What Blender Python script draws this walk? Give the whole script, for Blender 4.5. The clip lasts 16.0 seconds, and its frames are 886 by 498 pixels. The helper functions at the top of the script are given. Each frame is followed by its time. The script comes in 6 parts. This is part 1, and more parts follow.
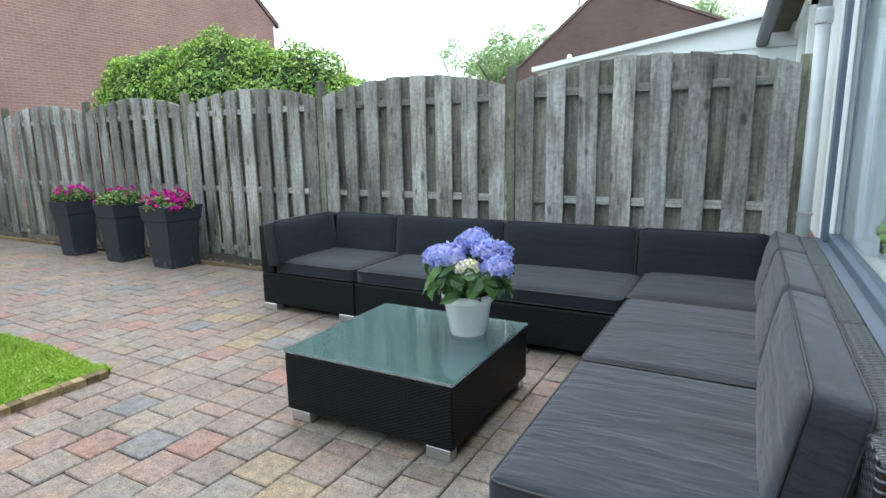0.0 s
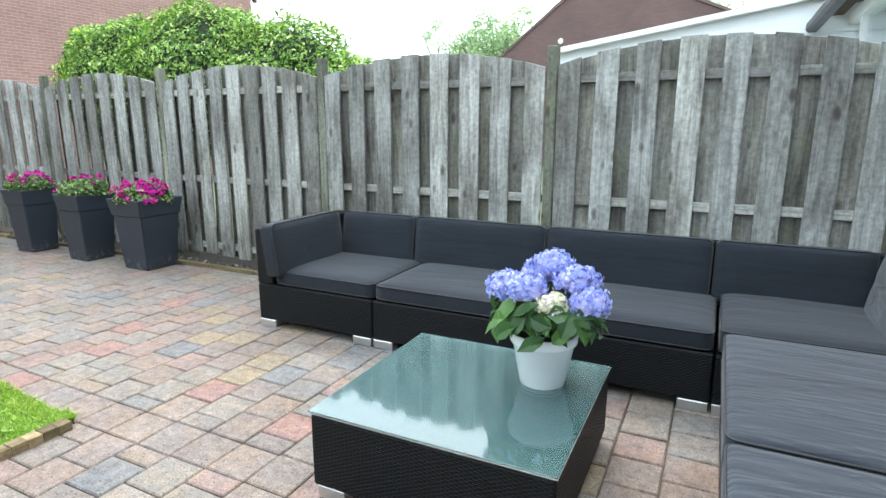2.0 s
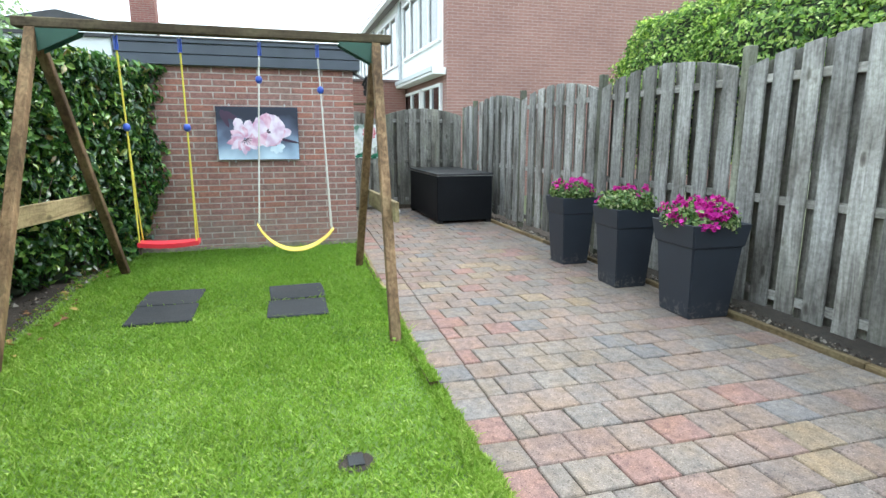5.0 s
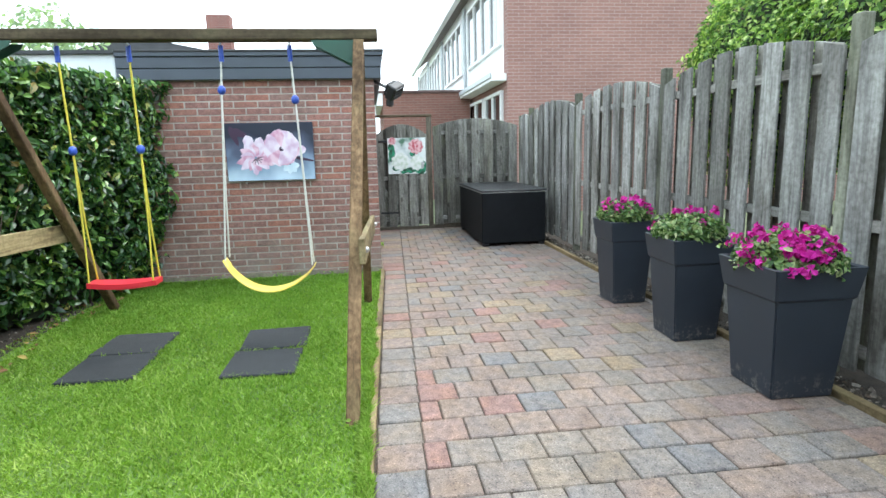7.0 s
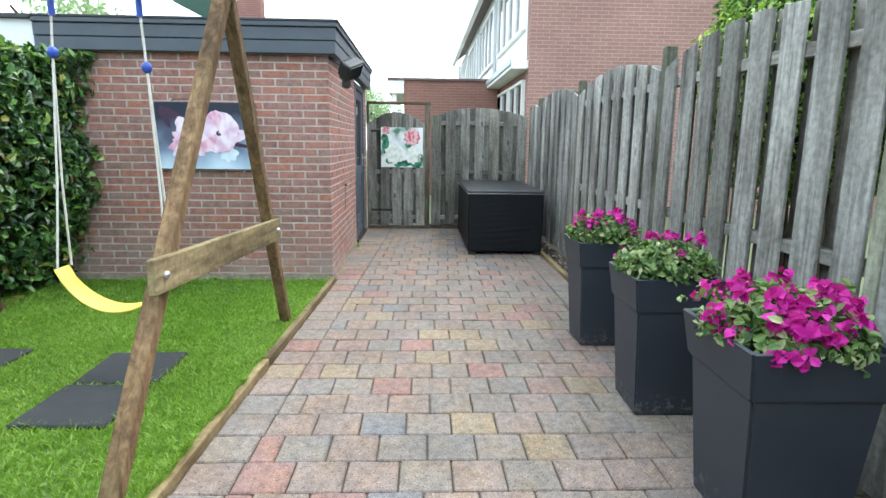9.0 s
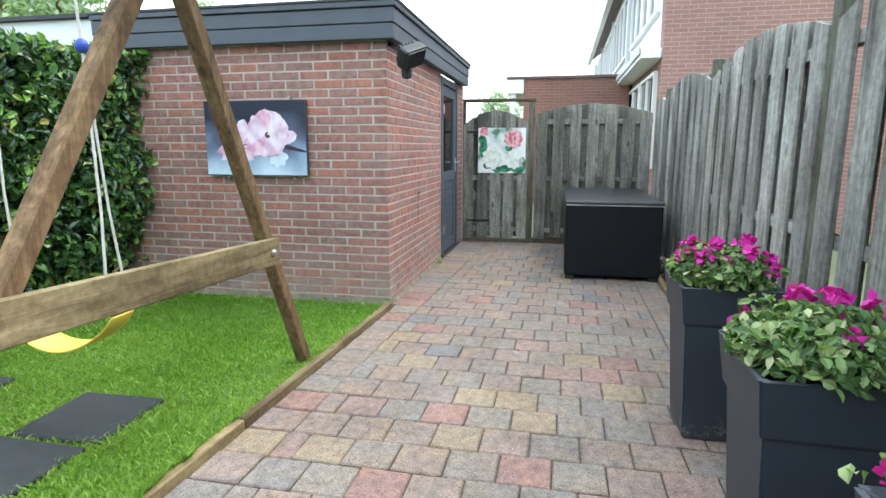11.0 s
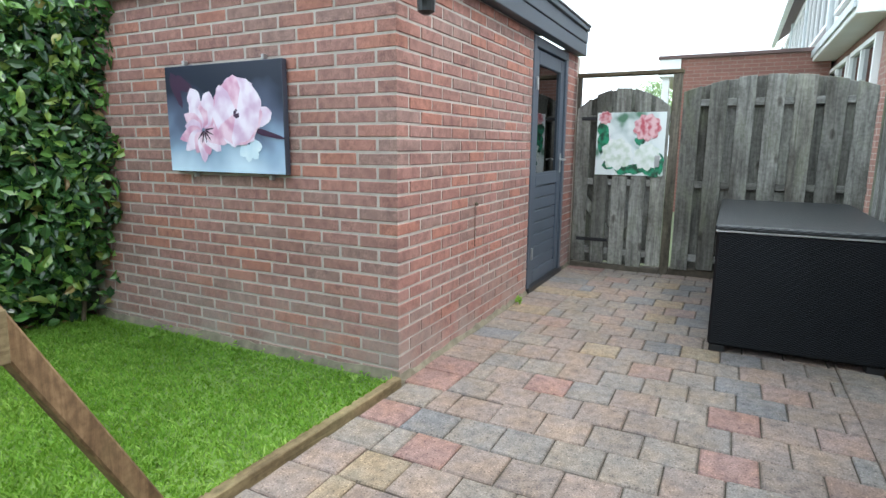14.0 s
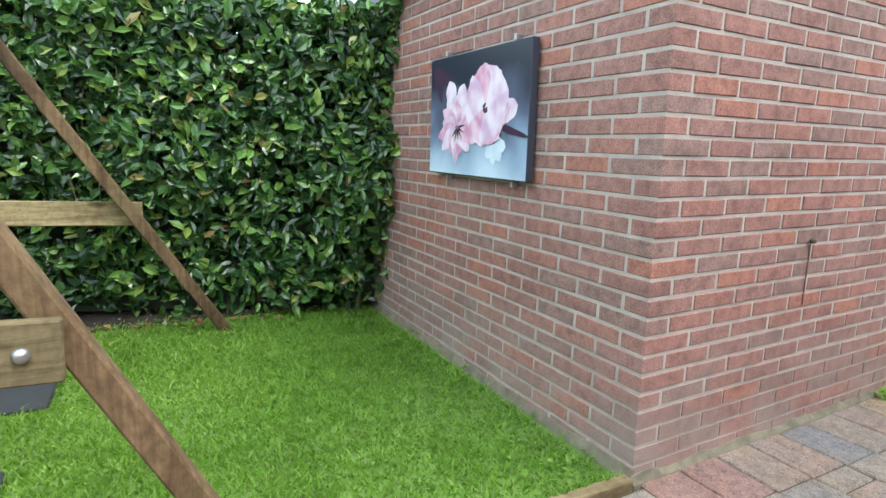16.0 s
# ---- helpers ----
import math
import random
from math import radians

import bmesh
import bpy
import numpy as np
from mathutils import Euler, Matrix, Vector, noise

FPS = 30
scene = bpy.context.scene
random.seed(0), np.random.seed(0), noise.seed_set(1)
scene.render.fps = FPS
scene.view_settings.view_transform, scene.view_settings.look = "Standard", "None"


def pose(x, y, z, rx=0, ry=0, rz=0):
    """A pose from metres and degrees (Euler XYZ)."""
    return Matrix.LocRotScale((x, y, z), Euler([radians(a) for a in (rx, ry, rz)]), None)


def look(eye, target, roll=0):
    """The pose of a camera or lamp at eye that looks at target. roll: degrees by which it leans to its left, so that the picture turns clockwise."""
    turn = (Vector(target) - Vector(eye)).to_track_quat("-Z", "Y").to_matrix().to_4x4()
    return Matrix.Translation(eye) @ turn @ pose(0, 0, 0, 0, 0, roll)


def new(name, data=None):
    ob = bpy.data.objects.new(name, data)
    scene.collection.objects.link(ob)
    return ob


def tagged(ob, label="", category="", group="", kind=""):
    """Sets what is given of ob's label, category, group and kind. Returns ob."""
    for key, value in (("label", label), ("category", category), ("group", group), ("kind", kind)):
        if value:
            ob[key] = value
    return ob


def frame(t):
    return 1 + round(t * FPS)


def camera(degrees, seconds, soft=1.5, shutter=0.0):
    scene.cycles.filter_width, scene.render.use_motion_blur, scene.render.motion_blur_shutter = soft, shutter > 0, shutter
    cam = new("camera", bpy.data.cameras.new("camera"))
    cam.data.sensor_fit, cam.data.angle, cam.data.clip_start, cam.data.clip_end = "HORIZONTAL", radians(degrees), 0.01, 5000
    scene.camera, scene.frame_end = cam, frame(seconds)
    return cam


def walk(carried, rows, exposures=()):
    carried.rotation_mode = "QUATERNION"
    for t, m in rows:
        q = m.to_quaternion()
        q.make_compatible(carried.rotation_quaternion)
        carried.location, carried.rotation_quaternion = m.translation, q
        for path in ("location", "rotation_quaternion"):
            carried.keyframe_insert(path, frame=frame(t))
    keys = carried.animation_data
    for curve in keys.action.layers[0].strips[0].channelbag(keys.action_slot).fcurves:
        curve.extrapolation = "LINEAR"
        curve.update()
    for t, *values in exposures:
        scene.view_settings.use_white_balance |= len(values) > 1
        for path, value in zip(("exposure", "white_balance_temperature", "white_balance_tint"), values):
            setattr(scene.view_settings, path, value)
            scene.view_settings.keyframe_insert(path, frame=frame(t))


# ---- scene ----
cam = camera(76.2, 16.0)
METRES, EYE, TILT, LEAN, TURN = 8.0, 1.5, 0.0, 0.0, 28.0
PATH = [
    (0, (0.491, 0.499, 1.233), (-0.448, 2.225, 0.862), -1.0),
    (0.5, (0.384, 0.637, 1.236), (-0.382, 2.444, 0.849), -0.8),
    (1, (0.248, 0.725, 1.245), (-0.421, 2.566, 0.842), -0.2),
    (1.5, (0.029, 0.678, 1.288), (-0.612, 2.523, 0.858), -0.3),
    (2, (-0.121, 0.885, 1.276), (-0.974, 2.643, 0.851), 0.1),
    (2.5, (-0.348, 1.0, 1.245), (-1.449, 2.62, 0.841), 0.7),
    (3, (-0.653, 1.15, 1.202), (-2.009, 2.569, 0.818), 2.4),
    (3.5, (-0.917, 1.247, 1.193), (-2.478, 2.434, 0.796), 2.1),
    (4, (-1.125, 1.394, 1.194), (-2.861, 2.302, 0.793), 1.8),
    (4.5, (-1.374, 1.51, 1.189), (-3.211, 2.192, 0.792), 0.8),
    (5, (-1.639, 1.581, 1.187), (-3.524, 2.125, 0.8), 0.1),
    (5.2, (-1.733, 1.629, 1.184), (-3.632, 2.124, 0.799), -0.3),
    (7.3, (-2.467, 2.458, 1.205), (-4.422, 2.698, 0.859), -1.4),
    (7.5, (-2.55, 2.556, 1.205), (-4.503, 2.805, 0.855), -1.1),
    (8, (-2.769, 2.794, 1.191), (-4.721, 3.051, 0.839), -0.3),
    (8.5, (-2.952, 2.991, 1.196), (-4.909, 3.189, 0.834), 0.4),
    (9, (-3.151, 3.171, 1.196), (-5.115, 3.247, 0.826), 0.7),
    (9.5, (-3.364, 3.296, 1.186), (-5.329, 3.245, 0.818), 0.7),
    (10, (-3.583, 3.407, 1.184), (-5.54, 3.229, 0.813), 0.1),
    (10.2, (-3.676, 3.456, 1.183), (-5.628, 3.224, 0.814), 0.0),
    (12.3, (-4.866, 3.709, 1.119), (-6.76, 3.171, 0.767), 0.1),
    (12.5, (-4.991, 3.701, 1.118), (-6.88, 3.151, 0.761), -0.0),
    (13, (-5.296, 3.691, 1.119), (-7.169, 3.093, 0.754), 0.5),
    (13.5, (-5.593, 3.722, 1.104), (-7.42, 2.994, 0.742), 0.4),
    (14, (-5.857, 3.715, 1.102), (-7.611, 2.825, 0.741), 0.4),
    (14.5, (-6.106, 3.717, 1.075), (-7.724, 2.592, 0.738), 0.5),
    (15, (-6.294, 3.7, 1.093), (-7.72, 2.344, 0.738), 0.9),
    (15.5, (-6.435, 3.641, 1.088), (-7.656, 2.097, 0.733), 1.3),
    (16, (-6.612, 3.575, 1.089), (-7.567, 1.855, 0.727), 1.5),
]
LIGHT = [(0, 1.2), (1, 1.48), (1.5, 1.55), (2.2, 1.68), (3.5, 1.58), (5, 1.45), (9, 1.47), (12.5, 1.44), (14.5, 1.40), (16, 1.48)]
walk(cam, [(t, look(eye, target, roll)) for t, eye, target, roll in PATH], LIGHT)

# ---- world, sun, exposure ----
world = bpy.data.worlds.new("overcast")
scene.world = world
world.use_nodes = True
wn, wl = world.node_tree.nodes, world.node_tree.links
bgn = wn["Background"]
sky = wn.new("ShaderNodeTexSky")
sky.sky_type = "NISHITA"
sky.sun_disc = False
sky.sun_elevation = radians(58)
sky.sun_rotation = radians(333)
sky.air_density, sky.dust_density, sky.ozone_density = 1.0, 6.0, 1.0
veil = wn.new("ShaderNodeMix")
veil.data_type = "RGBA"
veil.inputs["Factor"].default_value = 0.82
veil.inputs["B"].default_value = (7.4, 8.8, 9.7, 1)
wl.new(sky.outputs["Color"], veil.inputs["A"])
wl.new(veil.outputs["Result"], bgn.inputs["Color"])
bgn.inputs["Strength"].default_value = 0.15
sun = new("sun", bpy.data.lights.new("sun", "SUN"))
sun.data.energy, sun.data.angle, sun.data.color = 0.65, radians(25), (0.96, 0.98, 0.97)
sun.matrix_world = look((-7, 5, 12), (-4.0, -1.0, 2.0))
scene.view_settings.exposure = 0.0


# ---- materials ----
def mat(name, rough=0.6, metal=0.0, spec=0.5):
    m = bpy.data.materials.new(name)
    m.use_nodes = True
    b = m.node_tree.nodes["Principled BSDF"]
    b.inputs["Roughness"].default_value = rough
    b.inputs["Metallic"].default_value = metal
    b.inputs["Specular IOR Level"].default_value = spec
    return m


def node(m, kind, **kw):
    n = m.node_tree.nodes.new("ShaderNode" + kind)
    for k, v in kw.items():
        k = k.replace("_", " ")
        if k in n.inputs:
            n.inputs[k].default_value = v
    return n


def link(m, a, b):
    m.node_tree.links.new(a, b)


def bsdf(m):
    return m.node_tree.nodes["Principled BSDF"]


def coords(m, scale=(1, 1, 1), planar=False):
    """Object coordinates in metres; planar lays a wall's length along x and its height along y."""
    tc = node(m, "TexCoord")
    out = tc.outputs["Object"]
    if planar:
        sep, geo = node(m, "SeparateXYZ"), node(m, "NewGeometry")
        link(m, out, sep.inputs[0])
        nrm = node(m, "SeparateXYZ")
        link(m, geo.outputs["True Normal"], nrm.inputs[0])
        add = node(m, "Math")
        link(m, sep.outputs[0], add.inputs[0])
        link(m, sep.outputs[1], add.inputs[1])
        wall = node(m, "CombineXYZ")
        link(m, add.outputs[0], wall.inputs[0])
        link(m, sep.outputs[2], wall.inputs[1])
        ab = node(m, "Math")
        ab.operation = "ABSOLUTE"
        link(m, nrm.outputs[2], ab.inputs[0])
        gt = node(m, "Math")
        gt.operation = "GREATER_THAN"
        gt.inputs[1].default_value = 0.7
        link(m, ab.outputs[0], gt.inputs[0])
        mx = node(m, "Mix")
        mx.data_type = "VECTOR"
        link(m, gt.outputs[0], mx.inputs["Factor"])
        link(m, wall.outputs[0], mx.inputs[4])
        link(m, out, mx.inputs[5])
        out = mx.outputs[1]
    mp = node(m, "Mapping")
    mp.inputs["Scale"].default_value = scale
    link(m, out, mp.inputs["Vector"])
    return mp.outputs["Vector"]


def ramp(m, fac, stops):
    r = node(m, "ValToRGB")
    e = r.color_ramp.elements
    while len(e) < len(stops):
        e.new(0.5)
    for q, (p, c) in zip(e, stops):
        q.position, q.color = p, (*c, 1)
    link(m, fac, r.inputs[0])
    return r.outputs[0]


def noise_of(m, vec, scale, detail=4, rough=0.55, distort=0.0):
    n = node(m, "TexNoise", Scale=scale, Detail=detail, Roughness=rough, Distortion=distort)
    link(m, vec, n.inputs["Vector"])
    return n.outputs["Fac"]


def mixc(m, fac, a, b, mode="MIX"):
    x = node(m, "Mix")
    x.data_type, x.blend_type = "RGBA", mode
    for v, s in ((fac, "Factor"), (a, 6), (b, 7)):
        sock = x.inputs[s]
        if isinstance(v, (int, float)):
            sock.default_value = v
        elif isinstance(v, tuple):
            sock.default_value = (*v, 1)
        else:
            link(m, v, sock)
    return x.outputs[2]


def bump(m, height, strength=0.3, dist=0.01, below=None):
    b = node(m, "Bump", Strength=strength, Distance=dist)
    link(m, height, b.inputs["Height"])
    if below is not None:
        link(m, below, b.inputs["Normal"])
    link(m, b.outputs[0], bsdf(m).inputs["Normal"])
    return b.outputs[0]


def colour(m, c):
    if isinstance(c, tuple):
        bsdf(m).inputs["Base Color"].default_value = (*c, 1)
    else:
        link(m, c, bsdf(m).inputs["Base Color"])
    return m


def plain(name, c, rough=0.5, metal=0.0, vary=0.12, scale=6.0, bumps=0.1, spec=0.5):
    """A paint, plastic or metal with slight stains and grain."""
    m = mat(name, rough, metal, spec)
    v = coords(m)
    n = noise_of(m, v, scale, 5)
    lo, hi = tuple(x * (1 - vary) for x in c), tuple(min(1, x * (1 + vary)) for x in c)
    colour(m, ramp(m, n, [(0.3, lo), (0.7, hi)]))
    f = noise_of(m, v, scale * 30, 3)
    bump(m, f, bumps, 0.002)
    rr = node(m, "MapRange")
    rr.inputs["To Min"].default_value, rr.inputs["To Max"].default_value = max(0.02, rough - 0.08), min(1, rough + 0.1)
    link(m, n, rr.inputs["Value"])
    link(m, rr.outputs[0], bsdf(m).inputs["Roughness"])
    return m


def wood(name, dark, light, along=2, rough=0.8, green=0.0, knots=True, stained=0.5):
    """Weathered timber with its grain along one axis (0, 1, 2)."""
    m = mat(name, rough, 0, 0.25)
    s = [12.0, 12.0, 12.0]
    s[along] = 0.9
    tc = node(m, "TexCoord")
    info = node(m, "ObjectInfo")
    off = node(m, "VectorMath")
    off.operation = "MULTIPLY_ADD"
    comb = node(m, "CombineXYZ")
    for i in range(3):
        link(m, info.outputs["Random"], comb.inputs[i])
    link(m, comb.outputs[0], off.inputs[0])
    off.inputs[1].default_value = (7.3, 9.1, 5.7)
    link(m, tc.outputs["Object"], off.inputs[2])
    mp = node(m, "Mapping")
    mp.inputs["Scale"].default_value = s
    link(m, off.outputs[0], mp.inputs["Vector"])
    mp2 = node(m, "Mapping")
    s2 = [5.0, 5.0, 5.0]
    s2[along] = 2.0
    mp2.inputs["Scale"].default_value = s2
    link(m, off.outputs[0], mp2.inputs["Vector"])
    grain = noise_of(m, mp.outputs[0], 2.2, 8, 0.65, 1.2)
    broad = noise_of(m, mp2.outputs[0], 0.8, 4, 0.6)
    c = ramp(m, grain, [(0.28, dark), (0.5, tuple((a + b) / 2 for a, b in zip(dark, light))), (0.72, light)])
    stain = ramp(m, broad, [(0.34, (stained, stained * 0.96, stained * 0.9)), (0.62, (1.18, 1.18, 1.18))])
    c = mixc(m, 1.0, c, stain, "MULTIPLY")
    tone = ramp(m, info.outputs["Random"], [(0.0, (0.58, 0.57, 0.55)), (0.5, (1, 1, 1)), (1.0, (1.28, 1.26, 1.22))])
    c = mixc(m, 1.0, c, tone, "MULTIPLY")
    if knots:
        vo = node(m, "TexVoronoi", Scale=1.0)
        mp3 = node(m, "Mapping")
        s3 = [7.0, 7.0, 7.0]
        s3[along] = 3.2
        mp3.inputs["Scale"].default_value = s3
        link(m, off.outputs[0], mp3.inputs["Vector"])
        link(m, mp3.outputs[0], vo.inputs["Vector"])
        k = ramp(m, vo.outputs["Distance"], [(0.05, (0.25, 0.22, 0.2)), (0.11, (0.55, 0.53, 0.5)), (0.16, (1.12, 1.12, 1.1)), (0.30, (1, 1, 1))])
        c = mixc(m, 0.8, c, k, "MULTIPLY")
    fleck = ramp(m, noise_of(m, off.outputs[0], 38.0, 4, 0.65), [(0.32, (0.72, 0.71, 0.69)), (0.62, (1.12, 1.12, 1.12))])
    c = mixc(m, 1.0, c, fleck, "MULTIPLY")
    if green:
        g = ramp(m, noise_of(m, mp2.outputs[0], 1.6, 3), [(0.5, (0, 0, 0)), (0.75, (green, green, green))])
        gs = node(m, "RGBToBW")
        link(m, g, gs.inputs[0])
        c = mixc(m, gs.outputs[0], c, (0.12, 0.135, 0.06))
    colour(m, c)
    bump(m, grain, 0.55, 0.004)
    return m


def island(m, stops):
    geo = node(m, "NewGeometry")
    return ramp(m, geo.outputs["Random Per Island"], stops)


def leaf(name, stops, rough=0.4, spec=0.5, through_it=0.25):
    m = mat(name, rough, 0, spec)
    colour(m, island(m, stops))
    b = bsdf(m)
    tr = node(m, "BsdfTranslucent")
    c = b.inputs["Base Color"].links[0].from_socket
    link(m, mixc(m, 1.0, c, (1.3, 1.5, 0.6), "MULTIPLY"), tr.inputs["Color"])
    mx = node(m, "MixShader")
    mx.inputs[0].default_value = through_it
    link(m, b.outputs[0], mx.inputs[1])
    link(m, tr.outputs[0], mx.inputs[2])
    link(m, mx.outputs[0], m.node_tree.nodes["Material Output"].inputs["Surface"])
    return m


def stone(name, stops, by_object=True, rough=0.85, bloom=False, flecks=False):
    """Pieces coloured by chance from a set of tones, with grit and wear."""
    m = mat(name, rough, 0, 0.3)
    if by_object:
        src = node(m, "ObjectInfo").outputs["Random"]
    else:
        src = node(m, "NewGeometry").outputs["Random Per Island"]
    r = node(m, "ValToRGB")
    r.color_ramp.interpolation = "CONSTANT"
    e = r.color_ramp.elements
    while len(e) < len(stops):
        e.new(0.5)
    for i, (q, c) in enumerate(zip(e, stops)):
        q.position, q.color = i / len(stops), (*c, 1)
    link(m, src, r.inputs[0])
    geo = node(m, "NewGeometry")
    pos = geo.outputs["Position"]
    big = noise_of(m, pos, 3.0, 5, 0.6)
    fine = noise_of(m, pos, 160, 3, 0.7)
    mid = noise_of(m, pos, 24, 4, 0.6)
    c = mixc(m, 1.0, r.outputs[0], ramp(m, big, [(0.3, (0.82, 0.8, 0.78)), (0.7, (1.12, 1.12, 1.12))]), "MULTIPLY")
    c = mixc(m, 1.0, c, ramp(m, mid, [(0.3, (0.72, 0.72, 0.74)), (0.6, (1.08, 1.07, 1.05))]), "MULTIPLY")
    c = mixc(m, 1.0, c, ramp(m, fine, [(0.35, (0.7, 0.7, 0.7)), (0.62, (1.22, 1.2, 1.18))]), "MULTIPLY")
    if flecks:
        blot = noise_of(m, pos, 7.0, 3, 0.5)
        c = mixc(m, 1.0, c, ramp(m, blot, [(0.36, (0.95, 0.99, 1.03)), (0.5, (1, 1, 1)), (0.62, (1.05, 1.01, 0.94))]), "MULTIPLY")
        for sc, lim, fc in ((75, 0.16, (1.55, 1.52, 1.48)), (55, 0.15, (0.45, 0.43, 0.42))):
            vo = node(m, "TexVoronoi", Scale=sc)
            link(m, pos, vo.inputs["Vector"])
            c = mixc(m, 0.75, c, ramp(m, vo.outputs["Distance"], [(lim, fc), (lim + 0.12, (1, 1, 1))]), "MULTIPLY")
    if bloom:
        sep = node(m, "SeparateXYZ")
        link(m, pos, sep.inputs[0])
        low = node(m, "MapRange")
        low.inputs["From Min"].default_value, low.inputs["From Max"].default_value = 0.50, 0.10
        link(m, sep.outputs[2], low.inputs["Value"])
        mul = node(m, "Math")
        mul.operation = "MULTIPLY"
        link(m, low.outputs[0], mul.inputs[0])
        nz = node(m, "RGBToBW")
        link(m, ramp(m, noise_of(m, pos, 4.0, 5, 0.6), [(0.36, (0.05, 0.05, 0.05)), (0.64, (0.60, 0.60, 0.60))]), nz.inputs[0])
        link(m, nz.outputs[0], mul.inputs[1])
        c = mixc(m, mul.outputs[0], c, (0.36, 0.30, 0.27))
    colour(m, c)
    b1 = bump(m, mid, 0.35, 0.004)
    bump(m, fine, 0.4, 0.0015, b1)
    return m


def brickwork(name, tones, mortar, shift=(0, 0, 0)):
    m = mat(name, 0.9, 0, 0.2)
    v = coords(m, planar=True)
    bt = node(m, "TexBrick", Scale=1.0)
    bt.inputs["Brick Width"].default_value = 0.22
    bt.inputs["Row Height"].default_value = 0.0625
    bt.inputs["Mortar Size"].default_value = 0.006
    bt.inputs["Mortar Smooth"].default_value = 0.2
    bt.inputs["Bias"].default_value = 0.0
    bt.inputs["Color1"].default_value = (*tones[0], 1)
    bt.inputs["Color2"].default_value = (*tones[1], 1)
    bt.inputs["Mortar"].default_value = (*mortar, 1)
    link(m, v, bt.inputs["Vector"])
    n = noise_of(m, v, 0.7, 5, 0.6)
    f = noise_of(m, v, 40, 3, 0.6)
    c = mixc(m, 1.0, bt.outputs["Color"], ramp(m, n, [(0.3, (0.85, 0.84, 0.84)), (0.7, (1.12, 1.1, 1.08))]), "MULTIPLY")
    c = mixc(m, 1.0, c, ramp(m, f, [(0.3, (0.85, 0.85, 0.85)), (0.7, (1.1, 1.1, 1.1))]), "MULTIPLY")
    colour(m, c)
    inv = node(m, "Math")
    inv.operation = "SUBTRACT"
    inv.inputs[0].default_value = 1.0
    link(m, bt.outputs["Fac"], inv.inputs[1])
    bump(m, inv.outputs[0], 0.5, 0.006)
    return m


def weave(name, c, rough=0.45, size=0.011, low=0.4, depth=0.5):
    """Flat woven plastic wicker: two crossing bands, each over and under."""
    m = mat(name, rough, 0, 0.5)
    v = coords(m, planar=True)
    sep = node(m, "SeparateXYZ")
    link(m, v, sep.inputs[0])

    def wave(sock, step, phase=None, kind="SINE"):
        a = node(m, "Math")
        a.operation = "MULTIPLY"
        a.inputs[1].default_value = math.pi / step
        link(m, sock, a.inputs[0])
        s = node(m, "Math")
        s.operation = kind
        link(m, a.outputs[0], s.inputs[0])
        return s.outputs[0]

    def two(op, a, b):
        x = node(m, "Math")
        x.operation = op
        link(m, a, x.inputs[0])
        link(m, b, x.inputs[1])
        return x.outputs[0]

    sx, sy = wave(sep.outputs[0], size * 2.2), wave(sep.outputs[1], size)
    h = two("MULTIPLY", sx, sy)
    ridge = node(m, "Math")
    ridge.operation = "ABSOLUTE"
    link(m, sy, ridge.inputs[0])
    hh = two("ADD", h, ridge.outputs[0])
    n = noise_of(m, v, 3, 4)
    col = ramp(m, hh, [(0.0, tuple(x * low for x in c)), (0.9, c)])
    colour(m, mixc(m, 1.0, col, ramp(m, n, [(0.3, (0.8, 0.8, 0.8)), (0.7, (1.15, 1.15, 1.15))]), "MULTIPLY"))
    bump(m, hh, depth, 0.003)
    return m


def fabric(name, c, cr=0.35):
    m = mat(name, 0.9, 0, 0.25)
    bsdf(m).inputs["Sheen Weight"].default_value = 0.12
    bsdf(m).inputs["Sheen Roughness"].default_value = 0.5
    v = coords(m)
    big = noise_of(m, v, 2.5, 5, 0.6)
    thread = noise_of(m, v, 420, 2, 0.5)
    mp = node(m, "Mapping")
    mp.inputs["Scale"].default_value = (1.0, 9.0, 3.0)
    link(m, v, mp.inputs["Vector"])
    crease = noise_of(m, mp.outputs[0], 1.8, 3, 0.5, 0.4)
    colour(m, mixc(m, 1.0, ramp(m, big, [(0.3, tuple(x * 0.85 for x in c)), (0.7, tuple(x * 1.15 for x in c))]),
                   ramp(m, thread, [(0.3, (0.8, 0.8, 0.8)), (0.7, (1.15, 1.15, 1.15))]), "MULTIPLY"))
    b1 = bump(m, crease, cr, 0.03)
    bump(m, thread, 0.3, 0.001, b1)
    return m


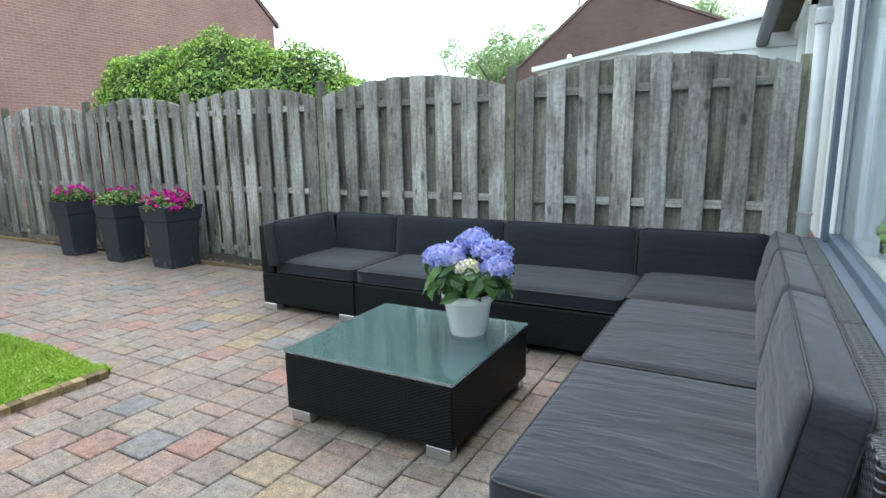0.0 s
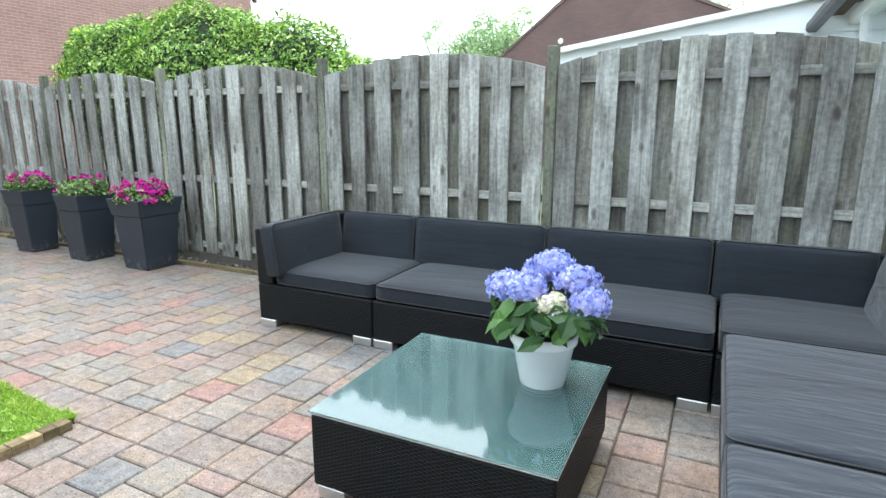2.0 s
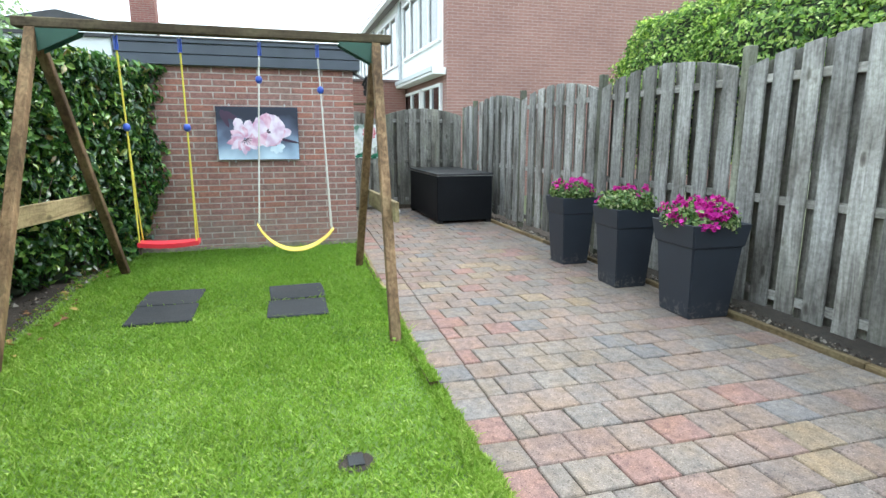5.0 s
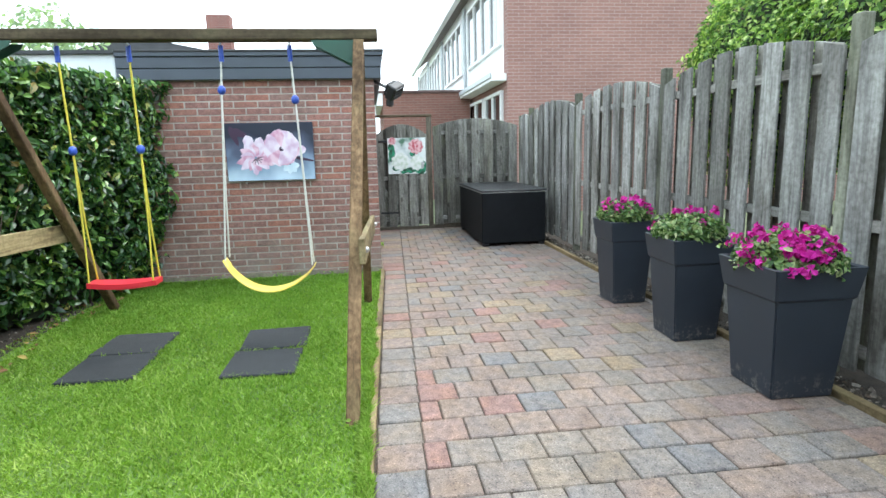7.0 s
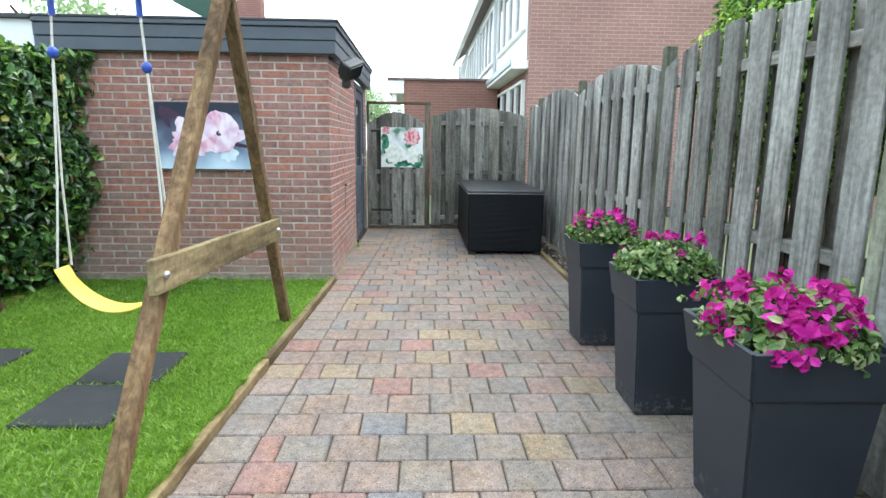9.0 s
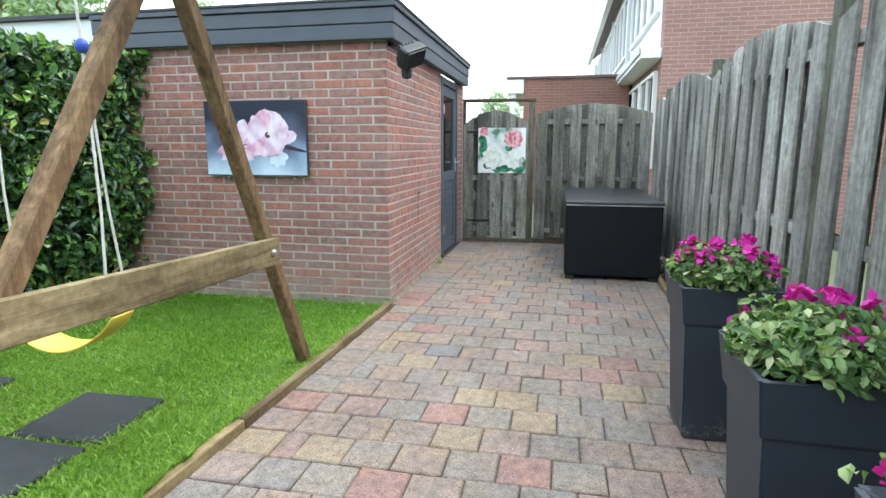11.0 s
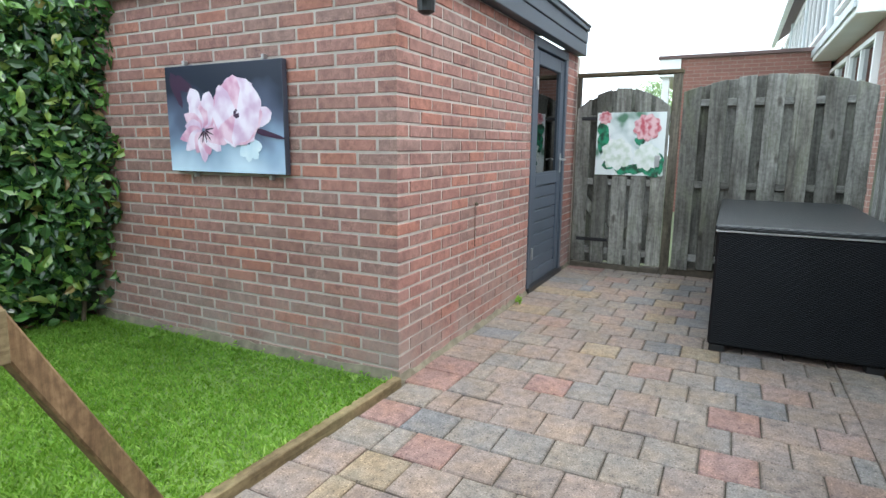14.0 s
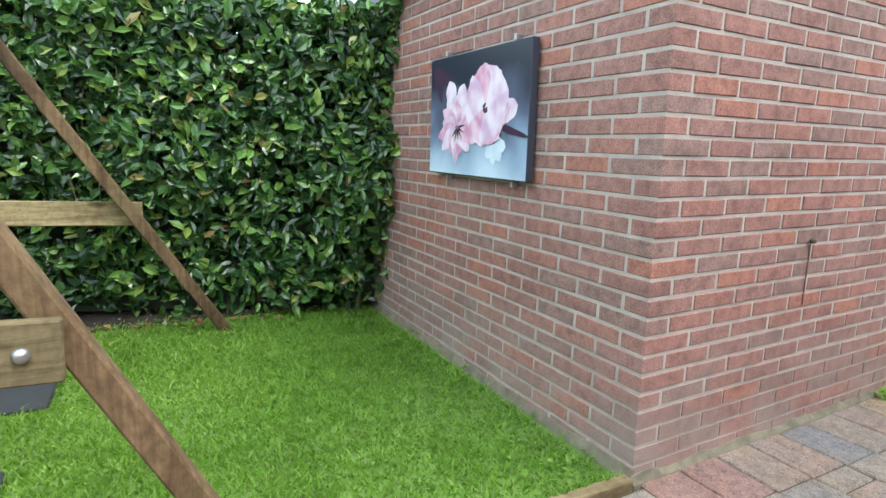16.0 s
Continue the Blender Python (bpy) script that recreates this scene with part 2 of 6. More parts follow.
def glass(name, tint=(1, 1, 1), refl=0.12, rough=0.0, clear=0.85, ior=1.5, body=None):
    m = mat(name, rough)
    nt = m.node_tree
    out = nt.nodes["Material Output"]
    tr = node(m, "BsdfTransparent")
    tr.inputs[0].default_value = (*[t * clear for t in tint], 1)
    gl = node(m, "BsdfGlossy")
    gl.inputs["Roughness"].default_value = rough
    fr = node(m, "Fresnel")
    fr.inputs[0].default_value = ior
    ad = node(m, "Math")
    ad.inputs[1].default_value = refl
    ad.use_clamp = True
    if ior < 1.3:
        lw = node(m, "LayerWeight")
        lw.inputs["Blend"].default_value = 0.5
        pw = node(m, "Math")
        pw.operation = "POWER"
        link(m, lw.outputs["Facing"], pw.inputs[0])
        pw.inputs[1].default_value = 5.0
        ml = node(m, "Math")
        ml.operation = "MULTIPLY"
        link(m, pw.outputs[0], ml.inputs[0])
        ml.inputs[1].default_value = 0.6
        link(m, ml.outputs[0], ad.inputs[0])
    else:
        link(m, fr.outputs[0], ad.inputs[0])
    mx = node(m, "MixShader")
    link(m, ad.outputs[0], mx.inputs[0])
    base = tr.outputs[0]
    if body:
        df = node(m, "BsdfDiffuse")
        df.inputs[0].default_value = (*body[:3], 1)
        bm_ = node(m, "MixShader")
        bm_.inputs[0].default_value = body[3]
        link(m, tr.outputs[0], bm_.inputs[1])
        link(m, df.outputs[0], bm_.inputs[2])
        base = bm_.outputs[0]
    link(m, base, mx.inputs[1])
    link(m, gl.outputs[0], mx.inputs[2])
    link(m, mx.outputs[0], out.inputs["Surface"])
    return m


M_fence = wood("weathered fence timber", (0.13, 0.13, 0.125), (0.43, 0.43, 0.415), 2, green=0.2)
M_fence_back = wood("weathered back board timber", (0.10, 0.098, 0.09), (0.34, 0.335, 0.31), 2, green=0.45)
M_post = wood("green tinged post timber", (0.09, 0.095, 0.075), (0.25, 0.26, 0.21), 2, green=0.6)
M_fence_rail = wood("weathered rail timber", (0.15, 0.148, 0.14), (0.40, 0.398, 0.38), 0, green=0.15)
M_fence_rail_y = wood("weathered cross rail timber", (0.15, 0.148, 0.14), (0.40, 0.398, 0.38), 1, green=0.15)
M_swing = wood("impregnated swing timber", (0.085, 0.048, 0.024), (0.31, 0.20, 0.11), 2, green=0.3, stained=0.36)
M_swing_y = wood("impregnated beam timber", (0.075, 0.055, 0.035), (0.18, 0.14, 0.09), 1, green=0.2)
M_swing_x = wood("impregnated brace timber", (0.14, 0.10, 0.05), (0.38, 0.30, 0.17), 0, green=0.4, stained=0.34)
M_darkpost = wood("dark stained gate timber", (0.05, 0.045, 0.037), (0.15, 0.13, 0.105), 2, green=0.2)
M_edge = wood("path edging timber", (0.12, 0.085, 0.045), (0.33, 0.25, 0.14), 0, green=0.3)
M_edge_y = wood("lawn edging timber", (0.12, 0.085, 0.045), (0.33, 0.25, 0.14), 1, green=0.3)
PAVES = [(0.250, 0.168, 0.150), (0.190, 0.182, 0.176), (0.245, 0.188, 0.160), (0.214, 0.188, 0.168), (0.275, 0.215, 0.142), (0.150, 0.160, 0.175),
         (0.230, 0.178, 0.160), (0.205, 0.168, 0.156), (0.272, 0.145, 0.130), (0.228, 0.200, 0.176), (0.195, 0.172, 0.160), (0.225, 0.172, 0.150),
         (0.215, 0.190, 0.165), (0.240, 0.180, 0.158)]
PAVES = [tuple(0.64 * c + 0.36 * k for c, k in zip(p, (0.222, 0.184, 0.160))) for p in PAVES]
M_paver = stone("concrete pavers", PAVES, flecks=True)
M_paver_far = stone("concrete pavers joined", PAVES, False, flecks=True)
M_joint = plain("sand joints", (0.085, 0.07, 0.052), 0.95, 0, 0.3, 20, 0.5)
BRICKS = [(0.31, 0.140, 0.118), (0.275, 0.138, 0.120), (0.34, 0.150, 0.120), (0.245, 0.150, 0.132), (0.305, 0.155, 0.135), (0.385, 0.150, 0.105), (0.255, 0.162, 0.145), (0.29, 0.138, 0.122)]
BRICKS = [tuple(1.07 * (0.6 * c + 0.4 * k) for c, k in zip(p, (0.275, 0.168, 0.150))) for p in BRICKS]
M_brick = stone("red facing bricks", BRICKS, bloom=True)
M_brick_far = stone("red facing bricks joined", BRICKS, False, bloom=True)
M_mortar = plain("brick mortar", (0.41, 0.36, 0.32), 0.95, 0, 0.2, 8, 0.5)
M_fillet = plain("mossy mortar", (0.20, 0.175, 0.125), 0.95, 0, 0.35, 14, 0.8)
M_housebrick = brickwork("house brickwork", ((0.27, 0.150, 0.130), (0.315, 0.175, 0.150)), (0.36, 0.28, 0.25))
M_extbrick = brickwork("annex brickwork", ((0.23, 0.115, 0.095), (0.27, 0.13, 0.105)), (0.28, 0.2, 0.17))
M_darkbrick = brickwork("brown brickwork", ((0.13, 0.085, 0.08), (0.15, 0.095, 0.09)), (0.14, 0.10, 0.095))
M_lowbrick = brickwork("plinth brickwork", ((0.24, 0.10, 0.085), (0.28, 0.12, 0.10)), (0.3, 0.26, 0.23))
M_anth = plain("anthracite trim paint", (0.055, 0.068, 0.088), 0.45, 0, 0.15, 3)
M_door = plain("anthracite door paint", (0.065, 0.08, 0.105), 0.45, 0, 0.15, 3)
M_pot = plain("anthracite planter plastic", (0.023, 0.030, 0.042), 0.5, 0, 0.12, 5, 0.15)
M_white = plain("white paint", (0.78, 0.79, 0.78), 0.5, 0, 0.05, 2)
M_whiteboard = plain("white cladding", (0.72, 0.74, 0.75), 0.6, 0, 0.06, 2)
M_roof = plain("roof covering", (0.06, 0.06, 0.065), 0.9, 0, 0.2, 4, 0.4)
M_brownroof = plain("brown tiles", (0.13, 0.085, 0.08), 0.85, 0, 0.2, 3, 0.5)
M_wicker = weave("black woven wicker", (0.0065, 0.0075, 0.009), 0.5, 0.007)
# Black wicker again, its sheen painted in as lighter bands and near-black gaps
M_wicker_sheen = weave("black woven wicker with painted sheen", (0.085, 0.092, 0.10), 0.28, 0.0105, 0.06, 0.9)
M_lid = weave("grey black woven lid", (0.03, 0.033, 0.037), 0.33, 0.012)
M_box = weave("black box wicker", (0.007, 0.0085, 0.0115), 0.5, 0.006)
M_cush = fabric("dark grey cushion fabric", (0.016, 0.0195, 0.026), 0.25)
M_cush_e = fabric("paler grey cushion fabric", (0.033, 0.038, 0.048), 0.6)
M_pipe = plain("black piping", (0.012, 0.012, 0.014), 0.6)
M_alu = plain("brushed aluminium", (0.62, 0.62, 0.61), 0.35, 0.9, 0.05, 8)
M_soil = plain("dark soil", (0.035, 0.027, 0.02), 0.95, 0, 0.4, 18, 0.9)
M_lawn = plain("lawn earth", (0.12, 0.20, 0.04), 0.95, 0, 0.3, 6, 0.8)
M_ground = plain("surrounding ground", (0.12, 0.14, 0.07), 0.95, 0, 0.25, 0.5, 0.5)
M_grass = leaf("grass blades", [(0.0, (0.15, 0.26, 0.04)), (0.4, (0.22, 0.37, 0.06)), (0.78, (0.28, 0.42, 0.09)), (1.0, (0.40, 0.50, 0.17))], 0.7, 0.15, 0.35)
_c = bsdf(M_grass).inputs["Base Color"].links[0].from_socket
_p = node(M_grass, "NewGeometry").outputs["Position"]
_n = ramp(M_grass, noise_of(M_grass, _p, 1.5, 5, 0.62), [(0.3, (0.68, 0.72, 0.62)), (0.5, (0.95, 0.97, 0.95)), (0.72, (1.35, 1.2, 1.3))])
_n2 = ramp(M_grass, noise_of(M_grass, _p, 9.0, 3, 0.6), [(0.3, (0.8, 0.82, 0.78)), (0.7, (1.15, 1.12, 1.1))])
colour(M_grass, mixc(M_grass, 1.0, mixc(M_grass, 1.0, _c, _n, "MULTIPLY"), _n2, "MULTIPLY"))
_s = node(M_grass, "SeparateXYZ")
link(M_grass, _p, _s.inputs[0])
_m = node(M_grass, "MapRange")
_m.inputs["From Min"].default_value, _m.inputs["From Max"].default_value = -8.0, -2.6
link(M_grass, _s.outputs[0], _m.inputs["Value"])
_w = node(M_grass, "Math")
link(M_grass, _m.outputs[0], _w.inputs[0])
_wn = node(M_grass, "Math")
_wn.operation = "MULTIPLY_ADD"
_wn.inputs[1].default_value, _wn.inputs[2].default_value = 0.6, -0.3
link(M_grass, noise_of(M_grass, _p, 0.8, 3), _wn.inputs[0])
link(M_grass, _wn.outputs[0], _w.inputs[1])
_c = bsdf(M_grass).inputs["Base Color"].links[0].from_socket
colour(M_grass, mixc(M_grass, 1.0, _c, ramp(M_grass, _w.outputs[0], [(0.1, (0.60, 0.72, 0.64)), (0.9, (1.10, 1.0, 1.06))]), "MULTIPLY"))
M_hedge = leaf("laurel leaves", [(0.0, (0.014, 0.042, 0.018)), (0.35, (0.032, 0.088, 0.028)), (0.65, (0.075, 0.175, 0.045)), (0.88, (0.17, 0.32, 0.07)), (0.97, (0.26, 0.36, 0.08)), (1.0, (0.24, 0.15, 0.06))], 0.24, 0.65, 0.15)
M_shrub = leaf("shrub leaves", [(0.0, (0.035, 0.085, 0.022)), (0.35, (0.10, 0.20, 0.042)), (0.68, (0.24, 0.38, 0.09)), (0.86, (0.42, 0.54, 0.16)), (1.0, (0.66, 0.70, 0.34))], 0.5, 0.4, 0.35)
# Distance haze is painted into these leaf colours as pale grey green
M_tree_haze = leaf("haze-paled tree leaves", [(0.0, (0.20, 0.27, 0.19)), (0.5, (0.28, 0.37, 0.25)), (1.0, (0.38, 0.46, 0.33))], 0.6, 0.3, 0.35)
# Near-black paint for the shade inside hedge and shrubs
M_core = plain("painted foliage shade", (0.018, 0.026, 0.012), 0.95, 0, 0.3, 12, 0.8)
M_twig = plain("grey brown twigs", (0.22, 0.17, 0.12), 0.85, 0, 0.3, 20, 0.5)
M_bark = plain("bark", (0.10, 0.075, 0.05), 0.9, 0, 0.3, 12, 0.9)
M_petleaf = leaf("bedding plant leaves", [(0.0, (0.035, 0.08, 0.024)), (0.5, (0.09, 0.17, 0.05)), (0.8, (0.20, 0.29, 0.10)), (1.0, (0.44, 0.46, 0.27))], 0.45, 0.4, 0.25)
M_magenta = leaf("magenta petals", [(0.0, (0.34, 0.006, 0.18)), (0.5, (0.50, 0.012, 0.29)), (1.0, (0.68, 0.05, 0.44))], 0.5, 0.3, 0.25)
M_hydra = leaf("blue hydrangea petals", [(0.0, (0.20, 0.24, 0.66)), (0.45, (0.30, 0.34, 0.78)), (0.8, (0.42, 0.42, 0.84)), (1.0, (0.58, 0.54, 0.86))], 0.6, 0.2, 0.2)
M_hydra_pale = leaf("pale hydrangea petals", [(0.0, (0.5, 0.38, 0.55)), (0.5, (0.66, 0.62, 0.5)), (1.0, (0.75, 0.74, 0.6))], 0.6, 0.2, 0.2)
M_hydleaf = leaf("hydrangea leaves", [(0.0, (0.02, 0.055, 0.015)), (0.6, (0.05, 0.12, 0.03)), (1.0, (0.12, 0.24, 0.06))], 0.4, 0.4, 0.2)
M_limeleaf = leaf("lime green leaves", [(0.0, (0.22, 0.36, 0.08)), (1.0, (0.45, 0.58, 0.20))], 0.5, 0.3, 0.3)
M_ceramic = plain("white glazed pot", (0.74, 0.77, 0.78), 0.22, 0, 0.03, 3, 0.02)
M_rope_w = plain("white rope", (0.62, 0.60, 0.56), 0.8, 0, 0.1, 40, 0.6)
M_rope_y = plain("yellow rope", (0.62, 0.52, 0.06), 0.7, 0, 0.1, 40, 0.6)
M_blue = plain("blue plastic", (0.03, 0.08, 0.42), 0.4)
M_yellow = plain("yellow plastic seat", (0.78, 0.58, 0.10), 0.45, 0, 0.08, 8)
M_red = plain("red plastic seat", (0.68, 0.03, 0.05), 0.35, 0, 0.06, 8)
M_green = plain("green bracket paint", (0.02, 0.075, 0.05), 0.4)
M_rubber = plain("rubber tile", (0.03, 0.033, 0.036), 0.85, 0, 0.25, 12, 0.6)
M_black = plain("black plastic", (0.015, 0.015, 0.017), 0.4)
M_zinc = plain("grey painted pipe", (0.42, 0.45, 0.46), 0.45, 0.1, 0.1, 5)
M_steel = plain("galvanised steel", (0.5, 0.5, 0.5), 0.4, 0.9, 0.1, 10)
_p = coords(M_pot)
_s = node(M_pot, "SeparateXYZ")
link(M_pot, _p, _s.inputs[0])
_m = node(M_pot, "MapRange")
_m.inputs["From Min"].default_value, _m.inputs["From Max"].default_value = 0.13, 0.0
link(M_pot, _s.outputs[2], _m.inputs["Value"])
_w = node(M_pot, "Math")
_w.operation = "MULTIPLY"
link(M_pot, _m.outputs[0], _w.inputs[0])
link(M_pot, ramp(M_pot, noise_of(M_pot, _p, 34.0, 4, 0.65), [(0.52, (0, 0, 0)), (0.66, (0.75, 0.75, 0.75))]), _w.inputs[1])
colour(M_pot, mixc(M_pot, _w.outputs[0], bsdf(M_pot).inputs["Base Color"].links[0].from_socket, (0.24, 0.22, 0.20)))
for _w in (M_wicker, M_box):
    bsdf(_w).inputs["Specular IOR Level"].default_value = 0.18
for _w, _k in ((M_cush, 0.08), (M_cush_e, 0.35)):
    bsdf(_w).inputs["Specular IOR Level"].default_value = 0.2
    _t = node(_w, "TexCoord")
    _mp = node(_w, "Mapping")
    _mp.inputs["Scale"].default_value = (2.2, 9.0, 3.0)
    _mp.inputs["Rotation"].default_value = (0, 0, 0.15)
    link(_w, _t.outputs["Object"], _mp.inputs["Vector"])
    _f = ramp(_w, noise_of(_w, _mp.outputs[0], 1.0, 2, 0.4, 1.6), [(0.36, (0, 0, 0)), (0.47, (0.8, 0.8, 0.8)), (0.52, (1, 1, 1)), (0.62, (0.3, 0.3, 0.3))])
    _old = bsdf(_w).inputs["Normal"].links[0].from_node if bsdf(_w).inputs["Normal"].links else None
    bump(_w, _f, _k, 0.010, _old.outputs[0] if _old else None)
M_tglass = glass("tinted table glass", (0.86, 0.98, 0.98), 0.08, 0.06, 0.98, 1.45, (0.13, 0.235, 0.235, 0.42))
M_tweave = weave("grey weave under glass", (0.17, 0.22, 0.23), 0.5, 0.011)
M_pane = glass("window glass", (0.96, 0.985, 1.0), 0.03, 0.0, 0.98, 1.18)
M_darkpane = glass("dark room glass", (0.25, 0.28, 0.3), 0.12, 0.0, 0.5)
M_curtain = plain("pale curtain", (0.74, 0.79, 0.82), 0.9, 0, 0.08, 4)
M_room = plain("room wall", (0.70, 0.75, 0.78), 0.9, 0, 0.05, 2)
M_frameblue = plain("blue grey frame paint", (0.075, 0.105, 0.15), 0.4, 0, 0.1, 4)
M_sillblue = plain("grey blue sill", (0.11, 0.135, 0.18), 0.4, 0, 0.1, 4)


# ---- building helpers ----
def part(name, bm, material, parent=None, label="", kind="", smooth=False):
    """Links a bmesh as one mesh object under a thing or a part."""
    me = bpy.data.meshes.new(name)
    if smooth:
        for f in bm.faces:
            f.smooth = True
    bm.to_mesh(me)
    bm.free()
    for mt in (material if isinstance(material, (list, tuple)) else [material]):
        me.materials.append(mt)
    ob = new(name, me)
    if parent is not None:
        ob.parent = parent
    return tagged(ob, label, kind=kind)


def thing(name, label, category, group="", loc=(0, 0, 0), rz=0.0, kind=""):
    ob = new(name)
    ob.empty_display_size = 0.1
    ob.matrix_world = pose(*loc, 0, 0, rz)
    return tagged(ob, label, category, group, kind)


def single(name, bm, material, label, category="", group="", kind="", smooth=False):
    ob = part(name, bm, material, None, label, kind, smooth)
    return tagged(ob, category=category, group=group)


def boxy(bm, size, centre, m=None, bev=0.0, seg=1):
    """A box of that size, edges rounded by bev, turned by m about its centre."""
    q = Matrix.Translation(centre) @ (m if m is not None else Matrix.Identity(4))
    r = bmesh.ops.create_cube(bm, size=1, matrix=q @ Matrix.Diagonal((*size, 1)))
    if bev:
        es = list({e for v in r["verts"] for e in v.link_edges})
        bmesh.ops.bevel(bm, geom=es, offset=bev, segments=seg, affect="EDGES", profile=0.5)
    return bm


def span(x0, x1, y0, y1, z0, z1, bev=0.0, bm=None, seg=1):
    bm = bm or bmesh.new()
    return boxy(bm, (x1 - x0, y1 - y0, z1 - z0), ((x0 + x1) / 2, (y0 + y1) / 2, (z0 + z1) / 2), None, bev, seg)


def bar(a, b, w, d, bev=0.004, bm=None, up=(0, 1, 0)):
    """A beam of section w x d from a to b."""
    bm = bm or bmesh.new()
    a, b = Vector(a), Vector(b)
    z = (b - a).normalized()
    y = Vector(up) - z * z.dot(Vector(up))
    y.normalize()
    x = y.cross(z)
    rot = Matrix((x, y, z)).transposed().to_4x4()
    return boxy(bm, (w, d, (b - a).length), (a + b) / 2, rot, bev)


def tube(points, radius, bm=None, sides=8, closed=False):
    """A round tube through points."""
    bm = bm or bmesh.new()
    pts = [Vector(p) for p in points]
    n = len(pts)
    rings = []
    for i, p in enumerate(pts):
        if closed:
            d = pts[(i + 1) % n] - pts[i - 1]
        else:
            d = pts[min(i + 1, n - 1)] - pts[max(i - 1, 0)]
        d.normalize()
        u = d.cross(Vector((0.13, 0.31, 0.94)))
        if u.length < 0.2:
            u = d.cross(Vector((1, 0, 0)))
        u.normalize()
        v = d.cross(u)
        r = radius[i] if isinstance(radius, (list, tuple)) else radius
        rings.append([bm.verts.new(p + (u * math.cos(k * 2 * math.pi / sides) + v * math.sin(k * 2 * math.pi / sides)) * r) for k in range(sides)])
    for i in range(n if closed else n - 1):
        a, b = rings[i], rings[(i + 1) % n]
        for k in range(sides):
            bm.faces.new((a[k], a[(k + 1) % sides], b[(k + 1) % sides], b[k]))
    if not closed:
        bm.faces.new(rings[0][::-1])
        bm.faces.new(rings[-1])
    bmesh.ops.recalc_face_normals(bm, faces=bm.faces)
    return bm


def lathe(profile, bm=None, sides=28, centre=(0, 0, 0)):
    """A turned body from (radius, height) pairs."""
    bm = bm or bmesh.new()
    rings = []
    for r, z in profile:
        rings.append([bm.verts.new((centre[0] + r * math.cos(k * 2 * math.pi / sides), centre[1] + r * math.sin(k * 2 * math.pi / sides), centre[2] + z)) for k in range(sides)])
    for a, b in zip(rings, rings[1:]):
        for k in range(sides):
            bm.faces.new((a[k], a[(k + 1) % sides], b[(k + 1) % sides], b[k]))
    bm.faces.new(rings[0][::-1])
    bm.faces.new(rings[-1])
    bmesh.ops.recalc_face_normals(bm, faces=bm.faces)
    return bm


def prism(poly, axis, lo, hi, bm=None):
    """A flat outline pushed out along an axis; poly gives the other two coordinates in x, y, z order."""
    bm = bm or bmesh.new()

    def at(p, w):
        return {"x": (w, p[0], p[1]), "y": (p[0], w, p[1]), "z": (p[0], p[1], w)}[axis]
    a = [bm.verts.new(at(p, lo)) for p in poly]
    b = [bm.verts.new(at(p, hi)) for p in poly]
    n = len(poly)
    bm.faces.new(a[::-1])
    bm.faces.new(b)
    for i in range(n):
        bm.faces.new((a[i], a[(i + 1) % n], b[(i + 1) % n], b[i]))
    bmesh.ops.recalc_face_normals(bm, faces=bm.faces)
    return bm


def cloud(name, verts, faces, material, parent=None, label="", kind="stuff", category=""):
    me = bpy.data.meshes.new(name)
    me.from_pydata(verts, [], faces)
    me.materials.append(material)
    me.update()
    ob = new(name, me)
    if parent is not None:
        ob.parent = parent
    return tagged(ob, label, category, kind=kind)


def leaves(centres, normals, length, width, rng, fold=0.25, jitter=0.6, droop=0.0):
    """Pointed, folded leaves (six corners, four faces' worth) at centres, facing roughly along normals. Returns vertices and faces."""
    n = len(centres)
    nn = normals + rng.normal(0, jitter, (n, 3))
    nn /= np.linalg.norm(nn, axis=1)[:, None]
    t = rng.normal(0, 1, (n, 3))
    t[:, 2] -= droop
    t -= nn * np.sum(t * nn, axis=1)[:, None]
    t /= np.linalg.norm(t, axis=1)[:, None]
    s = np.cross(nn, t)
    L = length * rng.uniform(0.65, 1.25, n)[:, None]
    W = width * rng.uniform(0.7, 1.2, n)[:, None]
    dn = nn * W * fold
    c = np.asarray(centres)
    p = [c - t * L * 0.5, c - t * L * 0.1 + s * W * 0.5 + dn, c + t * L * 0.22 + s * W * 0.4 + dn, c + t * L * 0.5 - nn * L * 0.08,
         c + t * L * 0.22 - s * W * 0.4 + dn, c - t * L * 0.1 - s * W * 0.5 + dn, c - t * L * 0.1, c + t * L * 0.22]
    v = np.stack(p, 1).reshape(-1, 3)
    base = (np.arange(n) * 8)[:, None]
    quads = [(0, 1, 6), (6, 1, 2, 7), (7, 2, 3), (0, 6, 5), (6, 7, 4, 5), (7, 3, 4)]
    faces = []
    for q in quads:
        faces += (base + np.array(q)[None, :]).tolist()
    return v.tolist(), faces


# ---- ground ----
single("ground", span(-90, 60, -60, 90, -0.30, -0.075), M_ground, "soil and grass round the gardens", kind="structure")
single("pavement", span(-11.35, 0.88, -0.8, 4.52, -0.074, -0.012), M_joint, "sandy bedding and joints of the patio", kind="structure")
PAVED = bpy.data.objects["pavement"]
single("planting_soil", span(-11.1, 0.88, 4.52, 5.0, -0.074, -0.005), M_soil, "dark soil strip under the fence", kind="structure")
single("hedge_soil", span(-7.99, -2.60, -0.80, 0.0, -0.072, 0.012), M_soil, "bare dark soil under the hedge", kind="structure")


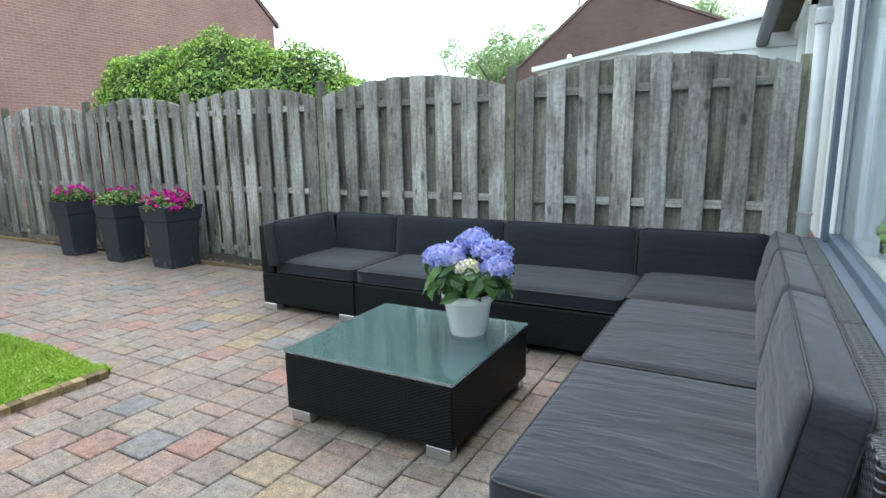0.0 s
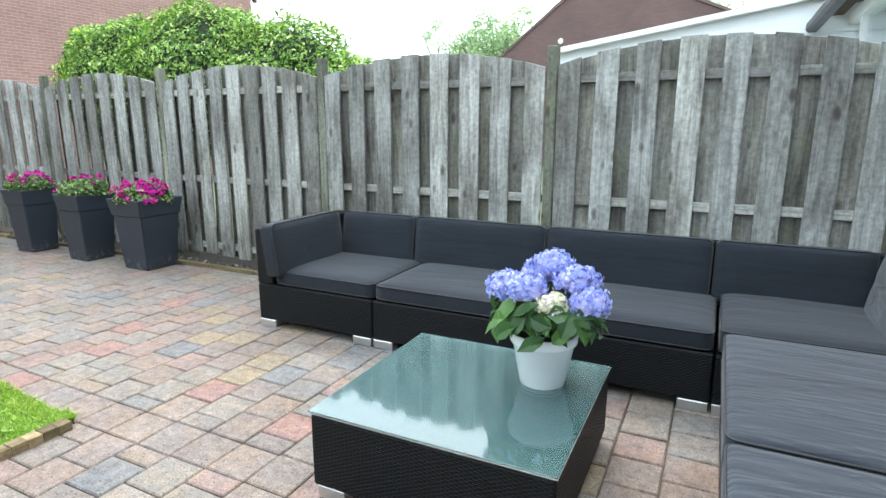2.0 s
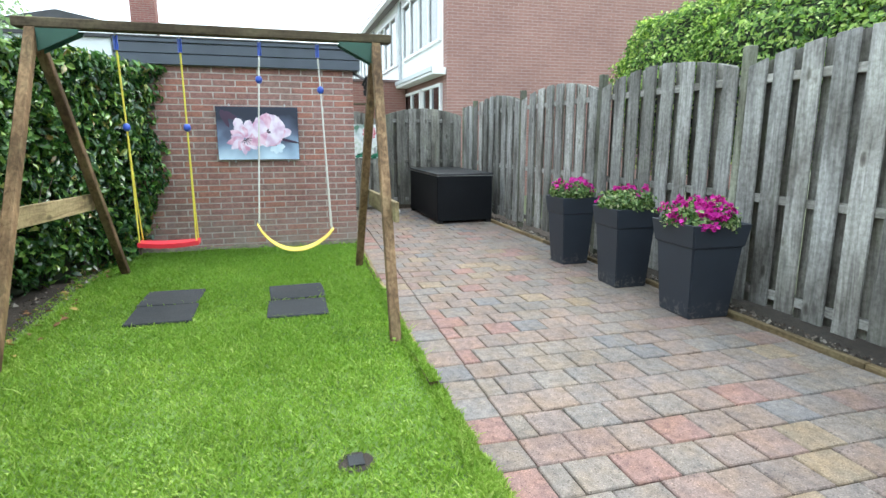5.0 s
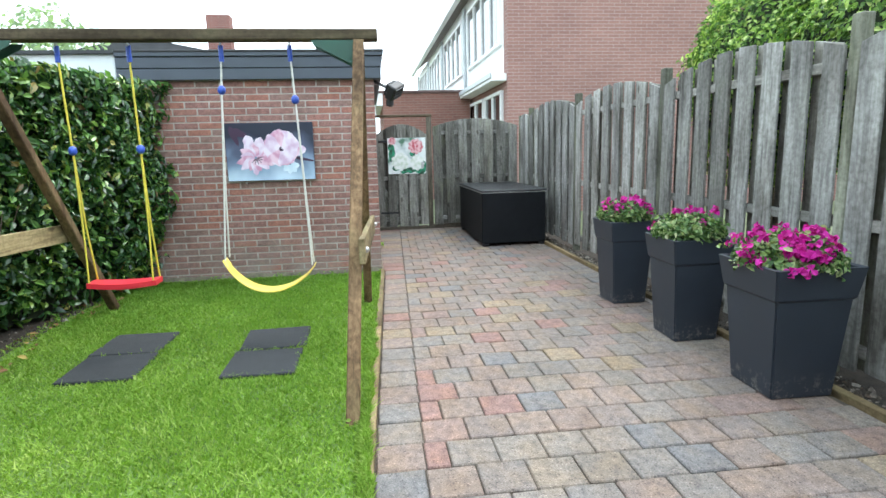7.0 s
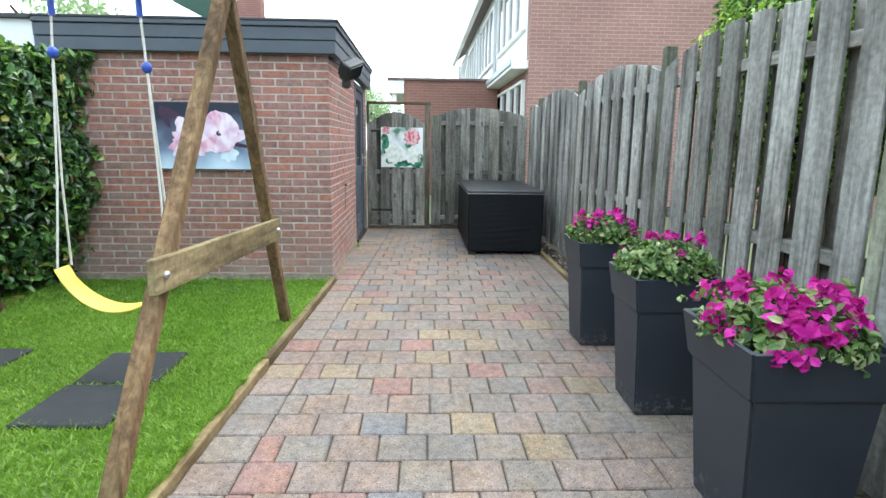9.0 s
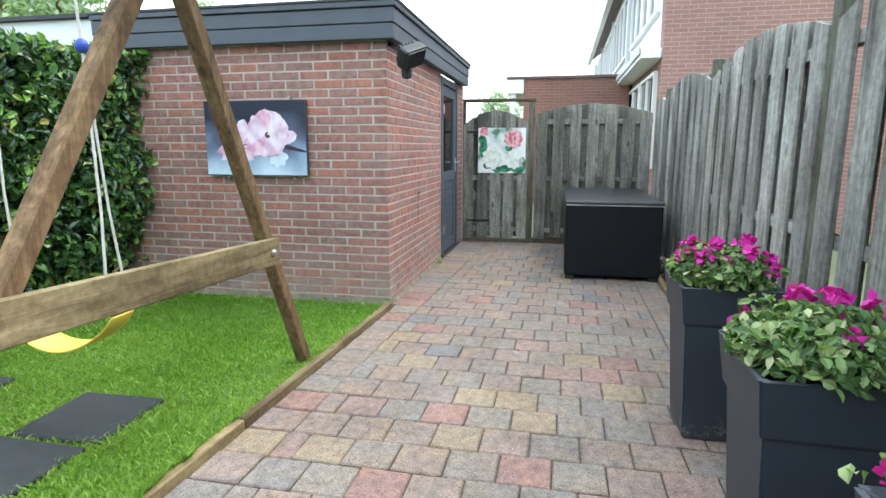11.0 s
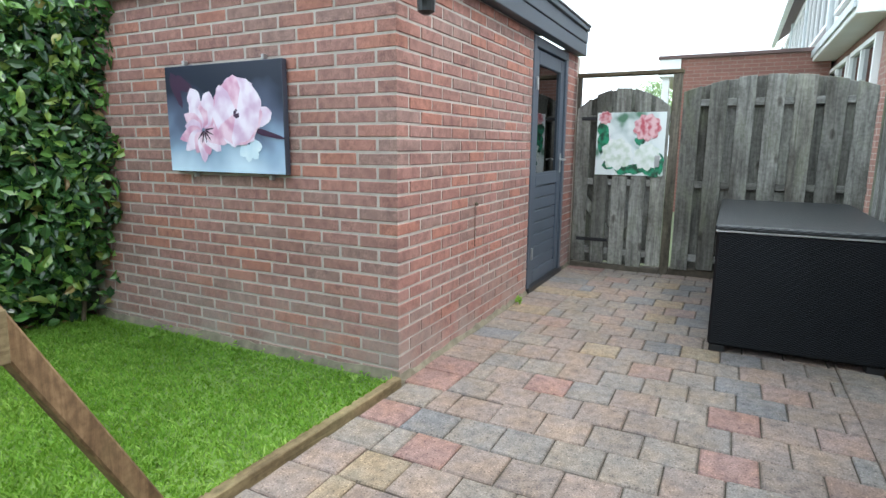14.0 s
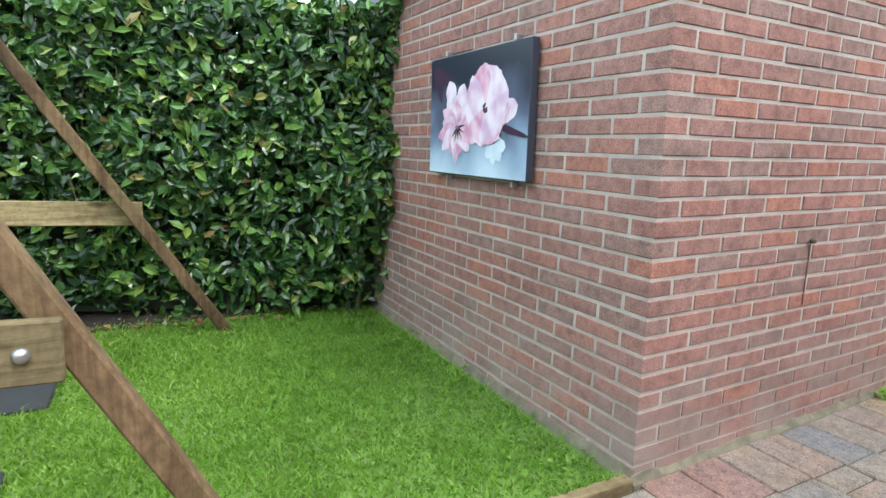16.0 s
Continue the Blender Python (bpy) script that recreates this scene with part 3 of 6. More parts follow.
# ---- shed ----
SX, SY, SW, SH = -8.0, 2.40, -11.08, 1.885
SY0 = 0.12
def shed():
    t = thing("shed", "red brick garden shed with flat roof and anthracite fascia", "shed", loc=(SX, SY, 0))
    inv = Matrix.Translation((-SX, -SY, 0))

    def put(name, bm, m, parent=t, label="", kind=""):
        if parent is t:
            bmesh.ops.transform(bm, matrix=inv, verts=bm.verts)
        return part(name, bm, m, parent, label, kind)
    D = 0.0035
    w = bmesh.new()
    span(SX - 0.12, SX - D, SY0, SY - D, 0, SH + 0.02, bm=w)
    put("east_wall", w, M_mortar, label="brick wall with sandy mortar")
    w = bmesh.new()
    span(-9.83, SX - 0.12, SY - 0.12, SY - D, 0, SH + 0.02, bm=w)
    span(SW, -10.77, SY - 0.12, SY - D, 0, SH + 0.02, bm=w)
    put("north_wall", w, M_mortar, label="brick wall with sandy mortar")
    r = random.Random(9)
    w = bmesh.new()
    for axis, lo, hi, face in (("x", SW + 0.02, SX + 0.008, SY), ("y", SY0 + 0.02, SY, SX)):
        rings, n = [], int((hi - lo) / 0.05)
        for i in range(n + 1):
            a = lo + (hi - lo) * i / n
            d, h = 0.012 + 0.006 * r.random(), (0.018 if axis == "x" else 0.035) + 0.02 * r.random()
            pts = ((-0.01, -0.05), (d + 0.004, -0.05), (d, 0.004), (0.003, h), (-0.01, h))
            rings.append([w.verts.new((a, face + o, z) if axis == "x" else (face + o, a, z)) for o, z in pts])
        for p, q in zip(rings, rings[1:]):
            for k in range(5):
                w.faces.new((p[k], p[(k + 1) % 5], q[(k + 1) % 5], q[k]))
        w.faces.new(rings[0])
        w.faces.new(rings[-1][::-1])
    bmesh.ops.recalc_face_normals(w, faces=w.faces)
    put("mortar_fillet", w, M_fillet, label="rough mossy mortar along the wall's foot")
    put("inner_wall", span(SW, SX - 0.12, SY0, SY0 + 0.1, 0, SH), M_room)
    put("west_wall", span(SW - 0.1, SW, SY0, SY - D, 0, SH), M_mortar)
    put("roof_deck", span(SW - 0.02, SX + 0.05, SY0, SY + 0.07, 2.09, 2.125), M_roof, label="flat grey roof")
    put("inside_floor", span(SW, SX - 0.12, SY0 + 0.1, SY - 0.12, 0, 0.02), M_joint)
    for nm, a in (("fascia_board", (SX + 0.03, SX + 0.07, SY0, SY + 0.07)), ("side_fascia_board", (SW - 0.02, SX + 0.03, SY + 0.03, SY + 0.07))):
        for z0, z1, o in ((1.885, 1.985, 0.0), (1.989, 2.085, 0.006), (2.089, 2.135, 0.022)):
            e = o if nm == "fascia_board" else 0.0
            put(nm, span(a[0], a[1] + e, a[2], a[3] + o, z0, z1, 0.004), M_anth, label="anthracite painted fascia board")
    put("soffit", span(SW - 0.02, SX + 0.03, SY - 0.01, SY + 0.03, 1.888, 1.90), M_anth)
    put("roof_trim", span(SW - 0.03, SX + 0.10, SY + 0.07, SY + 0.10, 2.125, 2.145, 0.004), M_black, label="black roof edging")
    put("front_roof_trim", span(SX + 0.07, SX + 0.10, SY0, SY + 0.07, 2.125, 2.145, 0.004), M_black, label="black roof edging")
    return t


SHED = shed()


def shed_door():
    x0, x1, y = -10.76, -9.84, SY
    t = thing("door_1", "closed anthracite shed door with a tall window over horizontal boards", "door", loc=(x0, y, 0), kind="structure")
    W = x1 - x0

    def p(name, bm, m, label="", parent=t):
        bmesh.ops.transform(bm, matrix=Matrix.Translation((0, -0.05, 0)), verts=bm.verts)
        return part(name, bm, m, parent, label)
    for a in ((0, 0.065, 0, 1.87), (W - 0.065, W, 0, 1.87), (0.065, W - 0.065, 1.80, 1.87)):
        p("door_frame", span(a[0], a[1], -0.02, 0.055, a[2], a[3], 0.004), M_door, "anthracite door frame")
    for a in ((0.07, 0.17, 0.04, 1.79), (W - 0.17, W - 0.07, 0.04, 1.79), (0.17, W - 0.17, 1.69, 1.79), (0.17, W - 0.17, 0.80, 0.88), (0.17, W - 0.17, 0.04, 0.14)):
        p("door_stile", span(a[0], a[1], 0.0, 0.04, a[2], a[3], 0.004), M_door)
    for i in range(7):
        z = 0.145 + i * 0.0935
        p("board", span(0.17, W - 0.17, 0.006, 0.032, z, z + 0.088, 0.006), M_door)
    pane = p("pane", span(0.17, W - 0.17, 0.016, 0.021, 0.88, 1.69), M_darkpane, "dark reflecting glass")
    pane.visible_shadow = False
    p("glazing_bead", span(0.17, W - 0.17, 0.021, 0.038, 0.88, 0.90, 0.003), M_door)
    p("roller_blind", span(0.18, W - 0.18, -0.012, 0.008, 1.55, 1.685, 0.004), M_white, "raised pale roller blind")
    p("sill_plate", span(0.0, W, 0.0, 0.07, 0.0, 0.04, 0.004), M_black)
    h = p("door_handle", span(0.085, 0.115, 0.04, 0.046, 0.88, 1.04, 0.002), M_steel, "steel door handle")
    b = tube([(0.10, 0.044, 0.99), (0.10, 0.085, 0.99), (0.20, 0.088, 0.99)], 0.009)
    p("lever", b, M_steel, parent=h)
    for z in (0.25, 1.5):
        p("hinge", span(W - 0.08, W - 0.06, 0.055, 0.07, z, z + 0.09, 0.003), M_steel)


shed_door()

# neighbouring shed behind the hedge
t = thing("neighbour_shed", "low neighbouring shed with a white fascia behind the hedge", "shed", loc=(-9.5, -1.48, -0.075))
part("wall", span(-1.6, 1.5, -1.5, 1.58, 0, 1.95), M_housebrick, t)
part("fascia_board", span(-1.62, 1.55, -1.55, 1.59, 1.95, 2.19, 0.004), M_whiteboard, t, "white painted fascia")
part("roof", span(-1.66, 1.59, -1.59, 1.595, 2.19, 2.22), M_roof, t)


def spotlight():
    t = thing("spotlight", "black outdoor spotlight on the shed corner under the fascia", "lamp", loc=(-8.03, 2.475, 1.78))
    t.scale = (1.2, 1.2, 1.2)
    part("wall_bracket", bar((-0.02, -0.07, 0.08), (0.05, 0.06, 0.01), 0.012, 0.03), M_black, t)
    R = Euler((radians(-35), radians(20), radians(-35))).to_matrix().to_4x4()
    b = bmesh.new()
    boxy(b, (0.16, 0.07, 0.12), (0.07, 0.10, -0.01), R, 0.012, 2)
    part("housing", b, M_black, t)
    b = bmesh.new()
    boxy(b, (0.135, 0.006, 0.095), Vector((0.07, 0.10, -0.01)) + R.to_3x3() @ Vector((0, 0.037, 0)), R, 0.002)
    part("front_glass", b, M_darkpane, t)
    b = bmesh.new()
    for i in range(5):
        boxy(b, (0.012, 0.03, 0.10), Vector((0.07, 0.10, -0.01)) + R.to_3x3() @ Vector((-0.05 + i * 0.025, -0.045, 0)), R)
    part("cooling_fins", b, M_black, t)
    part("sensor", lathe([(0.012, -0.03), (0.03, -0.02), (0.032, 0.02), (0.02, 0.035)], centre=(0.03, 0.06, -0.10), sides=12), M_black, t)


spotlight()

# old nail and rust mark on the shed's side, the stain built as a thin bar
M_rust = plain("faded rust", (0.17, 0.085, 0.07), 0.9, 0, 0.3, 20, 0.5)
t = thing("wall_hook", "rusty hook with a thin rust stain, built as a bar, on the shed wall", "hook", loc=(-8.85, SY, 0.77))
part("hook", lathe([(0.006, 0.0), (0.012, 0.006), (0.012, 0.014), (0.004, 0.02)], centre=(0, 0.012, -0.01), sides=8), M_bark, t)
part("rod", bar((0, 0.004, -0.01), (-0.002, 0.004, -0.25), 0.0035, 0.004, 0), M_rust, t)


# ---- fences ----
rngf = random.Random(11)


def fence_panel(t, x0, x1, top, side, nf=8, along="x", z0=0.07, picket=0.145, back=0.105):
    """Hit-and-miss panel with an arched top: boards before and behind three rails; x0 and x1 run along the fence from its start."""
    L = x1 - x0
    fx = Matrix.Translation((x0, 0, 0)) if along == "x" else Matrix.Translation((0, x0, 0))

    def put(name, bm, m):
        bmesh.ops.transform(bm, matrix=fx, verts=bm.verts)
        return part(name, bm, m, t)

    def cap(u):
        return side + (top - side) * math.sin(math.pi * min(max(u / L, 0), 1)) ** 0.8

    def lay(a0, a1, b0, b1, zz0, zl, zr):
        bm = bmesh.new()
        if along == "x":
            prism([(a0, zz0), (a1, zz0), (a1, zr), (a0, zl)], "y", b0, b1, bm)
        else:
            prism([(a0, zz0), (a1, zz0), (a1, zr), (a0, zl)], "x", -b1, -b0, bm)
        bmesh.ops.bevel(bm, geom=bm.edges[:], offset=0.003, segments=1, affect="EDGES")
        return bm
    pitch = (L - picket) / (nf - 1)
    zr1, zr2, zr3 = side - 0.085, 0.79, 0.16
    for i in range(nf):
        a = i * pitch + rngf.uniform(-0.004, 0.004)
        w = picket * rngf.uniform(0.93, 1.03)
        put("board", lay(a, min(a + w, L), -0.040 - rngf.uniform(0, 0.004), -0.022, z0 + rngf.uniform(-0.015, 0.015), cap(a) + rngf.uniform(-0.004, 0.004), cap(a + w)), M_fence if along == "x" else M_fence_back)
    for i in range(nf - 1):
        a = i * pitch + picket - back / 2 + rngf.uniform(-0.004, 0.004)
        w = pitch - picket + back
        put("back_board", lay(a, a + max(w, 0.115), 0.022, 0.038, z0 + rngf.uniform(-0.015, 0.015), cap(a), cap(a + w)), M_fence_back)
    for z in (zr1, zr2, zr3):
        bm = bmesh.new()
        if along == "x":
            span(0.0, L, -0.0215, 0.0215, z - 0.028, z + 0.028, 0.003, bm)
            put("rail", bm, M_fence_rail)
        else:
            span(-0.0215, 0.0215, 0.0, L, z - 0.028, z + 0.028, 0.003, bm)
            put("rail", bm, M_fence_rail_y)
    return t


def fence_post(t, x, y, h):
    bm = span(-0.035, 0.035, -0.035, 0.035, -0.08, h, 0.006)
    bmesh.ops.transform(bm, matrix=Matrix.Translation((x, y, 0)), verts=bm.verts)
    part("post", bm, M_post, t, "square post with a green tinge")


FY = 4.70
POSTS = [-1.166, -3.046, -4.926, -6.75, -8.67, -10.56]
PT = [1.79, 1.80, 1.80, 1.795, 1.79, 1.77]
fence = thing("fence", "weathered grey timber fence of arched panels along the paving", "fence", "fences", loc=(-11.0, FY, 0))
fence_panel(fence, -1.12 + 11, 0.72 + 11, 1.80, 1.665)
for i in range(5):
    fence_panel(fence, POSTS[i + 1] + 0.04 + 11, POSTS[i] - 0.04 + 11, 1.785, 1.655, nf=9 if i == 1 else 8)
for x, h in zip(POSTS, PT):
    fence_post(fence, x + 11, 0, h)
fence_panel(fence, -0.03, 0.40, 1.70, 1.66, nf=3)
fence_post(fence, -0.07, -0.01, 1.69)
fence_post(fence, 11.745, 0, 1.72)
# cross fence with the gate
GX = -11.09
cross = thing("fence", "short weathered timber cross fence between gate and long fence", "fence", "fences", loc=(GX, 3.30, 0))
fence_panel(cross, 0.0, 1.32, 1.665, 1.545, nf=7, along="y", picket=0.135)
g = thing("gate", "weathered timber garden gate with an arched top beside the shed", "gate", loc=(GX, 2.45, 0))
fence_panel(g, -0.02, 0.76, 1.60, 1.43, nf=5, along="y", z0=0.055, picket=0.125)
for ya, yb in ((0.04, 0.36), (0.70, 0.38)):
    part("brace", bar((0.0, ya, 0.66), (0.0, yb, 0.24), 0.07, 0.030, 0.003, up=(1, 0, 0)), M_fence_back, g, "diagonal gate brace")
part("latch", span(0.04, 0.07, 0.66, 0.70, 0.93, 1.03, 0.003), M_steel, g)
part("hinge", span(0.041, 0.05, 0.02, 0.30, 1.33, 1.36, 0.002), M_black, g)
part("hinge", span(0.041, 0.05, 0.02, 0.30, 0.25, 0.28, 0.002), M_black, g)
t = thing("gateway", "dark timber gateway of two posts and a lintel", "gateway", loc=(GX, 3.245, 0))
part("post", span(-0.035, 0.04, -0.035, 0.035, -0.08, 1.70, 0.005), M_darkpost, t)
part("post", span(-0.035, 0.03, -0.83, -0.80, -0.05, 1.70, 0.005), M_darkpost, t)
part("lintel", span(-0.03, 0.05, -0.83, 0.045, 1.70, 1.735, 0.005), M_swing_y, t, "dark mossy lintel")
single("gate_sill", span(GX - 0.06, GX + 0.05, 2.42, 3.205, -0.06, 0.045, 0.006), M_joint, "stained concrete sill under the gate", "sill")
single("fence_base_board", span(GX - 0.05, GX + 0.02, 3.282, 4.66, -0.06, 0.065, 0.006), M_joint, "stained concrete base under the cross fence", "fence base")


# ---- timber edging ----
def lawn_line(x):
    """Outer edge of the lawn's long side, which runs slightly askew to the shed."""
    return 2.33 - 0.040 * (x + 5.6)


def edging(name, x0, x1, y, along="x", label="", m=M_edge, h=0.03, rz=0.0):
    t = thing(name, label, "edging", loc=(x0, y, 0) if along == "x" else (y, x0, 0), rz=rz)
    L, i, a = x1 - x0, 0, 0.0
    while a < L - 0.05:
        w = min(1.9, L - a)
        if along == "x":
            part("board", span(a, a + w - 0.006, 0, 0.045, -0.06, h, 0.004), m, t)
        else:
            part("board", span(0, 0.045, a, a + w - 0.006, -0.06, h, 0.004), m, t)
        a += w
    return t


edging("fence_edging", -9.4, -2.4, 4.475, label="worn timber edging along the soil strip")
edging("lawn_edging", -7.985, -4.10, lawn_line(-7.985) - 0.045, label="worn timber edging between lawn and paving", h=0.035, rz=-2.29)
edging("lawn_edging", -4.10, -2.56, lawn_line(-4.10) - 0.045, label="sunken timber edging overgrown by the lawn", h=0.008, rz=-2.29)


def end_edging():
    t = thing("end_edging", "row of worn timber palisades closing the lawn", "edging", loc=(-2.55, 0.0, 0))
    y = 0.0
    r = random.Random(5)
    while y < 2.17:
        w = min(0.058, 2.195 - y)
        part("palisade", span(-0.03, 0.03, y, y + w, -0.07, 0.038 + r.uniform(-0.002, 0.002), 0.0025), M_edge_y, t)
        y += w + 0.001


end_edging()
single("lawn", prism([(-7.985, 0.0), (-2.585, 0.0), (-2.585, lawn_line(-2.585) - 0.047), (-7.985, lawn_line(-7.985) - 0.047)], "z", -0.073, 0.006), M_lawn, "damp earth under the grass", kind="structure")

# rubber tiles in the lawn
for n, (x0, y0) in enumerate([(-6.28, 0.58), (-5.86, 0.58), (-6.20, 1.46), (-5.78, 1.46)]):
    b = single("rubber_tile", span(0, 0.405, 0, 0.405, 0.0, 0.026, 0.006), M_rubber, "dark square rubber tile sunk in the grass", "tile", "rubber tiles under the swings")
    b.matrix_world = pose(x0, y0, 0, 0, 0, (n * 37) % 5 - 2)
t = thing("drain_pit", "small dark muddy pit in the lawn", "pit", loc=(-3.55, 1.80, 0))
part("soil", lathe([(0.01, 0.007), (0.06, 0.008), (0.07, 0.010), (0.06, 0.011), (0.045, 0.009)], sides=11), M_soil, t)
part("iron_lid", span(-0.045, 0.03, -0.03, 0.03, 0.0115, 0.016, 0.002), M_rubber, t)


# ---- swing ----
def swing():
    t = thing("swing_set", "timber A-frame swing stand of impregnated wood on the lawn", "swing", loc=(-5.95, 1.2, 0))
    o = Vector((5.95, -1.2, 0))

    def leg(x, y, yt):
        s = 1 if x > -5.86 else -1
        return part("leg", bar(Vector((x, y, -0.02)) + o, Vector((-5.87 + 0.025 * s, yt, 1.835)) + o, 0.062, 0.062, 0.006), M_swing, t, "greenish brown timber leg")
    leg(-4.74, 2.19, 2.29)
    leg(-6.85, 2.26, 2.29)
    leg(-4.78, 0.15, 0.17)
    leg(-7.06, 0.25, 0.17)
    part("beam", span(0.03, 0.13, -1.13, 1.20, 1.845, 1.905, 0.006), M_swing_y, t, "dark weathered top beam")
    for ya, yb, za, zb, s, xa, xb in ((2.325, 2.265, 0.685, 0.735, 1, -6.48, -5.03), (0.16, 0.10, 0.685, 0.735, -1, -6.66, -5.12)):
        a, c = Vector((xa, ya, za)), Vector((xb, yb, zb))
        b = part("brace", bar(a + o, c + o, 0.125, 0.03, 0.004, up=(0, 1, 0)), M_swing_x, t, "mossy cross brace")
        for u in (0.045, 0.955):
            bb = bmesh.new()
            w = a + (c - a) * u
            bmesh.ops.create_uvsphere(bb, u_segments=10, v_segments=6, radius=0.016, matrix=Matrix.Translation(Vector((w.x, w.y + s * 0.018, w.z)) + o))
            part("bolt", bb, M_steel, b, "domed steel bolt", smooth=True)
    for y, s in ((2.29, -1), (0.17, 1)):
        bm2 = bmesh.new()
        for side in (0.022, 0.132):
            prism([(y - 1.2 + s * 0.03, 1.70), (y - 1.2 + s * 0.03, 1.84), (y - 1.2 + s * 0.27, 1.84), (y - 1.2 + s * 0.25, 1.81)], "x", side, side + 0.006, bm2)
        part("bracket", bm2, M_green, t, "green steel corner bracket")


swing()


def rope_swing(name, y0, y1, zt, z0, z1, low, knot, rope, seat, flat, label):
    """Two ropes from the beam, doubled below a knot, and a seat."""
    ym = (y0 + y1) / 2
    t = thing(name, label, "swing", "swings on the beam", loc=(-5.92, ym, z0))

    def p(n, bm, m, lab="", smooth=False, parent=t):
        bmesh.ops.transform(bm, matrix=Matrix.Translation((5.95, -ym, -z0)), verts=bm.verts)
        return part(n, bm, m, parent, lab, smooth=smooth)
    ends = []
    for (yt, ye, ze, zk) in ((y0, zt[0], z0, knot[0]), (y1, zt[1], z1, knot[1])):
        yk = yt + (ye - yt) * (1.84 - zk) / (1.84 - ze)
        p("rope", tube([(-5.95, yt, 1.80), (-5.95, yk, zk)], 0.006, sides=6), rope)
        for d in (-0.055, 0.055):
            p("rope", tube([(-5.95, yk, zk), (-5.95 + d * 0.35, yt + (ye - yt) * 0.7, zk + (ze - zk) * 0.6), (-5.95 + d, ye, ze)], 0.0055, sides=6), rope)
        b = bmesh.new()
        bmesh.ops.create_uvsphere(b, u_segments=10, v_segments=7, radius=0.024, matrix=Matrix.Translation((-5.95, yk, zk)) @ Matrix.Diagonal((1, 1, 1.15, 1)))
        p("adjuster", b, M_blue, "blue plastic rope adjuster", True)
        b = tube([(-5.95, yt, 1.83), (-5.95, yt, 1.74)], 0.014, sides=8)
        p("hook_sleeve", b, M_blue, "blue sleeve on the hook")
        p("hook", tube([(-5.95 + 0.014 * math.cos(k * 0.7), yt, 1.835 + 0.014 * math.sin(k * 0.7)) for k in range(9)], 0.004, sides=6, closed=True), M_steel)
        ends.append((ye, ze))
    (ya, za), (yb, zb) = ends
    b = bmesh.new()
    n, wid, th = 18, 0.075, 0.007 if not flat else 0.03
    rows = []
    for i in range(n + 1):
        u = i / n
        y = ya - 0.015 + (yb - ya + 0.03) * u
        z = za + (zb - za) * u
        z = z - (z - low) * (1 - (2 * u - 1) ** 2) ** 0.8 if not flat else z - 0.012 * math.sin(math.pi * u)
        ww = wid * (0.6 + 0.4 * math.sin(math.pi * min(max(u, 0.08), 0.92)) ** 0.5)
        rows.append([b.verts.new((-5.95 + k * ww, y, z + dz)) for dz, ks in ((0, (-1, -0.5, 0.5, 1)), (-th, (1, 0.5, -0.5, -1))) for k in ks])
    for a, c in zip(rows, rows[1:]):
        for k in range(8):
            b.faces.new((a[k], a[(k + 1) % 8], c[(k + 1) % 8], c[k]))
    b.faces.new(rows[0][::-1])
    b.faces.new(rows[-1])
    bmesh.ops.recalc_face_normals(b, faces=b.faces)
    p("seat", b, seat, smooth=not flat)


rope_swing("rope_swing", 1.495, 1.885, (1.425, 1.94), 0.575, 0.52, 0.37, (1.58, 1.52), M_rope_w, M_yellow, False, "yellow plastic sling swing seat on white ropes")
rope_swing("rope_swing", 0.61, 0.99, (0.64, 1.00), 0.475, 0.475, 0.46, (1.25, 1.25), M_rope_y, M_red, True, "red plastic board swing seat on yellow ropes")


# ---- storage box ----
def storage_box():
    x1, x0, y0, y1, h = -9.155, -10.85, 3.66, 4.49, 0.70
    t = thing("storage_box", "large black wicker storage box, lid closed, by the fence", "storage box", loc=((x0 + x1) / 2, (y0 + y1) / 2, 0))
    a, b = (x1 - x0) / 2, (y1 - y0) / 2
    part("body", span(-a + 0.01, a - 0.01, -b + 0.01, b - 0.01, 0.035, h - 0.035, 0.012), M_box, t)
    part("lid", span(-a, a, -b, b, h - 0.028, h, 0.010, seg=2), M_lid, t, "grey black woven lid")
    part("lid_rim", span(-a + 0.004, a - 0.004, -b + 0.004, b - 0.004, h - 0.04, h - 0.029, 0.003), M_alu, t, "thin metal rim")
    for sx in (-1, 1):
        for sy in (-1, 1):
            part("foot", span(sx * (a - 0.06) - 0.04, sx * (a - 0.06) + 0.04, sy * (b - 0.06) - 0.04, sy * (b - 0.06) + 0.04, 0, 0.035, 0.004), M_black, t)
    return t


storage_box()


# ---- planters ----
def frustum(bm, w0, w1, z0, z1):
    a = [bm.verts.new((sx * w0 / 2, sy * w0 / 2, z0)) for sx, sy in ((-1, -1), (1, -1), (1, 1), (-1, 1))]
    b = [bm.verts.new((sx * w1 / 2, sy * w1 / 2, z1)) for sx, sy in ((-1, -1), (1, -1), (1, 1), (-1, 1))]
    bm.faces.new(a[::-1])
    bm.faces.new(b)
    fs = [bm.faces.new((a[i], a[(i + 1) % 4], b[(i + 1) % 4], b[i])) for i in range(4)]
    return a, b, fs


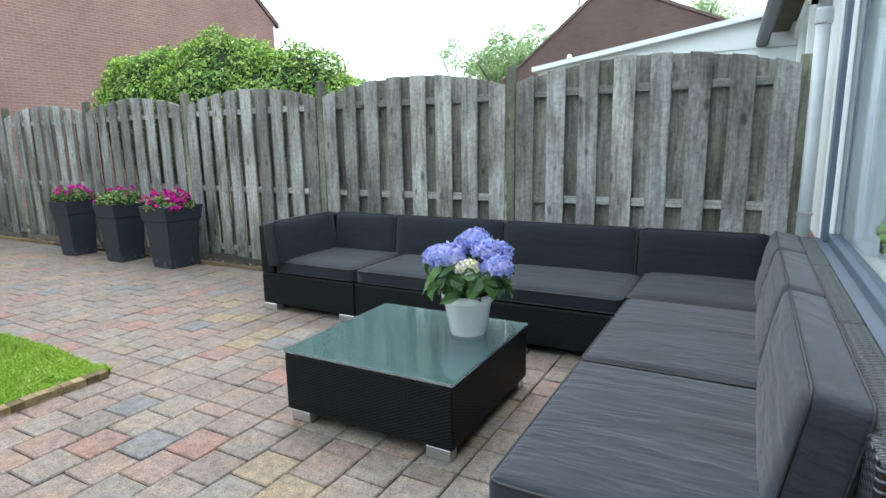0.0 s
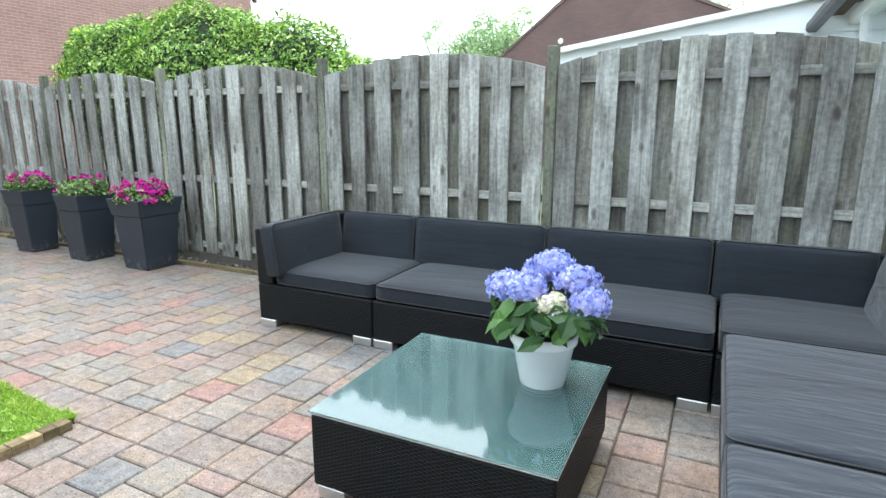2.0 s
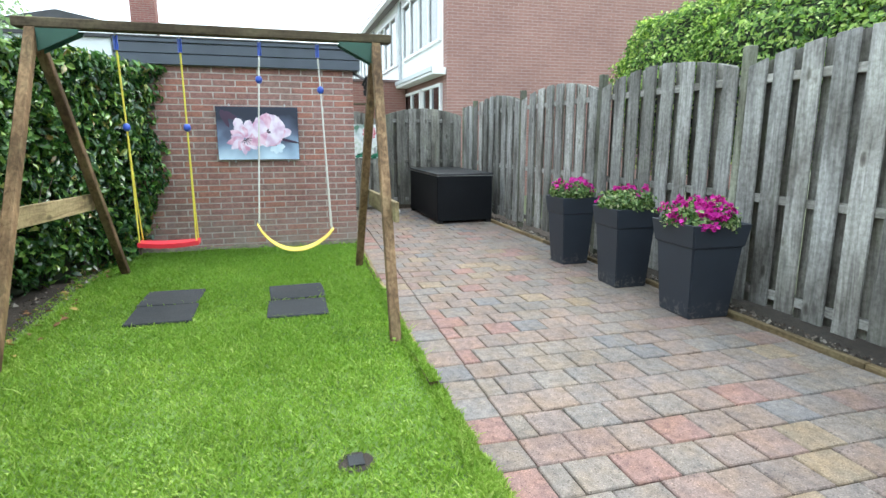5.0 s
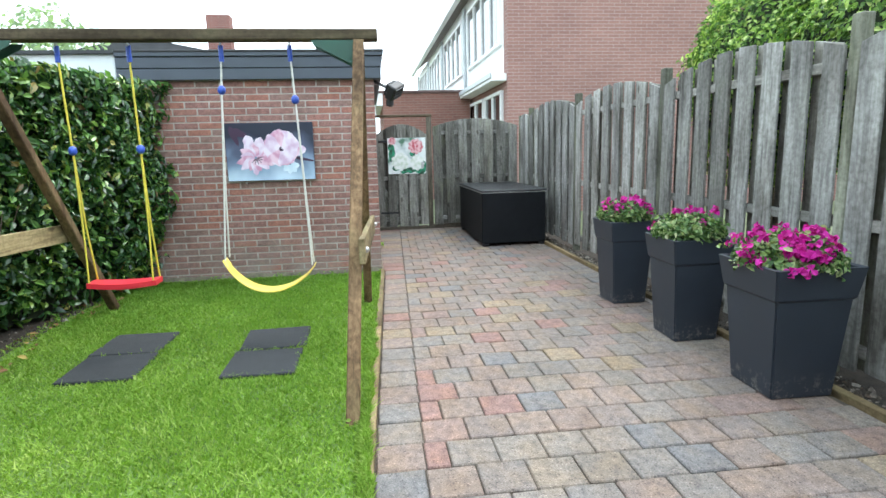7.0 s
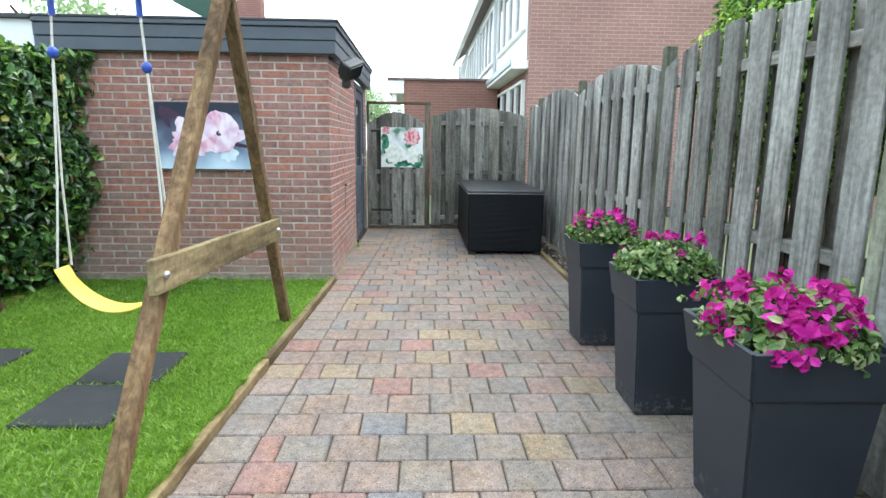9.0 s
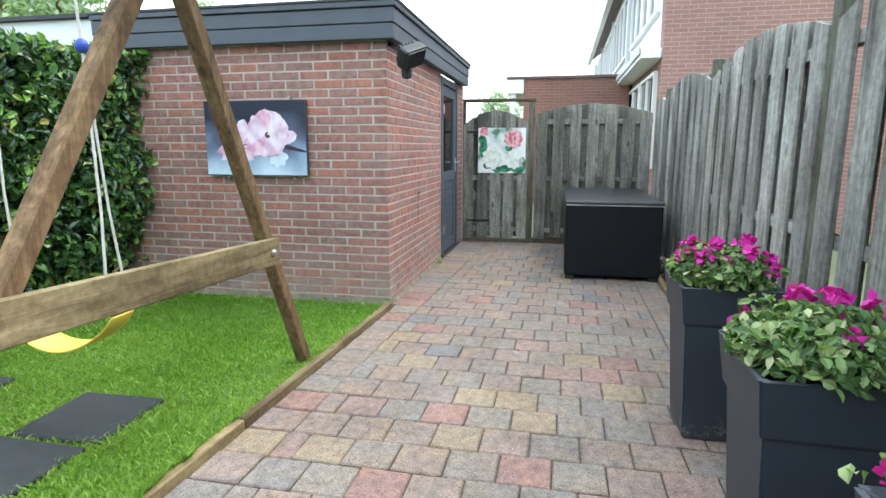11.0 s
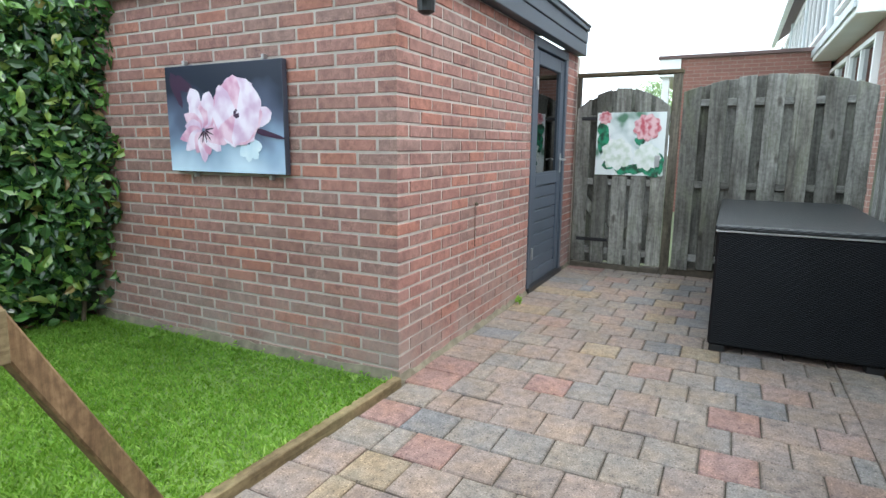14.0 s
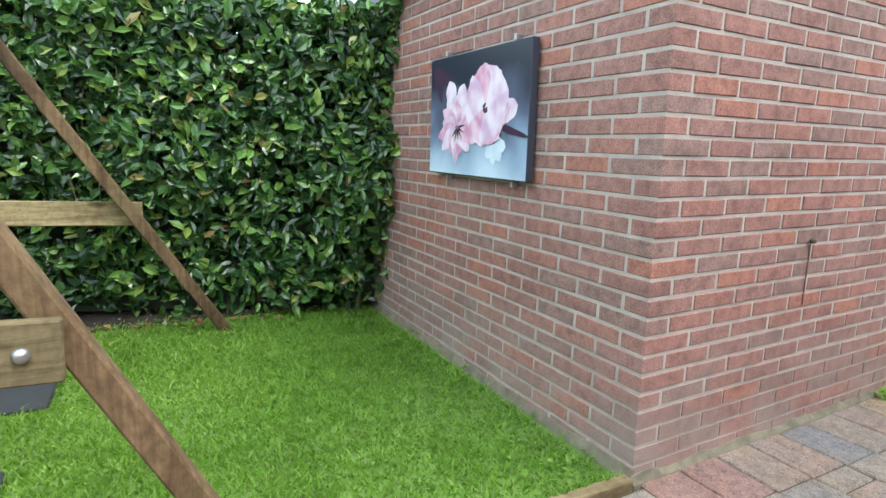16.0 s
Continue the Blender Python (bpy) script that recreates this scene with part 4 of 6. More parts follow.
def planter(x, seed, amount, label, k=1.0):
    t = thing("planter", label, "planter", "planters along the fence", loc=(x, 4.07 + 0.23 * k, 0), rz=random.Random(seed).uniform(-2, 2))
    Z = Matrix.Diagonal((k, k, 0.96, 1))
    b = bmesh.new()
    frustum(b, 0.315, 0.385, 0.0, 0.52)
    bmesh.ops.bevel(b, geom=b.edges[:], offset=0.009, segments=2, affect="EDGES")
    bmesh.ops.transform(b, matrix=Z, verts=b.verts)
    part("body", b, M_pot, t)
    b = bmesh.new()
    rings = []
    for w, z in ((0.38, 0.50), (0.405, 0.515), (0.445, 0.655), (0.45, 0.665), (0.43, 0.668), (0.40, 0.66), (0.385, 0.60)):
        rings.append([b.verts.new((sx * w / 2, sy * w / 2, z)) for sx, sy in ((-1, -1), (1, -1), (1, 1), (-1, 1))])
    for r0, r1 in zip(rings, rings[1:]):
        for i in range(4):
            b.faces.new((r0[i], r0[(i + 1) % 4], r1[(i + 1) % 4], r1[i]))
    b.faces.new(rings[0][::-1])
    bmesh.ops.bevel(b, geom=[e for e in b.edges if abs(e.verts[0].co.z - e.verts[1].co.z) > 1e-4], offset=0.008, segments=2, affect="EDGES")
    bmesh.ops.transform(b, matrix=Z, verts=b.verts)
    part("collar", b, M_pot, t, "flared collar with a rounded rim")
    part("potting_soil", span(-0.19 * k, 0.19 * k, -0.19 * k, 0.19 * k, 0.578, 0.588), M_soil, t)
    rng = np.random.default_rng(seed)
    # foliage mound
    f = thing("flowering_plant", "bushy bedding plant with many magenta flowers in a planter" if amount > 0.5 else "green bedding plant with few magenta flowers in a planter",
              "plant", "plants in the planters", loc=(x, 4.07 + 0.23 * k, 0.588))
    kk = k
    n = 1500
    ang, rad = rng.uniform(0, 2 * np.pi, n), np.sqrt(rng.uniform(0, 1, n)) * 0.25 * kk
    hh = 0.16 * (1 - (rad / 0.30) ** 2) * rng.uniform(0.25, 1.0, n) - 0.12 * np.clip(rad - 0.21, 0, 1) / 0.06 * rng.uniform(0, 0.6, n) + 0.03
    c = np.stack([rad * np.cos(ang), np.clip(rad * np.sin(ang), -0.27, 0.15), hh], 1)
    nrm = np.stack([np.cos(ang) * rad * 3, np.sin(ang) * rad * 3, np.full(n, 0.8)], 1)
    sc, sn = [], []
    for _ in range(22):
        a2, ln, up = rng.uniform(0, 6.28), rng.uniform(0.16, 0.33) * kk, rng.uniform(0.04, 0.16)
        for j in range(16):
            u = (j + 1) / 16
            sc.append((ln * u * math.cos(a2) + rng.normal(0, 0.012), max(-0.31, min(0.2, ln * u * math.sin(a2))) + rng.normal(0, 0.012), 0.05 + up * 2.2 * u * (1.25 - u) + rng.normal(0, 0.012)))
            sn.append((math.cos(a2) * 0.6, math.sin(a2) * 0.6, 0.7))
    c, nrm = np.concatenate([c, np.array(sc)]), np.concatenate([nrm, np.array(sn)])
    v, q = leaves(c, nrm, 0.040, 0.023, rng, 0.2, 0.65)
    cloud("foliage", v, q, M_petleaf, f, kind="")
    b = bmesh.new()
    for k in range(26):
        a2, r2 = rng.uniform(0, 6.28), rng.uniform(0.05, 0.24)
        tube([(r2 * 0.3 * math.cos(a2), r2 * 0.3 * math.sin(a2), -0.01), (r2 * 0.7 * math.cos(a2), r2 * 0.7 * math.sin(a2), 0.07), (r2 * math.cos(a2), min(0.2, r2 * math.sin(a2)), 0.10)], 0.003, b, 4)
    part("stems", b, M_hydleaf, f, kind="stuff")
    # blooms, each a ring of petals
    cen, nn = [], []
    hubs = [(rng.uniform(0, 6.28), math.sqrt(rng.uniform(0.05, 1)) * 0.23 * kk) for _ in range(7 if amount > 1 else 4)]
    for k in range(int(44 * amount)):
        a2, r2 = (rng.uniform(-1.3, 1.9) if amount > 1 and rng.uniform() < 0.7 else rng.uniform(0, 6.28)), math.sqrt(rng.uniform(0, 1)) * 0.25 * kk
        if amount < 0.7 and rng.uniform() < 0.5:
            a2, r2 = rng.normal(3.1, 0.5), rng.uniform(0.12, 0.25)
        if rng.uniform() < 0.72:
            h0 = hubs[k % len(hubs)]
            px, py = h0[1] * math.cos(h0[0]) + rng.normal(0, 0.036), h0[1] * math.sin(h0[0]) + rng.normal(0, 0.036)
            a2, r2 = math.atan2(py, px), min(0.27, math.hypot(px, py))
        p = np.array([r2 * math.cos(a2), min(r2 * math.sin(a2), 0.15), 0.045 + 0.15 * (1 - (r2 / 0.30) ** 2) + rng.uniform(-0.05, 0.04)])
        for _ in range(9):
            cen.append(p + rng.normal(0, 0.013, 3))
            nn.append(np.array([math.cos(a2) * r2 * 3, math.sin(a2) * r2 * 3 - 0.35, 0.8]) + rng.normal(0, 0.3, 3))
    v, q = leaves(np.array(cen), np.array(nn), 0.038, 0.033, rng, 0.3, 0.6)
    cloud("blossoms", v, q, M_magenta, f, "magenta flowers", kind="")


planter(-4.79, 3, 1.35, "tall tapered anthracite planter with a flared collar, scuffed at the foot")
planter(-5.61, 4, 0.36, "tapered anthracite planter with a flared collar between two others", 0.87)
planter(-6.49, 5, 0.5, "smaller tapered anthracite planter with a flared collar near the box", 0.82)


# ---- pictures on the walls ----
def petal(bm, c, ang, r0, r1, w, off, n=7, mi=0):
    """A flat rounded petal in the picture's plane (u, v) at a height off it."""
    pts = []
    for k in range(2 * n):
        s = k / n
        u = s if s <= 1 else 2 - s
        sgn = 1 if s <= 1 else -1
        rr = r0 + (r1 - r0) * u
        ww = w * math.sin(math.pi * min(u, 0.999) ** 0.7) ** 0.6 * (1 + 0.10 * math.sin(9 * u + ang)) * sgn
        pts.append((c[0] + rr * math.cos(ang) - ww * math.sin(ang), c[1] + rr * math.sin(ang) + ww * math.cos(ang)))
    vs = [bm.verts.new((off, p[0], p[1])) for p in pts]
    f = bm.faces.new(vs)
    f.material_index = mi


def print_mat(name, stops, scale, vertical=2.0):
    m = mat(name, 0.35, 0, 0.4)
    v = coords(m)
    mp = node(m, "Mapping")
    mp.inputs["Scale"].default_value = (1, scale * vertical, scale)
    link(m, v, mp.inputs["Vector"])
    n = noise_of(m, mp.outputs[0], 1.0, 2, 0.4)
    colour(m, ramp(m, n, stops))
    return m


def grad_mat(name):
    m = mat(name, 0.35, 0, 0.4)
    v = coords(m)
    sep = node(m, "SeparateXYZ")
    link(m, v, sep.inputs[0])
    n = noise_of(m, v, 5.0, 2, 0.4)
    a = node(m, "Math")
    a.operation = "MULTIPLY_ADD"
    a.inputs[1].default_value, a.inputs[2].default_value = -1.55, 0.16
    link(m, sep.outputs[2], a.inputs[0])
    s = node(m, "Math")
    s.operation = "ADD"
    link(m, a.outputs[0], s.inputs[0])
    hf = node(m, "Math")
    hf.operation = "MULTIPLY"
    hf.inputs[1].default_value = 0.55
    link(m, n, hf.inputs[0])
    link(m, hf.outputs[0], s.inputs[1])
    colour(m, ramp(m, s.outputs[0], [(0.2, (0.02, 0.025, 0.045)), (0.45, (0.10, 0.12, 0.19)), (0.62, (0.26, 0.36, 0.50)), (0.9, (0.55, 0.68, 0.80))]))
    return m


M_canvas = grad_mat("blurred blue print")
M_side = plain("dark canvas side", (0.05, 0.055, 0.08), 0.7)
M_pk1 = print_mat("pink petal print", [(0.35, (0.60, 0.28, 0.42)), (0.6, (0.78, 0.55, 0.66))], 14, 1)
M_pk2 = print_mat("pale petal print", [(0.35, (0.62, 0.42, 0.58)), (0.6, (0.80, 0.70, 0.80))], 12, 1)
M_dk = plain("dark flower eye print", (0.05, 0.02, 0.05), 0.4)
M_pale = print_mat("pale blue print", [(0.3, (0.45, 0.60, 0.72)), (0.7, (0.72, 0.80, 0.86))], 12, 1)


def flower_canvas():
    x, y0, y1, z0, z1 = -7.995, 0.992, 1.802, 0.955, 1.496
    t = thing("wall_picture", "canvas print of two pink flowers on the brick shed wall", "picture", "wall pictures", loc=(x, (y0 + y1) / 2, (z0 + z1) / 2))
    w, h = y1 - y0, z1 - z0
    b = span(0.005, 0.04, -w / 2, w / 2, -h / 2, h / 2, 0.003)
    for f in b.faces:
        f.material_index = 1 if f.normal.x < 0.9 else 0
    part("canvas", b, [M_canvas, M_side], t)
    P = lambda u, v: ((u - 0.5) * w, (0.5 - v) * h)
    r = random.Random(3)
    b = bmesh.new()
    c1, c2 = P(0.33, 0.60), P(0.63, 0.44)
    for k in range(15):
        petal(b, c1, k * 0.42 + r.uniform(-0.12, 0.12), 0.01, 0.175 + r.uniform(-0.045, 0.02), 0.042, 0.0405 + k * 0.0002, mi=k % 2)
    petal(b, P(0.28, 0.40), 1.9, 0, 0.11, 0.05, 0.0424, mi=1)
    petal(b, P(0.36, 0.42), 1.2, 0, 0.10, 0.045, 0.0426, mi=1)
    for k in range(8):
        petal(b, c2, k * 0.785 + 0.3, 0.0, 0.165 + r.uniform(-0.012, 0.008), 0.15, 0.0438 + k * 0.0002, mi=1 if k % 3 else 0)
    petal(b, P(0.78, 0.50), 0.2, 0, 0.11, 0.05, 0.0426, mi=1)
    part("painted_petals", b, [M_pk1, M_pk2], t, "printed pink petals")
    b = bmesh.new()
    for k in range(7):
        petal(b, (c2[0] + 0.0, c2[1] - 0.01), k * 0.9, 0.0, 0.024, 0.012, 0.0448 + k * 0.0001)
    part("painted_eye", b, M_dk, t, "printed dark flower eye")
    for k in range(6):
        b = bmesh.new()
        petal(b, (c1[0] + 0.01, c1[1]), 3.9 + k * 0.5, 0.005, 0.07, 0.004, 0.0449 + k * 0.0001)
        part("painted_stamen", b, M_dk, t, "printed dark stamen")
    for c, an, ln, wd in ((P(0.76, 0.60), -0.22, 0.21, 0.014), (P(0.08, 0.12), -0.4, 0.16, 0.035), (P(0.06, 0.05), -1.2, 0.20, 0.03)):
        b = bmesh.new()
        petal(b, c, an, 0.0, ln, wd, 0.0447 if ln == 0.21 else 0.0418 + wd * 0.003)
        part("painted_stem", b, M_dk, t, "printed dark stem")
    b = bmesh.new()
    for k in range(4):
        petal(b, P(0.72, 0.74), -2.5 + k * 0.8, 0.0, 0.085, 0.035, 0.0413 + k * 0.0002)
    part("painted_highlights", b, M_pale, t, "printed pale bloom")
    for u, v in ((0.16, -0.03), (0.84, -0.03), (0.20, 1.03), (0.86, 1.03)):
        p = P(u, v)
        part("fixing_clip", span(0.0, 0.03, p[0] - 0.008, p[0] + 0.008, p[1] - 0.012, p[1] + 0.012, 0.003), M_steel, t, "small metal clip")


flower_canvas()
M_p2bg = print_mat("white rose print", [(0.30, (0.10, 0.22, 0.14)), (0.40, (0.55, 0.62, 0.60)), (0.52, (0.78, 0.82, 0.80)), (0.9, (0.86, 0.88, 0.86))], 6, 1)
M_rosered = print_mat("red rose print", [(0.35, (0.55, 0.10, 0.13)), (0.6, (0.80, 0.50, 0.52))], 24, 1)
M_rosewhite = print_mat("cream rose print", [(0.3, (0.60, 0.68, 0.55)), (0.6, (0.86, 0.88, 0.84))], 20, 1)
M_leafprint = print_mat("leaf print", [(0.4, (0.02, 0.07, 0.04)), (0.6, (0.03, 0.30, 0.16))], 18, 1)


def rose_print():
    y0, y1, z0, z1 = 2.609, 3.182, 0.854, 1.392
    t = thing("wall_picture", "square print of white and red roses fixed to the timber gate", "picture", "wall pictures", loc=(GX + 0.045, (y0 + y1) / 2, (z0 + z1) / 2))
    w, h = y1 - y0, z1 - z0
    part("panel", span(0.0, 0.008, -w / 2, w / 2, -h / 2, h / 2, 0.002), M_p2bg, t)
    P = lambda u, v: ((u - 0.5) * w, (0.5 - v) * h)

    def rose(c, r, m, off, lab):
        b = bmesh.new()
        i = 0
        for ring, cnt in ((1.0, 9), (0.7, 7), (0.42, 5)):
            for k in range(cnt):
                petal(b, c, k * 6.283 / cnt + ring * 2, 0.0, r * ring, r * 0.42 * ring, off + i * 0.00012)
                i += 1
        part("painted_rose", b, m, t, lab, "stuff")
    b = bmesh.new()
    for k, (u, v, a, L) in enumerate([(0.05, 0.15, -1.2, 0.20), (0.12, 0.3, -1.7, 0.2), (0.1, 0.85, 0.2, 0.22), (0.3, 0.92, 0.1, 0.2), (0.5, 0.92, 0.2, 0.18), (0.72, 0.85, -0.6, 0.15), (0.9, 0.62, -1.4, 0.2), (0.02, 0.5, -0.2, 0.12), (0.6, 0.5, 0.8, 0.09)]):
        petal(b, P(u, v), a, 0, L, 0.045, 0.0085 + k * 0.0001)
    part("painted_leaves", b, M_leafprint, t, "printed green leaves")
    rose(P(0.32, 0.66), 0.145, M_rosewhite, 0.0096, "printed white rose")
    rose(P(0.76, 0.70), 0.12, M_rosewhite, 0.0125, "printed white rose")
    rose(P(0.74, 0.24), 0.12, M_rosered, 0.0155, "printed red rose")
    rose(P(0.12, 0.08), 0.06, M_rosered, 0.0096, "printed red rose")


rose_print()


# ---- lounge set ----
def rounded_box(w, d, h, r, puff=0.0, n=10, seed=0, wr=0.0):
    """A soft block, its edges rounded by r, its broad faces swollen by puff and slightly creased."""
    bm = bmesh.new()
    bmesh.ops.create_cube(bm, size=2)
    bmesh.ops.subdivide_edges(bm, edges=bm.edges[:], cuts=n, use_grid_fill=True)
    for v in bm.verts:
        p = v.co.copy()
        q = Vector((p.x * w / 2, p.y * d / 2, p.z * h / 2))
        inner = Vector((max(-w / 2 + r, min(w / 2 - r, q.x)), max(-d / 2 + r, min(d / 2 - r, q.y)), max(-h / 2 + r, min(h / 2 - r, q.z))))
        dv = q - inner
        if dv.length > 1e-6 and (abs(dv.x) > 0) + (abs(dv.y) > 0) + (abs(dv.z) > 0) > 1:
            k = max(abs(dv.x), abs(dv.y), abs(dv.z)) / dv.length
            q = inner + dv * k
        f = (1 - p.x ** 4) * (1 - p.y ** 4)
        q.z += math.copysign(puff * f, p.z) if abs(p.z) > 0.99 else 0
        if wr:
            skew = q.y + 0.10 * q.x + 0.03 * noise.noise(Vector((q.x * 3, q.y * 2, seed)))
            a = noise.noise(Vector((q.x * 1.5 + seed, skew * 11, seed))) + 0.7 * (0.5 - abs(noise.noise(Vector((q.x * 1.9 + seed, skew * 24, seed + 4)))) * 3)
            q.z += a * wr * f * (1 if p.z > 0.5 else 0)
        v.co = q
    return bm


def loop_pipe(w, d, z, r, rad=0.0045):
    pts = []
    for cx, cy, a0 in ((w / 2 - r, d / 2 - r, 0), (-w / 2 + r, d / 2 - r, 90), (-w / 2 + r, -d / 2 + r, 180), (w / 2 - r, -d / 2 + r, 270)):
        for k in range(5):
            a = radians(a0 + k * 22.5)
            pts.append((cx + r * math.cos(a), cy + r * math.sin(a), z))
    return tube(pts, rad, sides=6, closed=True)


def cushion(name, w, d, h, centre, m, label, rot=None, seed=0, wr=0.004, puff=0.012, group="sofa cushions", fine=14):
    """A box cushion lying in x, y and h thick, turned by rot; piping round both broad faces."""
    t = thing(name, label, "cushion", group)
    t.matrix_world = Matrix.Translation(centre) @ (rot.to_matrix().to_4x4() if rot else Matrix.Identity(4))
    part("cover", rounded_box(w, d, h, 0.028, puff, fine, seed, wr), m, t, smooth=True)
    for s in (-1, 1):
        part("piping", loop_pipe(w - 0.004, d - 0.004, s * (h / 2 - 0.012), 0.035), M_pipe, t, "black piped seam", smooth=True)
    return t


def module(x0, x1, y0, y1, backs, label, feet):
    """A wicker base with its back rests; backs name the sides n, e, w."""
    t = thing("sofa_module", label, "garden sofa", "sofa modules", loc=((x0 + x1) / 2, (y0 + y1) / 2, 0))
    a, b = (x1 - x0) / 2 - 0.003, (y1 - y0) / 2 - 0.003
    part("base", span(-a, a, -b, b, 0.05, 0.285, 0.008), M_wicker, t)
    for s in backs:
        if s == "n":
            part("backrest", span(-a, a, b - 0.09, b, 0.286, 0.645, 0.012, seg=2), M_wicker, t)
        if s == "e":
            # window-side backrest takes the wicker with highlights in its colour
            part("backrest", span(a - 0.115, a, -b, b - (0.092 if "n" in backs else 0), 0.286, 0.655, 0.012, seg=2), M_wicker_sheen, t, "woven backrest with its sheen painted in grey")
        if s == "w":
            part("armrest", span(-a, -a + 0.125, -b, b - 0.092, 0.286, 0.645, 0.012, seg=2), M_wicker, t)
    for sx, sy in feet:
        part("foot", span(sx * (a - 0.07) - 0.065, sx * (a - 0.07) + 0.065, sy * (b - 0.03) - 0.034, sy * (b - 0.03) + 0.034, 0, 0.05, 0.003), M_alu, t, "brushed aluminium foot")
    return t


ALL4 = [(-1, -1), (1, -1), (-1, 1), (1, 1)]
N0, N1 = 3.525, 4.42
XS = [-2.735, -1.865, -0.955, -0.06, 0.85]
module(XS[0], XS[1], N0, N1, "nw", "black wicker sofa end module with an armrest by the fence", ALL4)
module(XS[1] , XS[2], N0, N1, "n", "black wicker sofa middle module by the fence", ALL4)
module(XS[2], XS[3], N0, N1, "n", "black wicker sofa middle module by the fence", ALL4)
module(XS[3], XS[4], N0, N1, "ne", "black wicker sofa corner module under the downpipe", ALL4)
ES = [2.57, 1.66]
module(-0.02, 0.85, 2.60, N0, "e", "black wicker sofa module in front of the window", ALL4)
module(-0.02, 0.85, 1.68, 2.60, "e", "black wicker sofa module in front of the window", ALL4)
SL = "dark grey fabric seat cushion with black piping on the wicker sofa"
BL = "dark grey fabric back cushion with black piping against the backrest"
yc, dd = 3.865, 0.66
for x0, x1 in ((-2.60, -1.86), (-1.855, -0.955), (-0.95, -0.065)):
    cushion("seat_cushion", x1 - x0 - 0.01, dd, 0.10, ((x0 + x1) / 2, yc, 0.337), M_cush, SL, seed=x0, wr=0.003)
cushion("seat_cushion", 0.76, 0.69, 0.12, (0.33, 3.865, 0.352), M_cush, SL, seed=9, wr=0.006)
tilt = Euler((radians(82), 0, 0))
for x0, x1 in ((-2.52, -1.93), (-1.925, -1.025), (-1.02, -0.105), (-0.10, 0.62)):
    cushion("back_cushion", x1 - x0 - 0.008, 0.345, 0.13, ((x0 + x1) / 2, 4.22, 0.505), M_cush, BL, tilt, seed=x1, wr=0.0, puff=0.01)
tiltw = Euler((radians(82), 0, radians(90)))
cushion("back_cushion", 0.70, 0.335, 0.11, (-2.575, 3.83, 0.515), M_cush, BL, Euler((radians(83), 0, radians(90))), seed=1, wr=0.0, puff=0.01)
for y0, y1, sd in ((2.55, 3.49, 2.0), (1.66, 2.54, 5.0)):
    cushion("seat_cushion", 0.70, y1 - y0 - 0.012, 0.125, (0.315, (y0 + y1) / 2, 0.352), M_cush_e, "paler grey fabric seat cushion with creases before the window", seed=sd, wr=0.008 if sd > 4 else 0.004, fine=44)
rt = Euler((radians(80), 0, radians(-90)))
for y0, y1, sd in ((3.56, 4.14, 3.0), (2.76, 3.55, 7.0), (1.80, 2.75, 8.0)):
    cushion("back_cushion", y1 - y0 - 0.01, 0.36, 0.135, (0.66, (y0 + y1) / 2, 0.53), M_cush_e, "paler grey back cushion leaning under the window", rt, seed=sd, wr=0.007, puff=0.02, fine=30)


def coffee_table():
    x0, x1, y0, y1, h = -1.30, -0.44, 2.265, 3.09, 0.333
    t = thing("coffee_table", "low black wicker garden table with a tinted glass top", "table", loc=((x0 + x1) / 2, (y0 + y1) / 2, 0))
    a, b = (x1 - x0) / 2, (y1 - y0) / 2
    part("body", span(-a + 0.004, a - 0.004, -b + 0.004, b - 0.004, 0.05, h - 0.016, 0.008), M_wicker, t)
    part("woven_top", span(-a + 0.01, a - 0.01, -b + 0.01, b - 0.01, h - 0.0155, h - 0.011), M_tweave, t, "woven top under glass")
    gl = part("glass_top", span(-a, a, -b, b, h - 0.007, h, 0.002), M_tglass, t, "wet tinted glass plate")
    rim = bmesh.new()
    for q in ((-a - 0.001, -a + 0.004, -b, b), (a - 0.004, a + 0.001, -b, b), (-a + 0.004, a - 0.004, -b - 0.001, -b + 0.004), (-a + 0.004, a - 0.004, b - 0.004, b + 0.001)):
        span(*q, h - 0.0095, h - 0.0075, bm=rim)
    part("glass_edge", rim, M_alu, t)
    for sx in (-1, 1):
        for sy in (-1, 1):
            part("foot", span(sx * (a - 0.075) - 0.055, sx * (a - 0.075) + 0.055, sy * (b - 0.04) - 0.03, sy * (b - 0.04) + 0.03, 0, 0.05, 0.003), M_alu, t, "brushed aluminium foot")


coffee_table()


